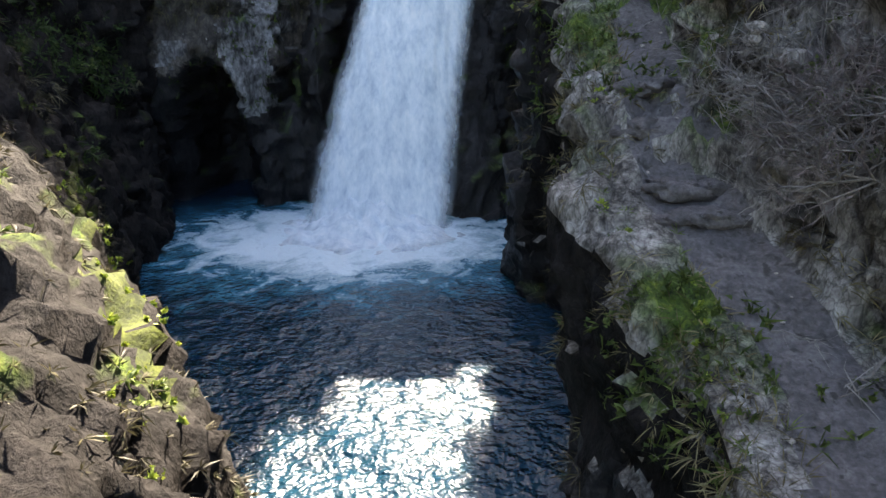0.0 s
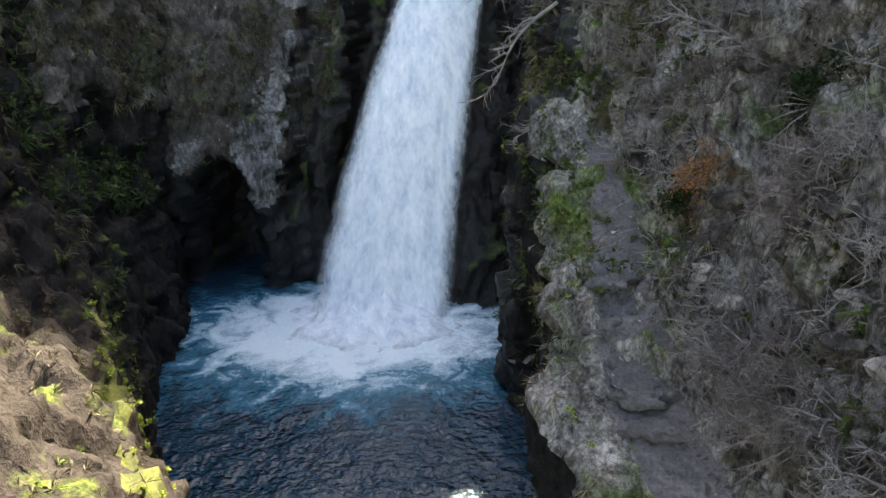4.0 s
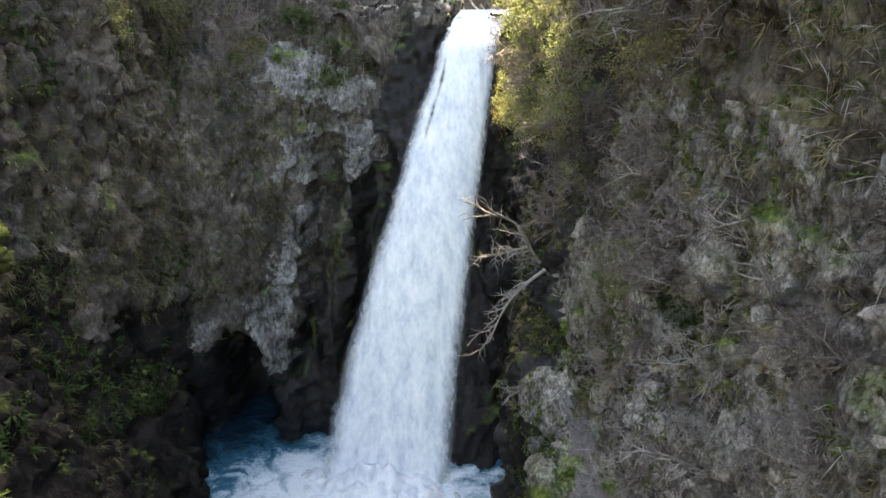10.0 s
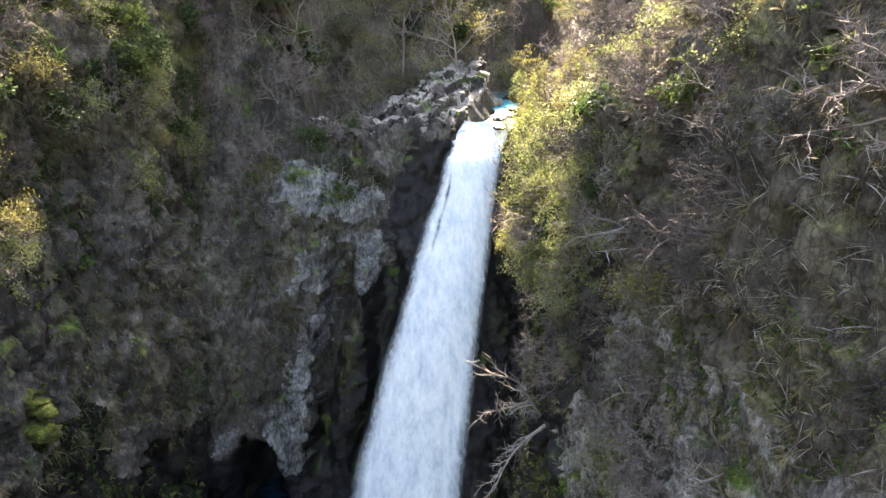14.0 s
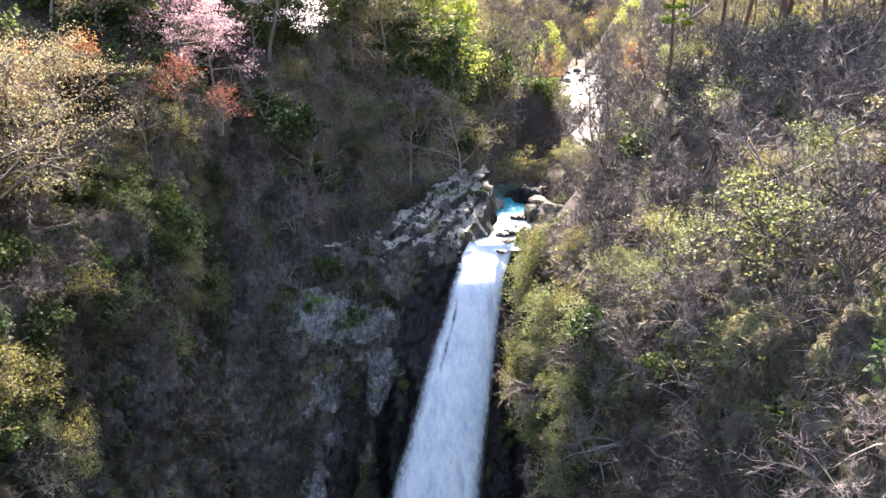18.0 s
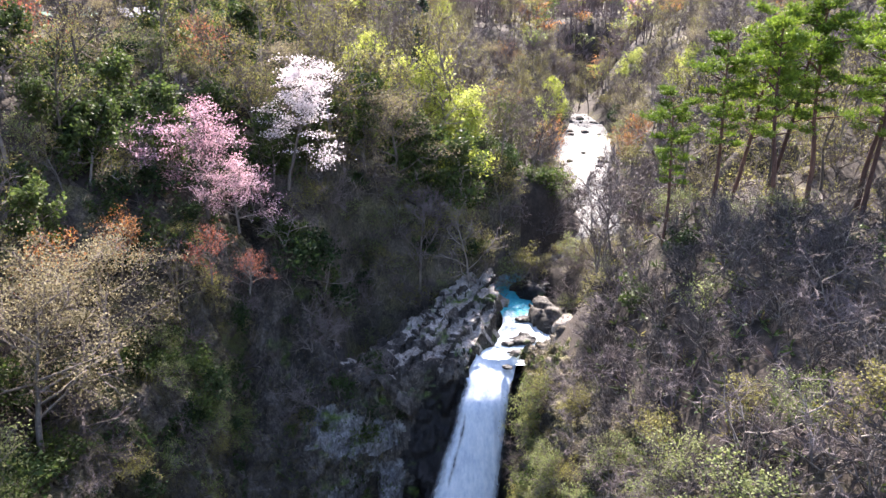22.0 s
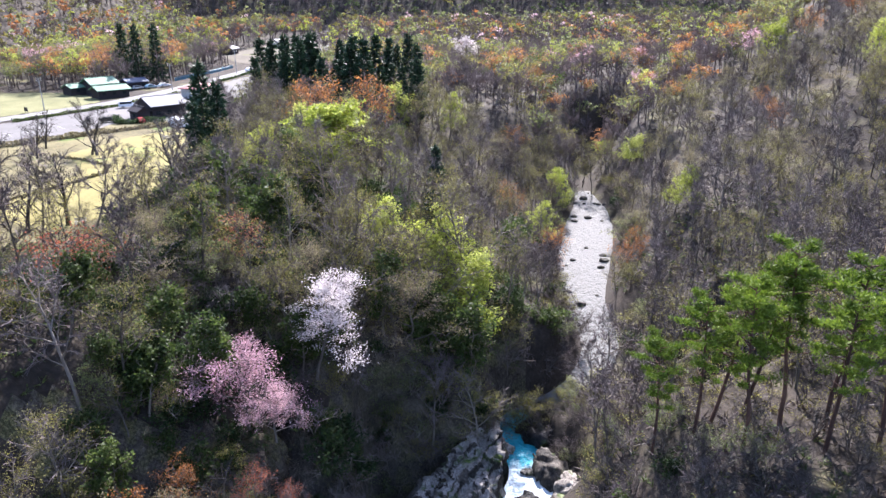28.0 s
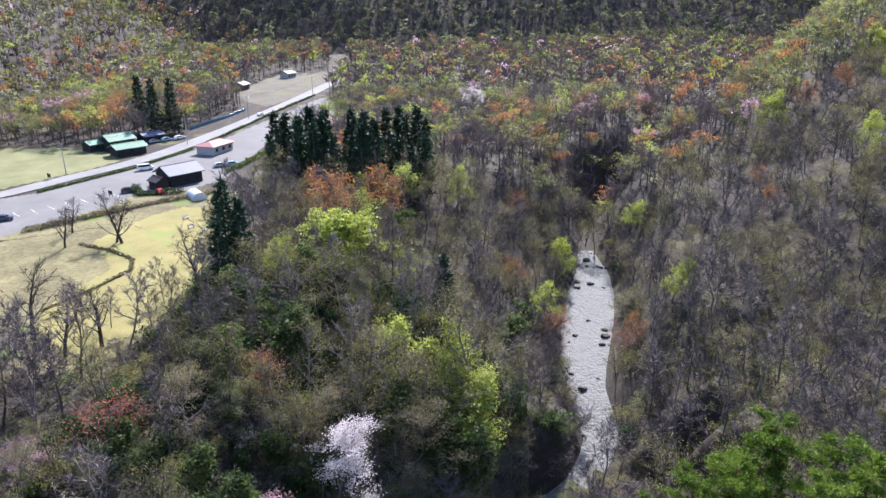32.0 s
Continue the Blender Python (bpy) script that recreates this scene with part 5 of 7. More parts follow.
def pick_share(x, y):
    r = rng.uniform()
    if y > 640:
        return "green" if r < 0.3 else "bare" if r < 0.7 else "bud" if r < 0.85 else "olive"
    up = x - float(np.interp(y, HILL_Y, HILL_X))
    sunny = 0.34 if up > 26 or x < -150 else -0.1 if x > 20 else 0.0
    for k, w in SHARE:
        w = w - sunny if k == "bare" else w + sunny / 2 if k in ("bud", "olive") else w
        if r < w:
            return k
        r -= w
    return "bare"


cell = 5.2
for i in range(int(440 / cell)):
    for j in range(int(330 / cell)):
        x, y = -190 + (i + rng.uniform()) * cell, 20 + (j + rng.uniform()) * cell
        if -74 < x < 112 and 6 < y < 206 and not (x > 60 and y < 60 or x < -58 and y > 78):
            continue
        if y < abs(x) * 0.9 - 40 or open_ground(x, y) or x < -56 and y < 200:
            continue
        if -58 < x < -8 and 168 < y < 212:
            continue
        groups[pick_share(x, y)].append((x, y, rng.uniform(0.75, 1.25), rng.uniform(0, 6.28), int(rng.integers(0, 4))))
cell = 7.6
for i in range(int(1300 / cell)):
    for j in range(int(900 / cell)):
        x, y = -600 + (i + rng.uniform()) * cell, 150 + (j + rng.uniform()) * cell
        if -190 < x < 250 and y < 350 or y < abs(x) * 1.3 - 60 or open_ground(x, y):
            continue
        far_groups[pick_share(x, y)].append((x, y, rng.uniform(0.8, 1.3), rng.uniform(0, 6.28), int(rng.integers(0, 4))))
LEAF["bare"], LEAF["blossom"] = TWIGHAZE, LEAF["pink"]
for k, sites in groups.items():
    wood_mass("woodland_trunks", f"middle-distance woodland, {k} trees in early spring", "woodland", LEAF[k], sites, far_tree({"bare": 0, "bud": 260, "olive": 320}.get(k, 380), {"bud": 0.34}.get(k, 0.38), 190 if k == "bare" else 80), TWIGHAZE)
for k, sites in far_groups.items():
    wood_mass("far_woodland_trunks", f"far hillside woodland, {k} trees in early spring", "woodland", LEAF[k], sites, far_tree(0 if k == "bare" else 70, 0.8, 75 if k == "bare" else 26, 4.2, 12.5, 0.36), TWIGHAZE)


def brush_clump(leaf_count, leaf_size):
    """A low bush of fine rising stems, with young leaves at their ends."""
    def build(r):
        w, c = Pile(), Pile()
        a, n = r.uniform(0, 6.28, 34), 34
        way = unit(np.stack([np.cos(a), np.sin(a), r.uniform(0.5, 2.2, n)], 1))
        ln = r.uniform(1.1, 2.4, n)
        slivers(w, np.zeros((n, 3)) + r.normal(size=(n, 3)) * (0.3, 0.3, 0), way, ln, np.full(n, 0.05), r)
        q = (way * ln[:, None])[r.integers(0, n, leaf_count)] * r.uniform(0.6, 1.05, (leaf_count, 1)) + 0.16 * r.normal(size=(leaf_count, 3))
        flakes(c, q, leaf_size, r, 0.4)
        return w.arrays(), c.arrays()
    return build


low_sites = [(x, y, rng.uniform(0.7, 1.3), rng.uniform(0, 6.28), int(rng.integers(0, 4))) for x, y in sites_in((14, 84, 60, 128), 4200, 2.3, near)]
wood_mass("low_brush_trunks", "low brush in yellow-green young leaf under pines and bare trees", "brush", LEAF["bud"], low_sites, brush_clump(110, 0.13), TWIG)
low_sites = [(x, y, rng.uniform(0.6, 1.1), rng.uniform(0, 6.28), int(rng.integers(0, 4))) for x, y in sites_in((-60, 12, 66, 130), 3600, 2.6, near)]
wood_mass("low_brush_trunks", "low evergreen brush in the shade under the trees", "brush", LEAF["green"], low_sites, brush_clump(90, 0.17), TWIG)


# low growth under the trees, too dense to count
def undergrowth(name, label, material, sites, blades, length, width, leaf=0.0):
    r = np.random.default_rng(len(name))
    xy = np.array(sites, float)
    z = land(xy[:, 0], xy[:, 1])
    n = len(xy)
    root = np.c_[xy, z - 0.1]
    way = unit(r.normal(size=(n, blades, 3)) * (0.8, 0.8, 0.3) + (0, 0, 0.75))
    pile = Pile()
    tufts(pile, root, way, length * r.uniform(0.5, 1.4, (n, blades)), np.full(n, width * 1.6), r)
    base, way = np.repeat(root, blades, 0) + r.normal(size=(n * blades, 3)) * (0.4, 0.4, 0), way.reshape(-1, 3)
    if leaf:
        flakes(pile, base + way * length * r.uniform(0.3, 1, (len(base), 1)), leaf, r, 0.5)
    tagged(new(name, pile.mesh(name, material)), label, "undergrowth", kind="stuff")


low = sites_in((-74, 60, 12, 150), 30000, 1.35, near)
mark = vnoise(np.c_[np.array(low) / 14.0, np.zeros(len(low))], 4)
undergrowth("bamboo_grass", "knee-high bamboo grass and evergreen scrub under the trees", LEAF["sasa"], [p for p, m in zip(low, mark) if m > 0.1], 10, 0.9, 0.09, 0.22)
undergrowth("dry_undergrowth", "dry grass and brushwood under leafless trees", LEAF["straw"], [p for p, m in zip(low, mark) if m <= 0.1], 9, 0.9, 0.05)

brush = []
for i in range(90):
    for j in range(80):
        x, y = -170 + (i + rng.uniform()) * 4.2, 120 + (j + rng.uniform()) * 4.2
        if y > abs(x) * 1.2 - 60 and not open_ground(x, y) and not (x < -54 and y < 185):
            brush.append((x, y))
for i in range(26):
    for j in range(34):
        x, y = 9 + (i + rng.uniform()) * 2.8, 24 + (j + rng.uniform()) * 3.0
        if near(x, y) and not open_ground(x, y):
            brush.append((x, y))
for i in range(30):
    for j in range(12):
        x, y = -125 + (i + rng.uniform()) * 2.6, 52 + (j + rng.uniform()) * 3.0
        if not open_ground(x, y):
            brush.append((x, y))
undergrowth("young_leaf_brush", "low brushwood with olive young leaves under the trees", LEAF["bud"], [b for b in brush[::3] if b[1] < 190], 9, 1.5, 0.05, 0.09)
undergrowth("brushwood", "tangled leafless brushwood between the trees", TWIGHAZE, brush, 10, 1.7, 0.11)

# ---- rocks at the lip and in the river ----
def boulder(name, at, radii, material, seed, label="", parent=None, detail=3, rough=0.35):
    bm = bmesh.new()
    bmesh.ops.create_icosphere(bm, subdivisions=detail, radius=1)
    v = np.array([p.co[:] for p in bm.verts])
    q = v * np.array(radii)
    size = max(radii)
    d = 1 + rough * cells(q / (0.55 * size) + seed, seed) * 0.5 + rough * 0.9 * fbm(q / size * 1.6 + seed, 4, seed)
    q = q * d[:, None]
    for p, c in zip(bm.verts, q):
        p.co = c
    me = bpy.data.meshes.new(name)
    bm.to_mesh(me)
    bm.free()
    me.polygons.foreach_set("use_smooth", np.full(len(me.polygons), detail > 2))
    me.materials.append(material)
    ob = new(name, me)
    ob.location = at
    return tagged(ob, label, "rock")


# the jointed outcrop between the stream and the dry kettle
ox, oy = np.arange(-13, 4.2, 0.16), np.arange(64.2, 86, 0.16)
OX, OY = np.meshgrid(ox, oy, indexing="ij")
q = np.stack([OX, OY, 0 * OX], -1)
left_edge = OX + 4.2 + 0.95 * np.clip(79 - OY, -3, 9.5) + 0.9 * fbm(q / 2.5, 3, 91)
sx_, _, sw_ = river_at(OY)
right_edge = sx_ - sw_ + 0.5 - OX + 0.7 * fbm(q / 1.6, 3, 92)
front = OY - 65.0 + 0.12 * OX + 0.8 * fbm(q / 2.0, 3, 93)
OZ = 31.5 + (6.3 + 0.27 * (OY - 65) - 0.16 * np.clip(-OX - 1, 0, 12)) * smooth(left_edge, -0.5, 2.2) * smooth(right_edge, -0.2, 1.5) * smooth(front, 0, 1.6) * (1 - smooth(OY, 82.5, 85.5))
crestline = np.array([(-13.2, 64.8, 38.6), (-11.4, 65.8, 38.2), (-9.4, 65.3, 37.5), (-7.2, 66.4, 37.9), (-5.4, 70.5, 39), (-2.2, 74.5, 41.4), (0.8, 79, 41.6), (0.4, 84, 40.5)])
for a, b in zip(crestline[:-1], crestline[1:]):
    t = np.clip(((OX - a[0]) * (b[0] - a[0]) + (OY - a[1]) * (b[1] - a[1])) / ((b[0] - a[0]) ** 2 + (b[1] - a[1]) ** 2), 0, 1)
    away = np.hypot(OX - a[0] - t * (b[0] - a[0]), OY - a[1] - t * (b[1] - a[1])) + 0.5 * fbm(q / 1.8, 3, 95)
    OZ = np.maximum(OZ, a[2] + t * (b[2] - a[2]) - 0.35 * away - 2.2 * np.maximum(away - 0.9, 0))
slab = (0.8 * OX - 0.55 * OY) / 2.3 + 0.5 * fbm(q / 3.0, 3, 96)
OZ = OZ + 0.75 * (slab - np.floor(slab)) ** 1.5 * smooth(OZ, 33, 36)
g = rough_rock(np.stack([OX, OY, OZ], -1), 0.75, 88, 1, (3.2, 2.4))
f = grid_faces(len(ox), len(oy))
mid = g.reshape(-1, 3)[f]
f = f[mid[..., 2].min(1) > 32.2]
mid = g.reshape(-1, 3)[f].mean(1)
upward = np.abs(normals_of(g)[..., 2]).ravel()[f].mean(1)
# paler rock on tops and towards the right: sunlight put into the colour
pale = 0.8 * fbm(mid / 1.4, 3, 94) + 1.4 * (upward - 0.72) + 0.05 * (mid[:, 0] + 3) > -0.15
outcrop = tagged(new("rock_outcrop"), "jagged pale grey jointed outcrop at the lip of the fall", "rock")
verts = g.reshape(-1, 3)
joints = mid[np.random.default_rng(31).permutation(len(mid))[:26]]
block_of = np.argmin(((mid[:, None] * (1, 1, 0.5) + 0.5 * np.stack([vnoise(mid / 1.2, 51 + i) for i in range(3)], -1)[:, None] - joints[None] * (1, 1, 0.5)) ** 2).sum(2), 1)
for i in range(26):
    own = f[block_of == i]
    if len(own):
        ids, idx = np.unique(own, return_inverse=True)
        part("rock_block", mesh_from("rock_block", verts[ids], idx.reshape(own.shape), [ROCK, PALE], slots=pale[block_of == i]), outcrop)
for i, (at, radii, m) in enumerate((
    ((9.3, 66.0, 35.6), (2.4, 2.6, 2.4), PALE), ((11.6, 70.5, 37.4), (2.6, 3.6, 1.9), PALE), ((13.6, 75.5, 38.4), (2.3, 3.2, 1.6), PALE), ((10.8, 80, 37.6), (2.2, 4, 2.2), ROCK), ((11.8, 91, 38), (2.3, 2.6, 2.6), WET), ((3.4, 83.6, 38.0), (2.2, 1.8, 2.2), PALE), ((10.2, 86.2, 38.0), (2.0, 1.6, 1.7), WET),
)):
    boulder("rock_outcrop", at, radii, m, 100 + i, "weathered jointed rock at the lip of the fall", detail=5, rough=0.55)
for i, (x, y, r) in enumerate(((6.4, 70.2, 0.7), (5.4, 72.4, 0.5), (7.3, 73.5, 1.0), (3.2, 75.5, 0.6), (7.8, 79, 0.7), (5.0, 66.9, 0.35))):
    boulder("boulder", (x, y, 38.0), (r * 1.5, r * 1.1, r * 0.45), WET, 140 + i, "dark wet boulder in white rapids above the fall", detail=4, rough=0.6)
br = np.random.default_rng(5)
for i in range(26):
    y = br.uniform(100, 215)
    cx_, cz_, cw_ = (float(q) for q in river_at(np.array(y)))
    side = br.choice((-1, 1)) * (cw_ * br.uniform(0.5, 1.15)) if i > 18 else br.uniform(-0.7, 0.7) * cw_
    r = br.uniform(0.25, 1.0)
    boulder("boulder", (cx_ + side, y, cz_ - 0.15), (r * 1.3, r, r * 0.75), ROCK, 200 + i, "grey river boulder standing in shallow water", detail=2)


# ---- growth on the gorge walls ----
def wall_points(name, n, keep, r):
    """Random places on a cliff, with the way out of the rock, where keep(points) says so."""
    g = CLIFF[name]
    nrm = normals_of(g) * (1 if name == "cliff_left" else -1)
    i, j = r.integers(1, g.shape[0] - 1, n * 6), r.integers(1, g.shape[1] - 1, n * 6)
    p, d = g[i, j], nrm[i, j]
    ok = keep(p, d) & (p[:, 1] > 6)
    return p[ok][:n], d[ok][:n]


def hanging(name, label, material, p, d, blades, length, width, r, droop=0.7, leaf=0.0, spread=0.14, out=0.55):
    n = len(p)
    way = unit(out * d[:, None] + 0.5 * r.normal(size=(n, blades, 3)) + (0, 0, -droop))
    pile = Pile()
    ln = length * r.uniform(0.5, 1.5, (n, 1)) * r.uniform(0.6, 1.3, (n, blades))
    root = p - 0.05 * d + r.normal(size=(n, 3)) * spread * 0.5
    tufts(pile, root, way, ln, np.full(n, width * 1.5), r)
    base, way, ln = np.repeat(root, blades, 0), way.reshape(-1, 3), ln.ravel()
    if leaf:
        flakes(pile, base + way * (ln * r.uniform(0.2, 1, len(ln)))[:, None], leaf, r)
    tagged(new(name, pile.mesh(name, material)), label, "grass", kind="stuff")


gr = np.random.default_rng(12)
patchy = lambda p, s, seed, lo: vnoise(p / s, seed) > lo
p, d = wall_points("cliff_left", 7000, lambda p, d: (p[:, 2] > np.where(p[:, 1] < 33, 22, 12)) & patchy(p, 5.0, 71, -0.25) & (d[:, 2] > -0.5), gr)
hanging("hanging_grass", "brown dry grass hanging from the dark cliff", LEAF["withered"], p, d, 12, 0.62, 0.028, gr)
p, d = wall_points("cliff_left", 2600, lambda p, d: (p[:, 2] > np.where(p[:, 1] < 33, 17, 9)) & patchy(p, 4.0, 72, 0.1), gr)
hanging("cliff_fern", "dark green ferns and leaves on the shaded cliff", LEAF["dark"], p, d, 7, 0.6, 0.06, gr, 0.2, 0.16)
p, d = wall_points("cliff_back", 5000, lambda p, d: (p[:, 0] < -8) & (p[:, 2] > 16) & patchy(p, 4.0, 73, -0.35) & (np.min([line_gap(p[:, [0, 2]], a) - b for a, b in SCOURED], axis=0) > 0), gr)
hanging("hanging_grass", "brown dry grass hanging on the headwall", LEAF["withered"], p, d, 12, 0.62, 0.028, gr)
p, d = wall_points("cliff_back", 1500, lambda p, d: (p[:, 2] > 9) & (np.abs(p[:, 0] + 1) > 5.5) & patchy(p, 3.0, 74, 0.15), gr)
hanging("cliff_moss", "wet green moss beside the fall", LEAF["green"], p, d, 6, 0.3, 0.06, gr, 0.2, 0.13)
p, d = wall_points("cliff_right", 8500, lambda p, d: ((p[:, 2] > 19) | (d[:, 2] > 0.3)) & patchy(p, 3.0, 75, 0.0) & ~((d[:, 2] > 0.6) & (p[:, 2] < 19) & (p[:, 0] > np.interp(p[:, 1], RIGHT_Y, [q[2][0] for q in RIGHT_PROFILE]) + 1.0) & (p[:, 0] < np.interp(p[:, 1], RIGHT_Y, [q[3][0] for q in RIGHT_PROFILE]))), gr)
hanging("dry_grass", "dry grass and brush on the brown cliff", LEAF["straw"], p, d, 10, 0.5, 0.024, gr, 0.25)
p, d = wall_points("cliff_right", 3000, lambda p, d: (p[:, 2] > 7) & patchy(p, 3.0, 76, 0.12) & (d[:, 2] > -0.2), gr)
hanging("cliff_leaves", "low green plants and moss on the cliff ledges", LEAF["green"], p, d, 6, 0.4, 0.05, gr, 0.0, 0.14)
p, d = wall_points("cliff_right", 2200, lambda p, d: (p[:, 2] > 12) & (p[:, 0] > 8) & patchy(p, 3.0, 81, -0.1), gr)
hanging("dead_twigs", "pale dead twigs and stems on the brown cliff", PALEBARK, p, d, 4, 1.0, 0.018, gr, -0.25, 0.0, 0.3, 0.5)
p, d = wall_points("cliff_back", 900, lambda p, d: (p[:, 0] < -7) & (p[:, 2] > 18) & patchy(p, 3.0, 82, 0.0), gr)
hanging("dead_twigs", "pale dead twigs and stems on the headwall", PALEBARK, p, d, 4, 0.9, 0.018, gr, 0.1, 0.0, 0.3, 0.5)
edge_x = lambda y: np.interp(y, RIGHT_Y, [q[2][0] for q in RIGHT_PROFILE])
p, d = wall_points("cliff_right", 1500, lambda p, d: (np.abs(p[:, 0] - edge_x(p[:, 1]) - 0.1) < 0.9) & (np.abs(p[:, 2] - np.interp(p[:, 1], RIGHT_Y, [q[2][1] for q in RIGHT_PROFILE])) < 1.3), gr)
hanging("ledge_grass", "olive grass along the edge of the path", LEAF["sasa"], p, d, 10, 0.35, 0.022, gr, -0.2, 0.0, 0.2)
p, d = wall_points("cliff_right", 500, lambda p, d: (np.abs(p[:, 0] - edge_x(p[:, 1]) - 0.1) < 0.7) & (p[:, 1] < 24) & (np.abs(p[:, 2] - np.interp(p[:, 1], RIGHT_Y, [q[2][1] for q in RIGHT_PROFILE])) < 0.9), gr)
hanging("edge_moss", "yellow-green moss on the edge of the path", LEAF["moss"], p, d, 12, 0.18, 0.05, gr, 0.0, 0.1, 0.2)
crest = lambda y: np.interp(y, [8, 13, 18, 22, 26, 33], [-5, -5.9, -9.3, -11.9, -14.2, -17.5])
p, d = wall_points("cliff_left", 1700, lambda p, d: (p[:, 1] < 34) & (np.abs(p[:, 0] - crest(p[:, 1])) < 0.9 + 0.7 * vnoise(p / 1.5, 5)) & (p[:, 2] < 11) & patchy(p, 1.6, 77, -0.2), gr)
hanging("crest_moss", "bright yellow-green moss on the wet rock crest", LEAF["moss"], p, d, 16, 0.14, 0.05, gr, 0.0, 0.1, 0.22)


p, d = wall_points("cliff_back", 900, lambda p, d: (np.abs(p[:, 0] - np.interp(p[:, 2], [6, 14, 20, 26], [-10.2, -9.4, -8.7, -7.7])) < 1.4) & (p[:, 2] > 12) & (p[:, 2] < 28) & patchy(p, 1.5, 84, -0.3), gr)
hanging("pillar_moss", "green moss on the rock pillar beside the fall", LEAF["sasa"], p, d, 8, 0.3, 0.06, gr, 0.3, 0.12)
p, d = wall_points("cliff_right", 900, lambda p, d: (np.abs(p[:, 1] - 37.5) < 3.6) & (np.abs(p[:, 2] - 17.5) < 3.4) & (p[:, 0] < 9.5) & patchy(p, 1.6, 85, -0.35), gr)
hanging("wall_moss", "bright green moss on the rock corner beside the fall", LEAF["moss"], p, d, 7, 0.28, 0.05, gr, 0.5, 0.09)
p, d = wall_points("cliff_left", 2600, lambda p, d: (p[:, 1] < 34) & (p[:, 2] < 15) & (p[:, 2] > 4) & patchy(p, 1.8, 86, -0.1) & (d[:, 2] > -0.3), gr)
hanging("crest_grass", "short withered grass on the wet rock crest", LEAF["withered"], p, d, 9, 0.32, 0.03, gr, 0.3)
p, d = wall_points("cliff_left", 900, lambda p, d: (p[:, 1] < 46) & (p[:, 2] > 8) & patchy(p, 2.2, 87, 0.22), gr)
hanging("wall_moss", "green moss in patches on the shaded wall", LEAF["sasa"], p, d, 8, 0.25, 0.06, gr, 0.4, 0.12)


def plant_on(kind, at, up, size, label=""):
    """Sets a tree or shrub on a steep place, growing the way given."""
    ob = plant(kind, 0, 0, size, 0, rng, 0, label)
    q = Vector(up).normalized().to_track_quat("Z", "Y").to_matrix().to_4x4()
    ob.matrix_basis = Matrix.Translation(Vector(at)) @ q @ pose(0, 0, 0, 0, 0, rng.uniform(0, 360)) @ Matrix.Diagonal((size, size, size, 1))
    return ob


def dress(name, n, keep, mix, lo, hi, lift=0.8):
    p, d = wall_points(name, n, keep, gr)
    for a, b in zip(p, d):
        plant_on(choose(mix), a - 0.15 * b, b * 0.8 + np.array([0, 0, lift]) + 0.2 * gr.normal(size=3), gr.uniform(lo, hi))


dress("cliff_right", 55, lambda p, d: (p[:, 2] > 30) & (p[:, 1] > 36) & (p[:, 1] < 59) & (p[:, 0] < 9.5), [("budshrub", 0.8), ("shrub", 0.15), ("greenshrub", 0.05)], 0.5, 0.95)
dress("cliff_right", 45, lambda p, d: (p[:, 2] > 30) & (p[:, 1] > 30) & (p[:, 1] < 59) & (p[:, 0] > 9.5), [("darkshrub", 0.5), ("shrub", 0.32), ("budshrub", 0.18)], 0.5, 0.95)
dress("cliff_right", 110, lambda p, d: (p[:, 2] > 26) & (p[:, 1] < 40) & (p[:, 1] > 10), [("shrub", 0.42), ("darkshrub", 0.28), ("budshrub", 0.2), ("greenshrub", 0.1)], 0.4, 0.85)
dress("cliff_right", 110, lambda p, d: (p[:, 2] > 13) & (p[:, 2] < 30) & (p[:, 0] > 8.5) & (p[:, 1] > 9), [("paleshrub", 0.4), ("shrub", 0.5), ("greenshrub", 0.1)], 0.3, 0.65)
dress("cliff_left", 105, lambda p, d: (p[:, 2] > 37) & (p[:, 1] > 18), [("shrub", 0.25), ("greenshrub", 0.35), ("budshrub", 0.4)], 0.4, 0.85)
dress("cliff_back", 60, lambda p, d: (p[:, 2] > 32) & (p[:, 0] < -7), [("shrub", 0.45), ("greenshrub", 0.4), ("budshrub", 0.15)], 0.4, 0.8)
# bare boughs reaching out beside the fall
def spray(line, r0, reach, count, label):
    """A pale leafless bough: a bent stem with forking side branches and fine twigs."""
    q = curve_through(np.linspace(0, 1, len(line)), line, np.linspace(0, 1, 12))
    stem = Pile()
    tube(stem, q, np.linspace(r0, r0 * 0.35, 12), 6)
    base = new("bough", stem.mesh("bough", PALEBARK, True))
    tagged(base, label, "branch")
    for i in range(count):
        at = q[2 + i % 10]
        way = unit(unit(q[-1] - q[0]) * (0.9, 0.3, 0.5) + (-0.35, -0.1, 0) + 0.5 * gr.normal(size=3) * (0.6, 0.6, 1.0))
        b = bend(gr, at, way, reach * gr.uniform(0.5, 1.1), 6, 0.24, -0.02)
        twig = Pile()
        tube(twig, b, r0 * np.array([0.5, 0.44, 0.36, 0.28, 0.2, 0.1]), 4)
        for k in range(7):
            p_ = b[1 + k % 5]
            c = bend(gr, p_, unit(unit(b[-1] - b[0]) + 0.75 * gr.normal(size=3)), reach * gr.uniform(0.2, 0.5), 4, 0.25, 0.0)
            tube(twig, c, r0 * np.array([0.27, 0.22, 0.16, 0.07]), 3)
        part("branch", twig.mesh("branch", PALEBARK, True), base, kind="stuff")


spray([(7.0, 38.6, 23.0), (5.6, 38.3, 25.0), (4.6, 38.2, 26.8), (3.0, 38.1, 27.5)], 0.13, 2.0, 13, "pale leafless bough reaching out beside the fall")
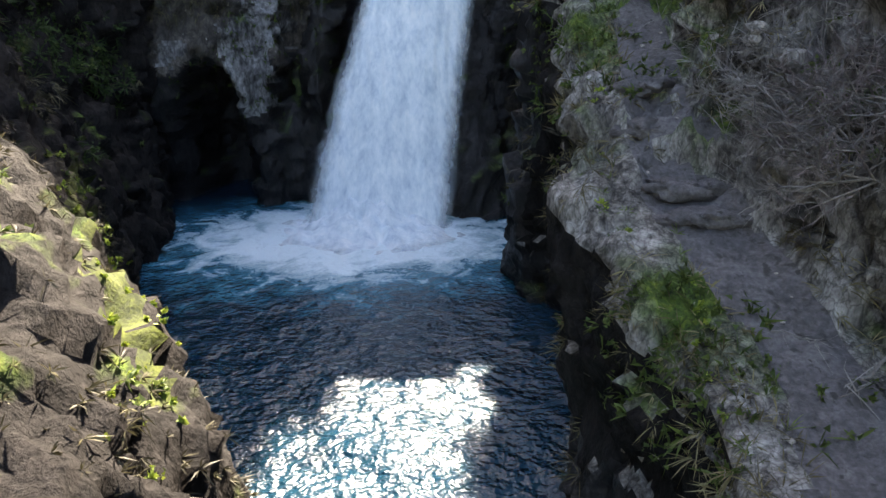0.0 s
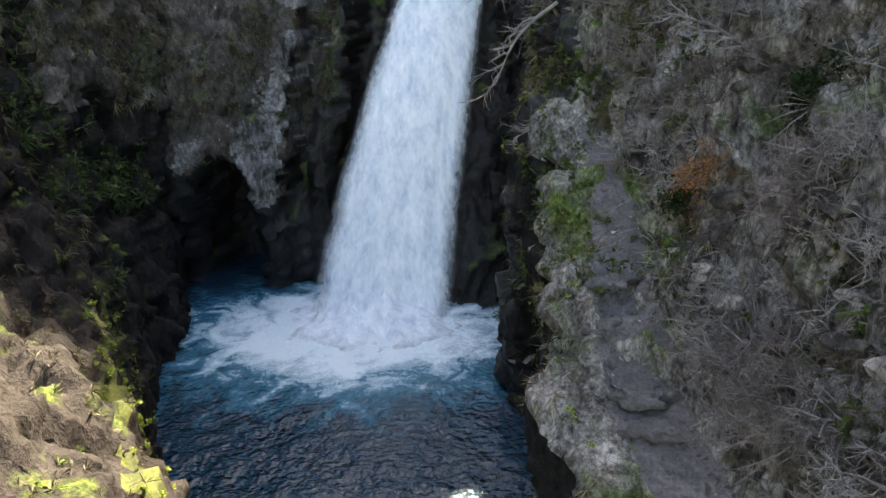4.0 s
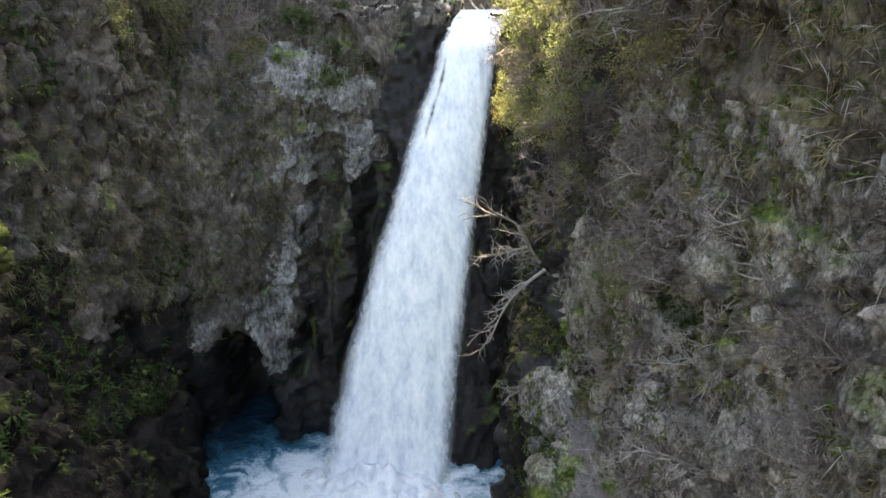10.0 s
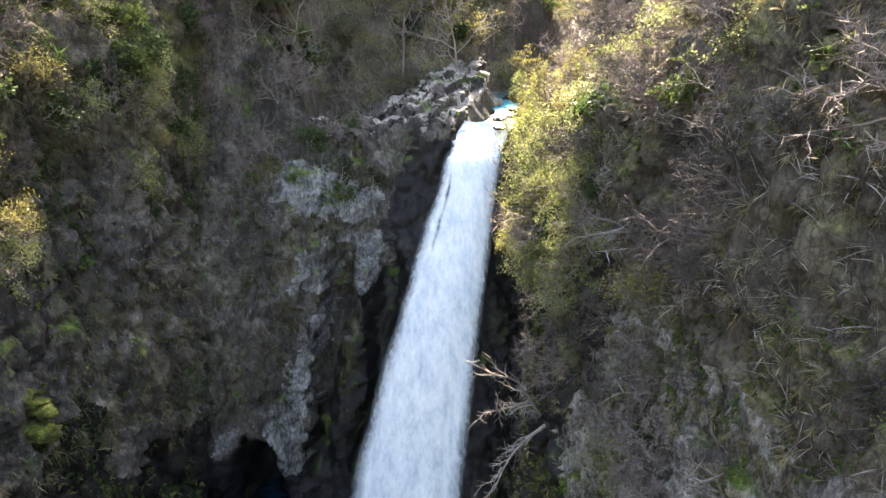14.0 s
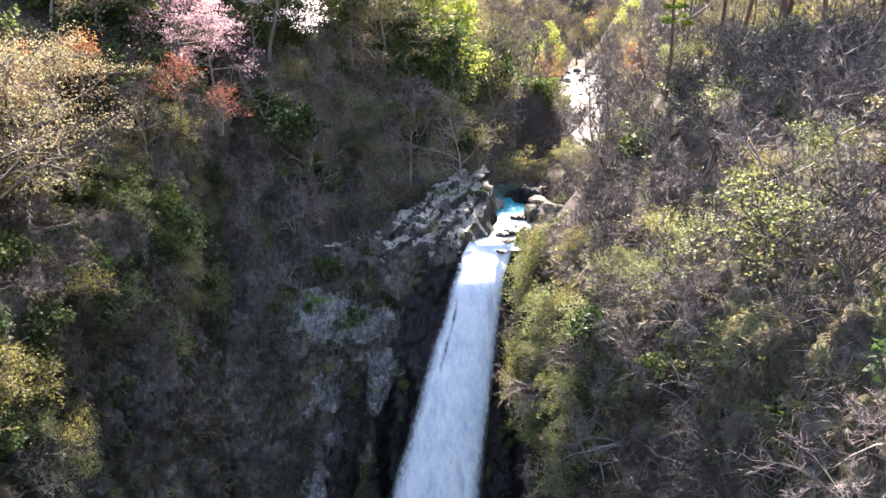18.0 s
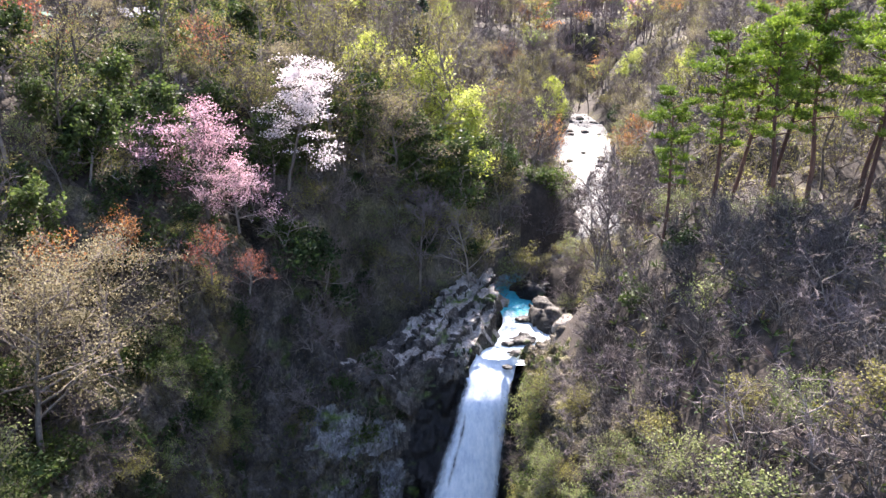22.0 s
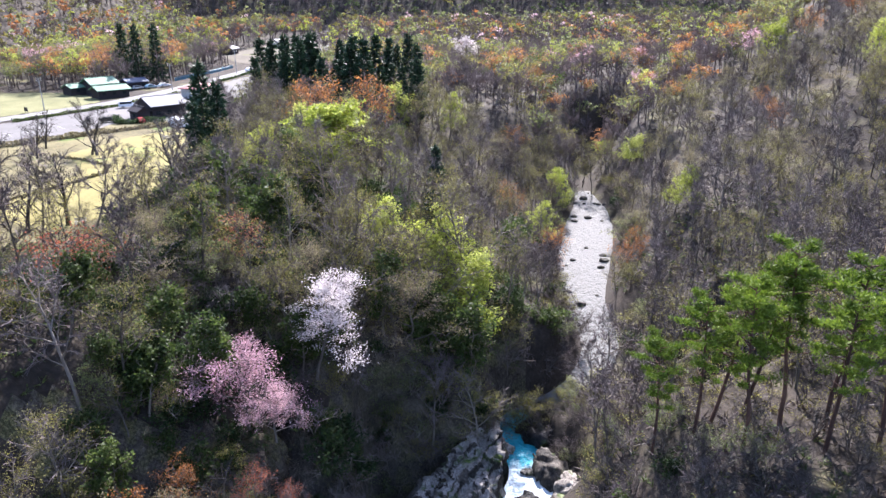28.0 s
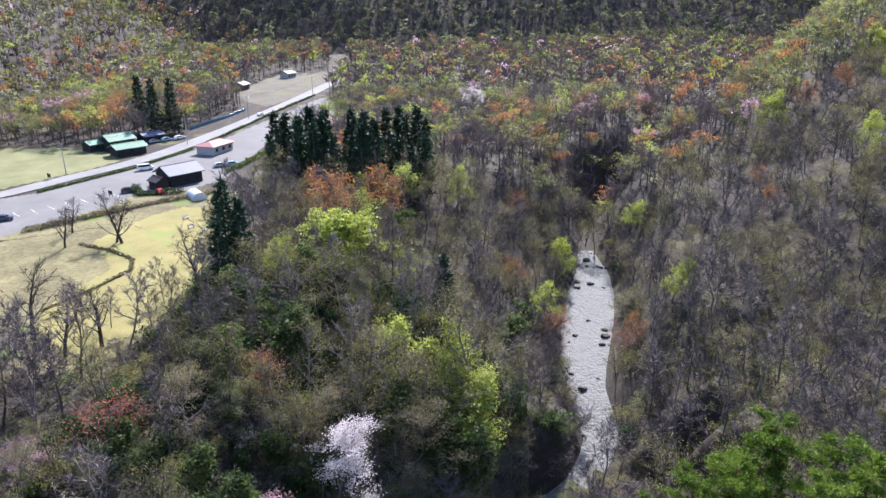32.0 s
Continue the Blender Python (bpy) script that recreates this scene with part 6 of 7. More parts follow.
spray([(5.4, 38.4, 25.4), (4.2, 38.0, 25.2), (2.6, 37.8, 24.9)], 0.1, 1.6, 9, "pale leafless bough reaching out beside the fall")
spray([(6.2, 37.2, 24.4), (4.8, 36.8, 23.4), (3.8, 36.4, 22.2), (3.0, 36, 20.4)], 0.11, 1.7, 13, "pale leafless bough hanging beside the fall")
spray([(5.8, 34.5, 18.6), (4.8, 34.0, 18.4), (4.0, 33.8, 18.0)], 0.07, 1.2, 9, "pale tuft of twigs at the edge of the wall")
spray([(13.5, 24.5, 27.5), (12.8, 23.9, 29.5), (12.1, 23.7, 31), (11.9, 23.6, 33)], 0.13, 2.6, 12, "pale leafless sapling growing out of the rock wall")
spray([(11.5, 21.5, 21.5), (10.2, 21.2, 22.6), (8.6, 20.9, 23.6), (7.6, 20.8, 23.9)], 0.08, 1.8, 11, "pale tangled bough hanging over the footpath")
spray([(13.2, 18.5, 18.5), (12.0, 18.0, 19.5), (10.8, 17.4, 20.3)], 0.09, 2.2, 12, "pale tangled bough hanging over the footpath")
spray([(12.6, 15, 13.5), (11.6, 15.2, 15.4), (10.4, 15.6, 16.6)], 0.08, 2.0, 12, "pale tangled bough hanging over the footpath")
spray([(14.2, 30, 36), (13.4, 29.5, 39), (12.6, 29, 42), (12.4, 28.6, 44)], 0.15, 3.0, 14, "pale crooked tree growing from the brow of the wall")
spray([(12.6, 34, 34), (11.2, 33.6, 36), (9.8, 33.2, 38), (8.6, 33, 39)], 0.13, 2.6, 14, "pale crooked tree leaning out over the gorge")
for at, up, size in (((10.6, 15, 14.5), (-1, -0.3, 0.25), 0.8), ((10.4, 18.5, 15.5), (-1, -0.3, 0.1), 0.75), ((11, 12, 13.5), (-0.9, 0.2, 0.3), 0.7), ((9.8, 22, 19), (-0.8, -0.4, 0.3), 0.6)):
    plant_on("paleshrub", at, up, size, "pale leafless bough hanging over the footpath")
plant_on("orange", (9.9, 21.6, 18.2), (-0.7, -0.2, 0.6), 0.3, "small shrub with a few withered orange leaves")


def dead_bough(pts, r0, label):
    pile, twigs = Pile(), []
    q = curve_through(np.linspace(0, 1, len(pts)), pts, np.linspace(0, 1, 14))
    q = q + 0.05 * gr.normal(size=q.shape)
    tube(pile, q, np.linspace(r0, r0 * 0.25, 14), 6)
    for i in range(3, 13):
        w = unit(unit(q[-1] - q[0]) + 0.9 * gr.normal(size=3))
        b = bend(gr, q[i], w, gr.uniform(0.5, 1.6), 4, 0.3, 0.02)
        twig = Pile()
        tube(twig, b, np.array([0.3, 0.22, 0.14, 0.05]) * r0, 4)
        twigs.append(twig.mesh("twig", PALEBARK, True))
    base = new("dead_bough", pile.mesh("dead_bough", PALEBARK, True))
    tagged(base, label, "branch")
    for me in twigs:
        part("twig", me, base)


dead_bough([(12.4, 20, 24.5), (11.8, 20.6, 27.2), (11.5, 21, 29.5), (10.6, 21.3, 31)], 0.16, "grey fallen trunk leaning on the cliff")
dead_bough([(12.2, 23.2, 33.5), (11.5, 23, 32.2), (10.2, 22.6, 31.8), (9, 22.4, 32.3)], 0.09, "grey dead bough sticking out of the cliff")
dead_bough([(12.5, 27, 38), (11.6, 27, 40.5), (11.2, 26.6, 43)], 0.1, "grey dead bough sticking out of the cliff")
dead_bough([(11.5, 30, 34.5), (11, 30, 38), (11.2, 29.8, 41)], 0.1, "pale slender trunk growing from the cliff")
dead_bough([(13, 30.5, 35), (12.7, 30.2, 39), (12.6, 30.3, 42.5)], 0.1, "pale slender trunk growing from the cliff")
dead_bough([(9.6, 17.5, 13.6), (9.3, 17.3, 15.2), (9.2, 17.5, 17.5)], 0.05, "thin bare sapling beside the path")
dead_bough([(10, 13.2, 10.6), (9, 12.6, 9.75), (8.3, 12.4, 9.55)], 0.06, "pale stick lying at the side of the path")
dead_bough([(7.6, 14.2, 9.9), (8.1, 14, 9.85), (8.4, 13.7, 9.8)], 0.025, "pale stick lying on the path")

# brush on the dark slopes behind the kettle and along the upper stream
for i in range(110):
    x, y = gr.uniform(-17, 4), gr.uniform(77.5, 88)
    if x > float(river_at(np.array(y))[0]) - 3.2:
        continue
    plant(choose([("darkshrub", 0.2), ("shrub", 0.38), ("greenshrub", 0.12), ("budshrub", 0.3)]), x, y, gr.uniform(0.5, 0.95), gr.uniform(0, 6.28), rng, tilt=12 * gr.normal())
for i in range(46):
    x, y = gr.uniform(9, 22), gr.uniform(78, 97)
    if x < float(river_at(np.array(y))[0]) + 4:
        continue
    plant(choose([("budshrub", 0.55), ("shrub", 0.3), ("darkshrub", 0.15)]), x, y, gr.uniform(0.45, 0.85), gr.uniform(0, 6.28), rng, tilt=10 * gr.normal())

# a mossy rock shoulder standing out of the shaded wall
for i, (dx, dy, dz, r) in enumerate(((-0.8, 0, -0.2, 0.6), (-1.5, 0.3, 0.2, 0.8), (-1.3, -0.4, -1.2, 0.7), (-1.9, 0.2, -2.2, 0.9))):
    at = (-22.0 + dx, 33.0 + dy, 28.3 + dz)
    boulder("mossy_rock", at, (r * 1.5, r, r * 0.65), BRIGHTMOSS, 900 + i, "rock shoulder covered in bright yellow-green moss", detail=4, rough=1.0)

# stones and rock steps on the path
pp, pd = wall_points("cliff_right", 260, lambda p, d: (d[:, 2] > 0.7) & (p[:, 2] < 19) & (p[:, 0] > edge_x(p[:, 1]) + 0.7) & (p[:, 0] < edge_x(p[:, 1]) + 3.6), gr)
for i, a in enumerate(pp):
    r = gr.uniform(0.03, 0.1) * (2.0 if i % 17 == 0 else 1)
    boulder("stone", a + (0, 0, r * 0.3), (r * 1.4, r * 1.1, r * 0.7), PALE if i % 3 else PATH, 300 + i, "loose grey stone lying on the path", detail=1)
for i, (x, y, z, w) in enumerate(((7.3, 18.0, 11.6, 1.7), (6.8, 19.3, 12.15, 1.6), (6.5, 21.5, 13.45, 1.4), (6.7, 23, 14.6, 1.3))):
    boulder("rock_step", (x, y, z - 0.15), (w * 0.62, 0.55, 0.3), PATH, 600 + i, "worn flat rock step in the footpath", detail=4, rough=0.8)

# loose rock on the brown slope above the path
rp, rd = wall_points("cliff_right", 260, lambda p, d: (p[:, 2] > 11) & (p[:, 2] < 32) & (p[:, 0] > edge_x(p[:, 1]) + 3.4) & (d[:, 2] > 0.1) & (p[:, 1] < 40), gr)
for i, a in enumerate(rp):
    r = gr.uniform(0.1, 0.42)
    boulder("rock", a + 0.1 * rd[i], (r * 1.5, r, r * 0.8), PALE if i % 4 == 0 else ROCK, 700 + i, "angular tan rock lodged in the brown slope", detail=2, rough=0.6)

# ---- lawn, car park, road and what stands there ----
LAWN_M = surface("dry_lawn", [(0.3, (0.12, 0.104, 0.035)), (0.5, (0.195, 0.17, 0.06)), (0.7, (0.26, 0.225, 0.09))], 0.12, 0.95, 0.3, 20, spots=((0.16, 0.19, 0.05), 0.08, 0.6))
ASPHALT = surface("worn_asphalt", [(0.3, (0.09, 0.086, 0.084)), (0.5, (0.128, 0.122, 0.12)), (0.7, (0.17, 0.163, 0.16))], 0.08, 0.9, 0.2, 30)
ROAD_M = surface("road_asphalt", [(0.3, (0.13, 0.127, 0.125)), (0.5, (0.18, 0.175, 0.17)), (0.7, (0.23, 0.225, 0.22))], 0.1, 0.9, 0.2, 30)
FIELD_M = surface("meadow", [(0.3, (0.08, 0.085, 0.035)), (0.5, (0.14, 0.14, 0.06)), (0.7, (0.21, 0.2, 0.1))], 0.1, 0.95, 0.3, 20)


def plain(name, colour, rough=0.6, metal=0.0, coat=0.0):
    a = tuple(c * 0.8 for c in colour)
    m = surface(name, [(0.3, a), (0.55, colour), (0.8, tuple(min(1, c * 1.12) for c in colour))], 0.7, rough, 0.05, 8, specular=0.25)
    m.node_tree.nodes["Principled BSDF"].inputs["Metallic"].default_value = metal
    m.node_tree.nodes["Principled BSDF"].inputs["Coat Weight"].default_value = coat
    return m


GLASS = plain("dark_glass", (0.02, 0.025, 0.03), 0.08)
TYRE = plain("tyre_rubber", (0.015, 0.015, 0.016), 0.85)
RIM = plain("wheel_rim", (0.45, 0.45, 0.46), 0.35, 0.8)
WHITE = plain("white_paint", (0.78, 0.79, 0.8), 0.3, coat=0.5)
DARKWOOD = plain("dark_timber", (0.035, 0.03, 0.035), 0.8)
PLASTER = plain("grey_plaster", (0.4, 0.39, 0.38), 0.85)
GREYROOF = plain("pale_metal_roof", (0.2, 0.2, 0.215), 0.7)
REDROOF = plain("faded_red_roof", (0.36, 0.17, 0.16), 0.7)
GREENROOF = plain("green_metal_roof", (0.12, 0.22, 0.15), 0.65)
BLUE = plain("blue_sheet", (0.06, 0.17, 0.26), 0.6)
FILM = plain("greenhouse_film", (0.6, 0.61, 0.62), 0.35)
CONCRETE = plain("concrete", (0.36, 0.35, 0.34), 0.85)


def sheet(name, label, category, poly, step, material, lift):
    xs, ys = np.arange(min(p[0] for p in poly), max(p[0] for p in poly) + step, step), np.arange(min(p[1] for p in poly), max(p[1] for p in poly) + step, step)
    SX, SY = np.meshgrid(xs, ys, indexing="ij")
    SZ = land(SX, SY) + lift
    f = grid_faces(len(xs), len(ys))
    mid = np.stack([SX, SY], -1).reshape(-1, 2)[f].mean(1)
    f = f[[in_poly(a, b, poly) for a, b in mid]]
    tagged(new(name, mesh_from(name, np.stack([SX, SY, SZ], -1).reshape(-1, 3), f, material)), label, category, kind="structure")


sheet("lawn", "pale dry lawn of the park in early spring", "lawn", LAWN, 0.7, LAWN_M, 0.12)
sheet("meadow", "rough pale meadow across the road", "meadow", [(-122, 206), (-117, 220), (-122, 228), (-138, 240), (-170, 237), (-215, 222), (-260, 195), (-260, 165), (-150, 163), (-136, 178)], 1.5, FIELD_M, 0.1)
CARPARK = [(-160, 128), (-106, 139), (-101, 153), (-93, 166), (-92, 181), (-80, 183), (-74, 200), (-75, 246), (-66, 262), (-60, 313), (-65, 350), (-78, 362), (-88, 300), (-95, 252), (-104, 222), (-119, 182), (-150, 150)]
sheet("car_park", "wide worn grey asphalt car park", "car park", CARPARK, 1.1, ASPHALT, 0.1)
BANK_M = surface("winter_grass", [(0.3, (0.055, 0.047, 0.024)), (0.45, (0.11, 0.094, 0.045)), (0.58, (0.17, 0.148, 0.07)), (0.72, (0.24, 0.21, 0.11))], 0.1, 0.95, 0.4, 16, spots=((0.1, 0.13, 0.03), 0.09, 0.62))
SOIL = surface("bare_field_soil", [(0.3, (0.055, 0.047, 0.034)), (0.5, (0.092, 0.08, 0.06)), (0.7, (0.135, 0.12, 0.095))], 0.06, 0.95, 0.3, 12, spots=((0.1, 0.1, 0.04), 0.1, 0.56))
sheet("field", "bare pale brown field beside the valley road", "field", [(-88, 385), (-84, 440), (-96, 478), (-126, 466), (-130, 380), (-112, 345), (-98, 330)], 2.0, SOIL, 0.12)
sheet("verge", "rough grass verge between lawn and car park", "verge", [(-160, 122), (-107, 138), (-84, 152), (-64, 186), (-80, 184), (-92, 181), (-94, 167), (-102, 153), (-107, 139.5), (-160, 128.5)], 1.0, BANK_M, 0.14)
sheet("park_grass", "brown winter grass round the park lawn", "grass", [(-150, 100), (-110, 84), (-72, 80), (-56, 84), (-48, 112), (-62, 170), (-66, 184), (-86, 152), (-108, 137), (-150, 126)], 1.0, BANK_M, 0.06)
roady = np.array([150, 175, 197, 222, 263, 312, 400, 441, 520, 640], float)
roadx = np.array([-150, -131, -121.5, -110.5, -101, -94, -85, -82.5, -90, -118], float)
yy = np.arange(150, 452, 2.0)
xx = curve_through(roady, roadx, yy)
LINE = plain("worn_line_paint", (0.27, 0.27, 0.26), 0.8)
ac = np.linspace(-3.4, 3.4, 7)
GX, GY = xx[:, None] + ac[None] * 1.08, np.repeat(yy[:, None], 7, 1)
tagged(new("road", mesh_from("road", np.stack([GX, GY, land(GX, GY) + 0.2], -1).reshape(-1, 3), grid_faces(len(yy), 7), ROAD_M)), "pale asphalt country road running up the valley", "road", kind="structure")
for name, side, mat_, label in (("road_line", -3.2, WHITE, "white edge line on the road"), ("road_line", 3.2, WHITE, "white edge line on the road")):
    LX = (xx + side)[:, None] + np.array([-0.07, 0.07])[None]
    LY = np.repeat(yy[:, None], 2, 1)
    tagged(new(name, mesh_from(name, np.stack([LX, LY, land(LX, LY) + 0.215], -1).reshape(-1, 3), grid_faces(len(yy), 2), LINE)), label, "road line", kind="structure")
# parking bays
for i in range(7):
    a = np.array([-112 + 2.6 * i, 158 + 3.2 * i])
    LX, LY = np.array([[a[0], a[0] + 0.16], [a[0] - 3.6, a[0] - 3.44]]), np.array([[a[1], a[1]], [a[1] + 3.0, a[1] + 3.0]])
    tagged(new("bay_line", mesh_from("bay_line", np.stack([LX, LY, land(LX, LY) + 0.13], -1).reshape(-1, 3), grid_faces(2, 2), WHITE)), "white painted parking bay line", "marking", kind="structure")


def block(bm, lo, hi, bevel=0.0):
    r = bmesh.ops.create_cube(bm, size=1)
    for v in r["verts"]:
        v.co = Vector([lo[i] + (v.co[i] + 0.5) * (hi[i] - lo[i]) for i in range(3)])
    if bevel:
        bmesh.ops.bevel(bm, geom=list({e for v in r["verts"] for e in v.link_edges}), offset=bevel, segments=1, affect="EDGES", profile=0.5)


def solid(name, material, *boxes, bevel=0.03):
    bm = bmesh.new()
    for lo, hi in boxes:
        block(bm, lo, hi, bevel)
    me = bpy.data.meshes.new(name)
    bm.to_mesh(me)
    bm.free()
    me.materials.append(material)
    return me


def prism(name, outline, x0, x1, material, inset=0.0):
    """A side outline (y, z) drawn across from x0 to x1, narrowed at the top by inset."""
    zs = [p[1] for p in outline]
    lo, hi = min(zs), max(zs)
    n = len(outline)
    v = []
    for x, s in ((x0, 1), (x1, -1)):
        v += [(x + s * inset * max(0.0, (z - lo) / (hi - lo) - 0.45) * 1.8, y, z) for y, z in outline]
    bm = bmesh.new()
    vs = [bm.verts.new(p) for p in v]
    bm.faces.new(vs[:n][::-1])
    bm.faces.new(vs[n:])
    for i in range(n):
        j = (i + 1) % n
        bm.faces.new((vs[i], vs[j], vs[n + j], vs[n + i]))
    bmesh.ops.recalc_face_normals(bm, faces=bm.faces[:])
    bmesh.ops.bevel(bm, geom=bm.edges[:], offset=0.05, segments=1, affect="EDGES", profile=0.5)
    me = bpy.data.meshes.new(name)
    bm.to_mesh(me)
    bm.free()
    me.materials.append(material)
    return me


def vehicle(name, label, at, turn, paint, van=False):
    base = new(name)
    x, y = at
    base.matrix_basis = pose(x, y, float(land(np.array([x]), np.array([y]))[0]) + 0.13, 0, 0, turn)
    tagged(base, label, "van" if van else "car")
    if van:
        side = [(-2.4, 0.35), (2.35, 0.35), (2.4, 0.95), (1.75, 1.25), (1.1, 1.95), (-2.3, 2.0), (-2.42, 1.2)]
        glass = [(-2.2, 1.2), (1.55, 1.2), (1.05, 1.8), (-2.15, 1.82)]
    else:
        side = [(-2.1, 0.3), (2.1, 0.3), (2.15, 0.75), (1.1, 0.95), (0.4, 1.42), (-1.2, 1.45), (-1.95, 0.98), (-2.15, 0.8)]
        glass = [(-1.75, 0.95), (0.95, 0.95), (0.38, 1.34), (-1.15, 1.36)]
    part("body", prism("body", side, -0.84, 0.84, paint, 0.14), base)
    part("side_window", prism("side_window", glass, -0.845, -0.7, GLASS, 0.02), base, "dark side window")
    part("side_window", prism("side_window", glass, 0.7, 0.845, GLASS, 0.02), base, "dark side window")
    wf = side[3:5]
    (y1, z1), (y2, z2) = wf
    part("windscreen", mesh_from("windscreen", [(-0.62, y1 + 0.03, z1 + 0.08), (0.62, y1 + 0.03, z1 + 0.08), (0.55, y2 + 0.06, z2 - 0.06), (-0.55, y2 + 0.06, z2 - 0.06)], [(0, 1, 2, 3)], GLASS), base, "dark windscreen")
    for sx in (-1, 1):
        for sy in (-1.35, 1.35):
            bm = bmesh.new()
            bmesh.ops.create_cone(bm, cap_ends=True, segments=14, radius1=0.32, radius2=0.32, depth=0.22, matrix=pose(sx * 0.76, sy, 0.32, 0, 90, 0))
            me = bpy.data.meshes.new("wheel")
            bm.to_mesh(me)
            bm.free()
            me.materials.append(TYRE)
            wheel = part("wheel", me, base)
            bm = bmesh.new()
            bmesh.ops.create_cone(bm, cap_ends=True, segments=10, radius1=0.19, radius2=0.17, depth=0.03, matrix=pose(sx * 0.88, sy, 0.32, 0, 90, 0))
            me = bpy.data.meshes.new("rim")
            bm.to_mesh(me)
            bm.free()
            me.materials.append(RIM)
            part("rim", me, wheel)
    for sx in (-0.6, 0.6):
        part("headlight", solid("headlight", WHITE, ((sx - 0.14, 2.12, 0.62), (sx + 0.14, 2.2 if not van else 2.42, 0.76)), bevel=0.02), base)
    return base


DARKBLUE, BLACK, REDP, SILVER, SKYBLUE = plain("dark_blue_paint", (0.03, 0.05, 0.1), 0.3, coat=0.6), plain("black_paint", (0.02, 0.02, 0.022), 0.3, coat=0.6), plain("red_paint", (0.35, 0.03, 0.03), 0.3, coat=0.6), plain("silver_paint", (0.5, 0.52, 0.54), 0.3, coat=0.6), plain("light_blue_paint", (0.3, 0.45, 0.55), 0.3, coat=0.6)
vehicle("van", "white van parked beside the hedge", (-103, 208.5), -55, WHITE, True)
for at, turn, paint, label in (((-95.5, 181.5), -60, BLACK, "dark car parked in the car park"), ((-86.5, 180.5), 40, REDP, "small red car parked by the house"), ((-77.6, 215.5), -50, SKYBLUE, "light blue car parked by the hedge"), ((-81, 213.5), -50, SILVER, "silver car parked by the hedge"),
                               ((-94.5, 307), -8, WHITE, "white car driving on the valley road"), ((-113.5, 154.5), -65, DARKBLUE, "dark blue car in the car park"), ((-118, 249), -35, SILVER, "silver car parked beside dark houses"), ((-114.5, 252.5), -35, SKYBLUE, "light blue car parked beside dark houses"), ((-111, 256), -35, WHITE, "white car parked beside dark houses"), ((-121, 246), -35, DARKBLUE, "dark blue car parked beside dark houses")):
    vehicle("car", label, at, turn, paint)


def house(name, label, at, turn, wide, deep, high, roof_rise, wall_m, roof_m, hip=False, eave=0.7, windows=3):
    base = new(name)
    x, y = at
    base.matrix_basis = pose(x, y, float(land(np.array([x]), np.array([y]))[0]) + 0.05, 0, 0, turn)
    tagged(base, label, "house")
    w, d = wide / 2, deep / 2
    part("wall", solid("wall", wall_m, ((-w, -d, -0.3), (w, d, high)), bevel=0.04), base)
    bm = bmesh.new()
    e, r = eave, (w * 0.55 if hip else w + eave)
    v = [bm.verts.new(p) for p in ((-w - e, -d - e, high), (w + e, -d - e, high), (w + e, d + e, high), (-w - e, d + e, high), (-r, 0, high + roof_rise), (r, 0, high + roof_rise))]
    t = [bm.verts.new(p.co + Vector((0, 0, -0.22))) for p in v]
    for q in ((0, 1, 5, 4), (2, 3, 4, 5)):
        bm.faces.new([v[i] for i in q])
        bm.faces.new([t[i] for i in q][::-1])
    for q in ((1, 2, 5), (3, 0, 4)):
        if hip:
            bm.faces.new([v[i] for i in q])
            bm.faces.new([t[i] for i in q][::-1])
    edges = [(0, 1), (1, 2), (2, 3), (3, 0)] if hip else [(0, 1), (1, 5), (5, 2), (2, 3), (3, 4), (4, 0)]
    for a, b in edges:
        bm.faces.new((v[a], t[a], t[b], v[b]))
    bmesh.ops.recalc_face_normals(bm, faces=bm.faces[:])
    me = bpy.data.meshes.new("roof")
    bm.to_mesh(me)
    bm.free()
    me.materials.append(roof_m)
    roof = part("roof", me, base)
    part("ridge_cap", solid("ridge_cap", roof_m, ((-r, -0.14, high + roof_rise - 0.05), (r, 0.14, high + roof_rise + 0.1))), roof)
    if not hip:
        for sx in (-w, w):
            part("gable", mesh_from("gable", [(sx * 0.99, -d, high - 0.1), (sx * 0.99, d, high - 0.1), (sx * 0.99, 0, high + roof_rise - 0.25)], [(0, 1, 2)], wall_m), base)
    for sy in (-1, 1):
        for i in range(windows):
            cx_ = -w + wide * (i + 0.5) / windows
            win = part("window", solid("window", DARKWOOD, ((cx_ - 0.7, sy * d - 0.05, 0.9), (cx_ + 0.7, sy * d + 0.05, 2.1)), bevel=0.02), base)
            part("pane", solid("pane", GLASS, ((cx_ - 0.6, sy * d - 0.07, 1.0), (cx_ + 0.6, sy * d + 0.07, 2.0)), bevel=0.01), win)
    part("door", solid("door", DARKWOOD, ((w - 0.04, -0.5, 0), (w + 0.06, 0.5, 2.0)), bevel=0.02), base)
    return base


house("rest_house", "low grey building with a faded red hipped roof", (-90, 235), 73, 11, 7, 2.9, 1.3, PLASTER, REDROOF, True)
house("shop_house", "dark timber shop with a pale metal gable roof", (-86, 193.5), 52, 10, 8, 3.4, 2.3, DARKWOOD, GREYROOF)
house("porch_house", "dark timber porch with a small gable roof", (-88.6, 185.2), 142, 4.6, 3.4, 2.6, 1.2, DARKWOOD, DARKWOOD, False, 0.4, 1)
house("farm_house", "dark farmhouse with a pale green metal roof", (-127, 240), 55, 9, 7, 3.4, 2.0, DARKWOOD, GREENROOF)
house("farm_house", "long dark shed with a green metal roof", (-119, 231), 50, 10, 6, 2.6, 1.4, DARKWOOD, GREENROOF)
house("farm_house", "small dark outhouse with a green metal roof", (-134, 236), 60, 5, 5, 2.5, 1.2, DARKWOOD, GREENROOF, False, 0.5, 1)
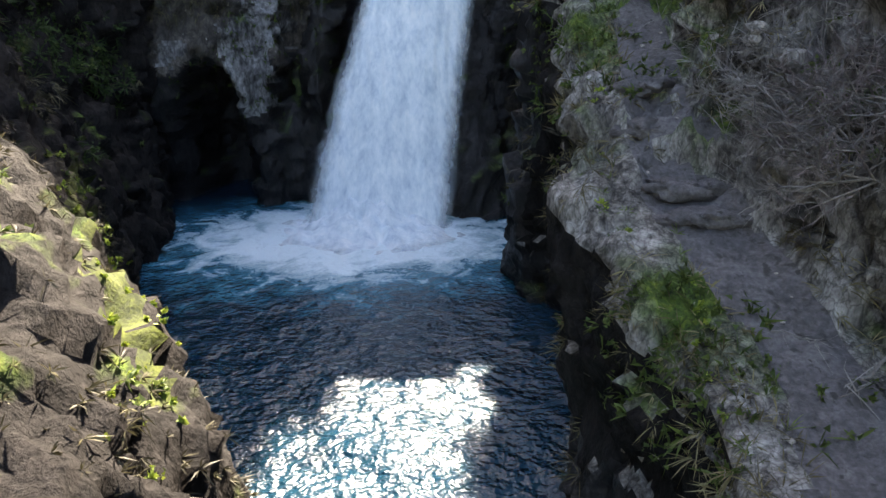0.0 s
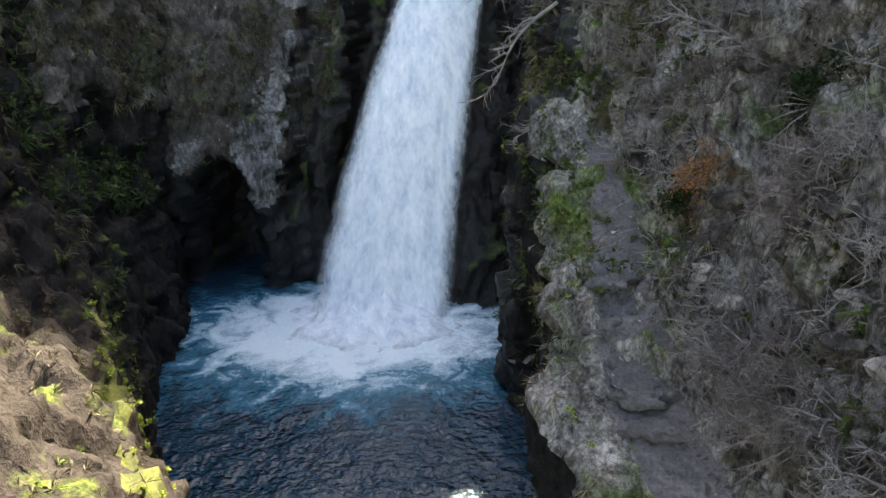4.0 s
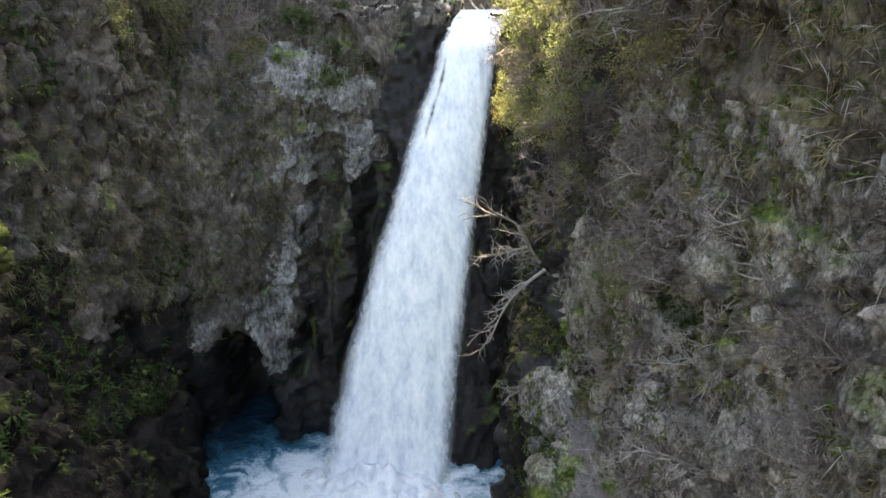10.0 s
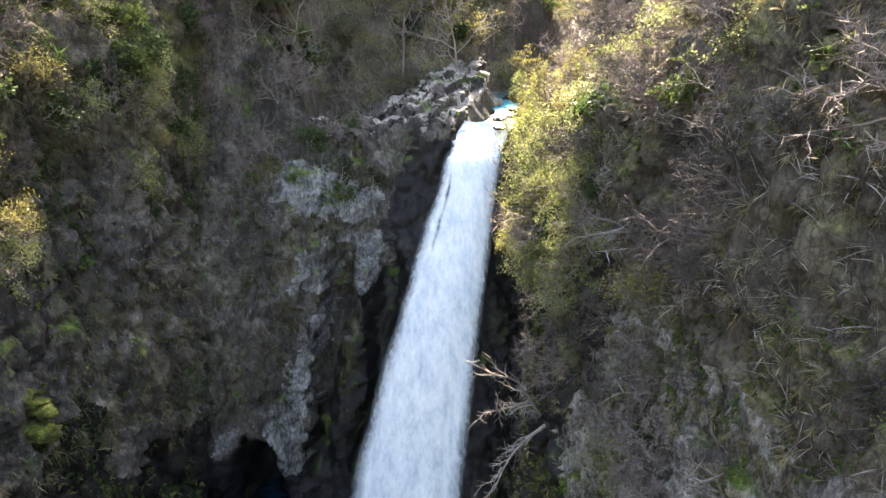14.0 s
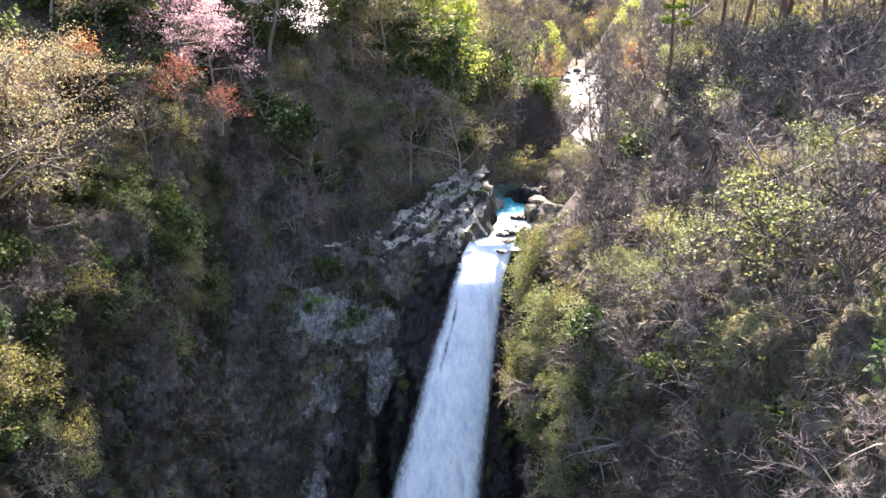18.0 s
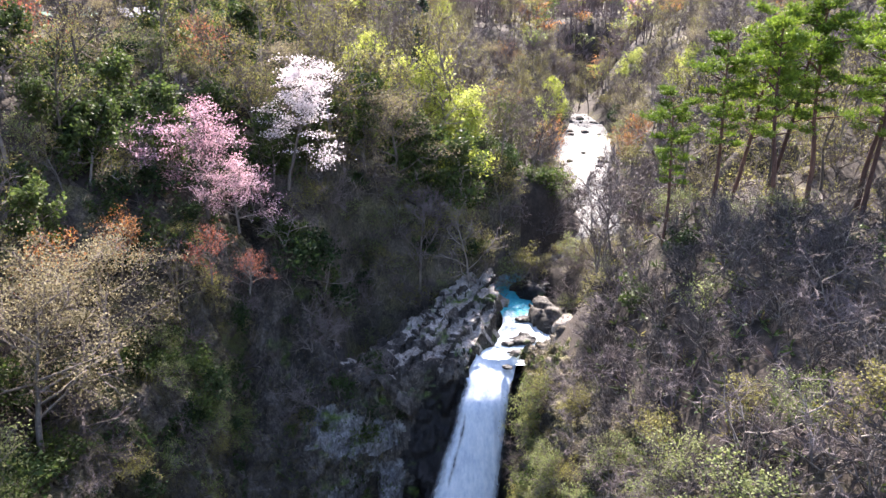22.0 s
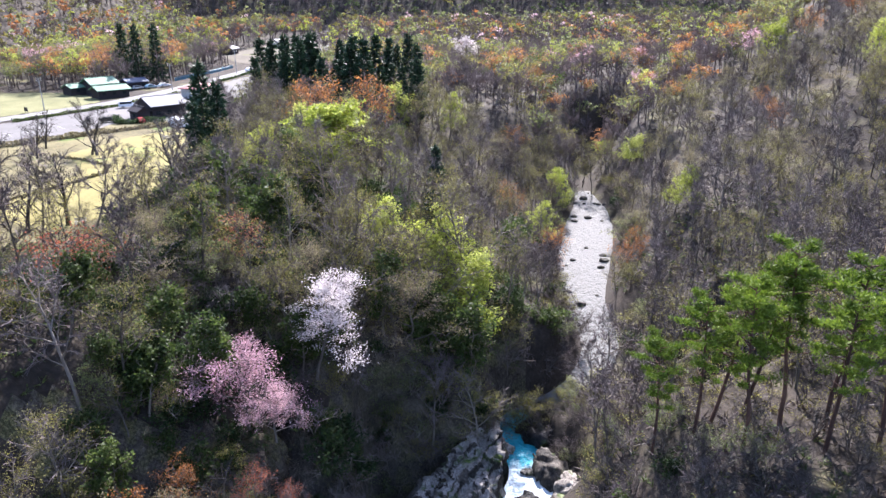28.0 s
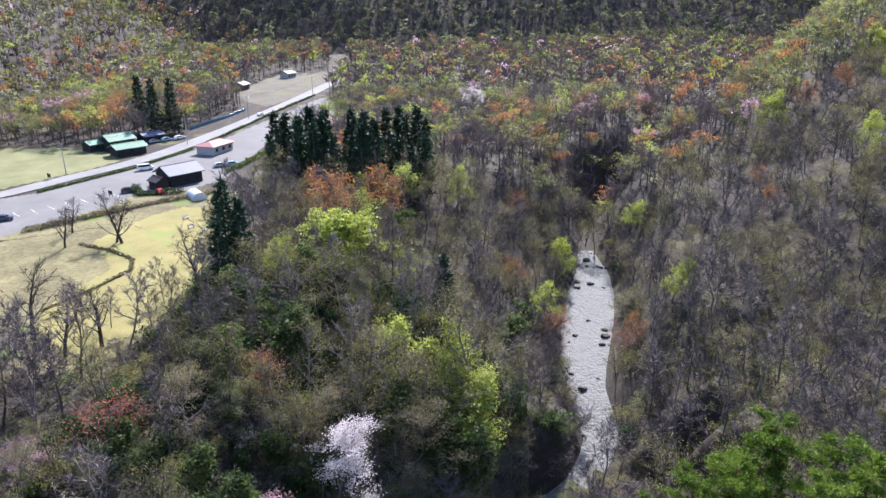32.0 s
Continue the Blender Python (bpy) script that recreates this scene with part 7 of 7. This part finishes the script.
house("workshop", "low dark workshop with a blue-grey roof among parked cars", (-120, 251), 60, 8, 5, 2.6, 1.2, DARKWOOD, plain("blue_grey_roof", (0.06, 0.08, 0.13), 0.6), False, 0.5, 2)
house("barn", "small dark barn with a grey metal roof", (-129, 390), 85, 9, 6, 3.0, 1.5, DARKWOOD, GREYROOF)
house("barn", "distant grey-roofed farm building", (-116, 445), 70, 9, 6, 3.0, 1.5, PLASTER, GREYROOF)
house("far_house", "distant red-roofed house below the wooded hill", (-178, 430), 60, 9, 7, 4.0, 2.0, PLASTER, REDROOF)

# a plastic greenhouse
gh = new("greenhouse")
gh.matrix_basis = pose(-74.5, 176, float(land(np.array([-74.5]), np.array([176.0]))[0]), 0, 0, 40)
tagged(gh, "rounded white plastic greenhouse beside the lawn", "greenhouse")
ang = np.linspace(0, np.pi, 13)
arch = np.stack([1.9 * np.cos(ang), 0 * ang, 0.5 + 1.7 * np.sin(ang)], 1)
arch = np.r_[[[1.9, 0, -0.1]], arch, [[-1.9, 0, -0.1]]]
g = arch[None] + np.array([0, 1, 0])[None, None] * np.linspace(-2.8, 2.8, 8)[:, None, None]
part("cover", mesh_from("cover", g.reshape(-1, 3), grid_faces(8, 15), FILM), gh)
for yv in (-2.8, 2.8):
    e = np.r_[arch + (0, yv, 0), [[0, yv, 0.8]]]
    part("end_wall", mesh_from("end_wall", e, [(i, i + 1, 15) for i in range(14)] + [(14, 0, 15)], FILM), gh)
for yv in np.linspace(-2.8, 2.8, 5):
    pl = Pile()
    tube(pl, arch * 1.01 + (0, yv, 0), np.full(15, 0.03), 5)
    part("hoop", pl.mesh("hoop", RIM, True), gh)


def clump_hedge(name, label, line, wide, high, material, n):
    r = np.random.default_rng(len(line) + n)
    line = np.array(line, float)
    t = np.r_[0, np.cumsum(np.linalg.norm(np.diff(line, axis=0), axis=1))]
    s = r.uniform(0, t[-1], n)
    x, y = np.interp(s, t, line[:, 0]) + wide * 0.4 * r.normal(size=n), np.interp(s, t, line[:, 1]) + wide * 0.4 * r.normal(size=n)
    z = land(x, y) + high * r.uniform(0.05, 1, n) * (1 + 0.35 * vnoise(np.stack([x, y, 0 * x], 1) / 3.0, 3))
    pile = Pile()
    flakes(pile, np.stack([x, y, z], 1), 0.3, r)
    tagged(new(name, pile.mesh(name, material)), label, "hedge")


clump_hedge("hedge", "clipped dark hedge between road and car park", [(-120.5, 180), (-107.6, 210), (-99, 238)], 0.7, 0.9, LEAF["sasa"], 5200)
clump_hedge("hedge", "clipped dark hedge between road and car park", [(-97.5, 250), (-90.5, 312), (-83, 369)], 0.7, 0.9, LEAF["sasa"], 6500)
clump_hedge("hedge", "low brown hedge along the curved lawn edge", [(-74, 104), (-70, 114), (-67.5, 123), (-70, 129), (-77, 134), (-86, 138)], 0.5, 0.5, LEAF["straw"], 2400)
clump_hedge("hedge", "green shrubs beside the parked cars", [(-76, 205), (-73, 222), (-70, 240)], 1.5, 1.6, LEAF["green"], 3600)
clump_hedge("hedge", "rough brushwood between car park and lawn", [(-103, 146), (-92, 160), (-84, 170), (-72, 181)], 1.6, 1.1, LEAF["straw"], 5200)
clump_hedge("hedge", "dark scrub beside the shop house", [(-96, 186), (-91, 178), (-80, 181)], 1.4, 1.4, LEAF["dark"], 2600)


def fence(name, label, line, gap, high, post_m, board_m, rails=2):
    base = new(name)
    line = np.array(line, float)
    t = np.r_[0, np.cumsum(np.linalg.norm(np.diff(line, axis=0), axis=1))]
    s = np.arange(0, t[-1], gap)
    x, y = np.interp(s, t, line[:, 0]), np.interp(s, t, line[:, 1])
    z = land(x, y)
    base.location = (x[0], y[0], z[0])
    tagged(base, label, "fence")
    o = np.array([x[0], y[0], z[0]])
    for a, b, c in zip(x, y, z):
        part("post", solid("post", post_m, ((a - o[0] - 0.06, b - o[1] - 0.06, c - o[2] - 0.3), (a - o[0] + 0.06, b - o[1] + 0.06, c - o[2] + high)), bevel=0.015), base)
    for i in range(len(s) - 1):
        for k in range(rails):
            h = high * (k + 0.75) / rails
            p, q = np.array([x[i], y[i], z[i] + h]) - o, np.array([x[i + 1], y[i + 1], z[i + 1] + h]) - o
            pl = Pile()
            tube(pl, [p, q], [0.05, 0.05], 5)
            part("rail", pl.mesh("rail", post_m, True), base)
        if board_m:
            v = [(x[i] - o[0], y[i] - o[1], z[i] - o[2] + 0.1), (x[i + 1] - o[0], y[i + 1] - o[1], z[i + 1] - o[2] + 0.1), (x[i + 1] - o[0], y[i + 1] - o[1], z[i + 1] - o[2] + high - 0.1), (x[i] - o[0], y[i] - o[1], z[i] - o[2] + high - 0.1)]
            v += [(a - 0.03, b, c) for a, b, c in v]
            part("sheet", mesh_from("sheet", v, [(0, 1, 2, 3), (7, 6, 5, 4), (0, 4, 5, 1), (1, 5, 6, 2), (2, 6, 7, 3), (3, 7, 4, 0)], board_m, False), base)


fence("fence", "blue sheet fence along the road", [(-113.5, 272), (-108, 298), (-105, 322)], 4, 1.7, RIM, BLUE, 1)
fence("fence", "brown log fence between car park and lawn", [(-100, 147), (-90, 161), (-82, 170), (-71, 178)], 2.6, 0.9, BARK, None)
fence("fence", "brown log fence round the lawn", [(-72, 97), (-61, 89), (-56, 86)], 2.6, 0.9, BARK, None)


def utility_pole(x, y, high):
    base = new("utility_pole")
    base.location = (x, y, float(land(np.array([x]), np.array([y]))[0]))
    tagged(base, "grey concrete utility pole beside the road", "pole", "poles along the road")
    pl = Pile()
    tube(pl, [(0, 0, -0.5), (0, 0, high * 0.5), (0, 0, high)], [0.17, 0.15, 0.11], 8)
    part("pole", pl.mesh("pole", CONCRETE, True), base)
    for h in (0.9, 0.97):
        arm = part("crossarm", solid("crossarm", RIM, ((-0.9, -0.05, high * h - 0.05), (0.9, 0.05, high * h + 0.05)), bevel=0.01), base)
        for sx in (-0.75, 0, 0.75):
            part("insulator", solid("insulator", WHITE, ((sx - 0.05, -0.05, high * h + 0.05), (sx + 0.05, 0.05, high * h + 0.25)), bevel=0.02), arm)


POLES = [(-125.5, 203, 9.5), (-104.5, 247, 9.5), (-97.5, 299, 10), (-80, 351, 12), (-78, 410, 11)]
for x, y, h in POLES:
    utility_pole(x, y, h)
for (x1, y1, h1), (x2, y2, h2) in zip(POLES[:-1], POLES[1:]):
    for k in (-0.75, 0.75):
        z1, z2 = float(land(np.array([x1]), np.array([y1]))[0]) + h1 * 0.97 + 0.2, float(land(np.array([x2]), np.array([y2]))[0]) + h2 * 0.97 + 0.2
        t = np.linspace(0, 1, 12)
        pl = Pile()
        tube(pl, np.stack([x1 + (x2 - x1) * t + k, y1 + (y2 - y1) * t, z1 + (z2 - z1) * t - 1.2 * 4 * t * (1 - t)], 1), np.full(12, 0.02), 4)
        tagged(new("power_line", pl.mesh("power_line", TYRE, True)), "thin black power line sagging between poles", "cable")


def board_sign(x, y, turn, label, w=1.6, h=1.1):
    base = new("sign_board")
    base.matrix_basis = pose(x, y, float(land(np.array([x]), np.array([y]))[0]), 0, 0, turn)
    tagged(base, label, "sign")
    part("panel", solid("panel", DARKWOOD, ((-w / 2, -0.04, 0.9), (w / 2, 0.04, 0.9 + h))), base)
    for sx in (-w / 2 + 0.15, w / 2 - 0.15):
        part("post", solid("post", DARKWOOD, ((sx - 0.06, 0.05, -0.2), (sx + 0.06, 0.17, 1.0 + h))), base)


board_sign(-126, 195, -30, "dark notice board beside the meadow")
board_sign(-98, 176, -30, "dark notice board in the car park")


def bench(x, y, turn):
    base = new("park_bench")
    base.matrix_basis = pose(x, y, float(land(np.array([x]), np.array([y]))[0]) + 0.12, 0, 0, turn)
    tagged(base, "pale wooden park bench on the lawn", "bench")
    for k in range(3):
        part("slat", solid("slat", PLASTER, ((-0.8, -0.25 + 0.17 * k, 0.42), (0.8, -0.11 + 0.17 * k, 0.47)), bevel=0.01), base)
    part("backrest", solid("backrest", PLASTER, ((-0.8, 0.26, 0.6), (0.8, 0.3, 0.85)), bevel=0.01), base)
    for sx in (-0.6, 0.6):
        part("leg", solid("leg", CONCRETE, ((sx - 0.06, -0.22, -0.1), (sx + 0.06, 0.3, 0.42)), bevel=0.01), base)


for x, y, a in ((-56, 92.5, 20), (-62, 148, 50), (-66, 150, 40), (-70, 157, 60)):
    bench(x, y, a)
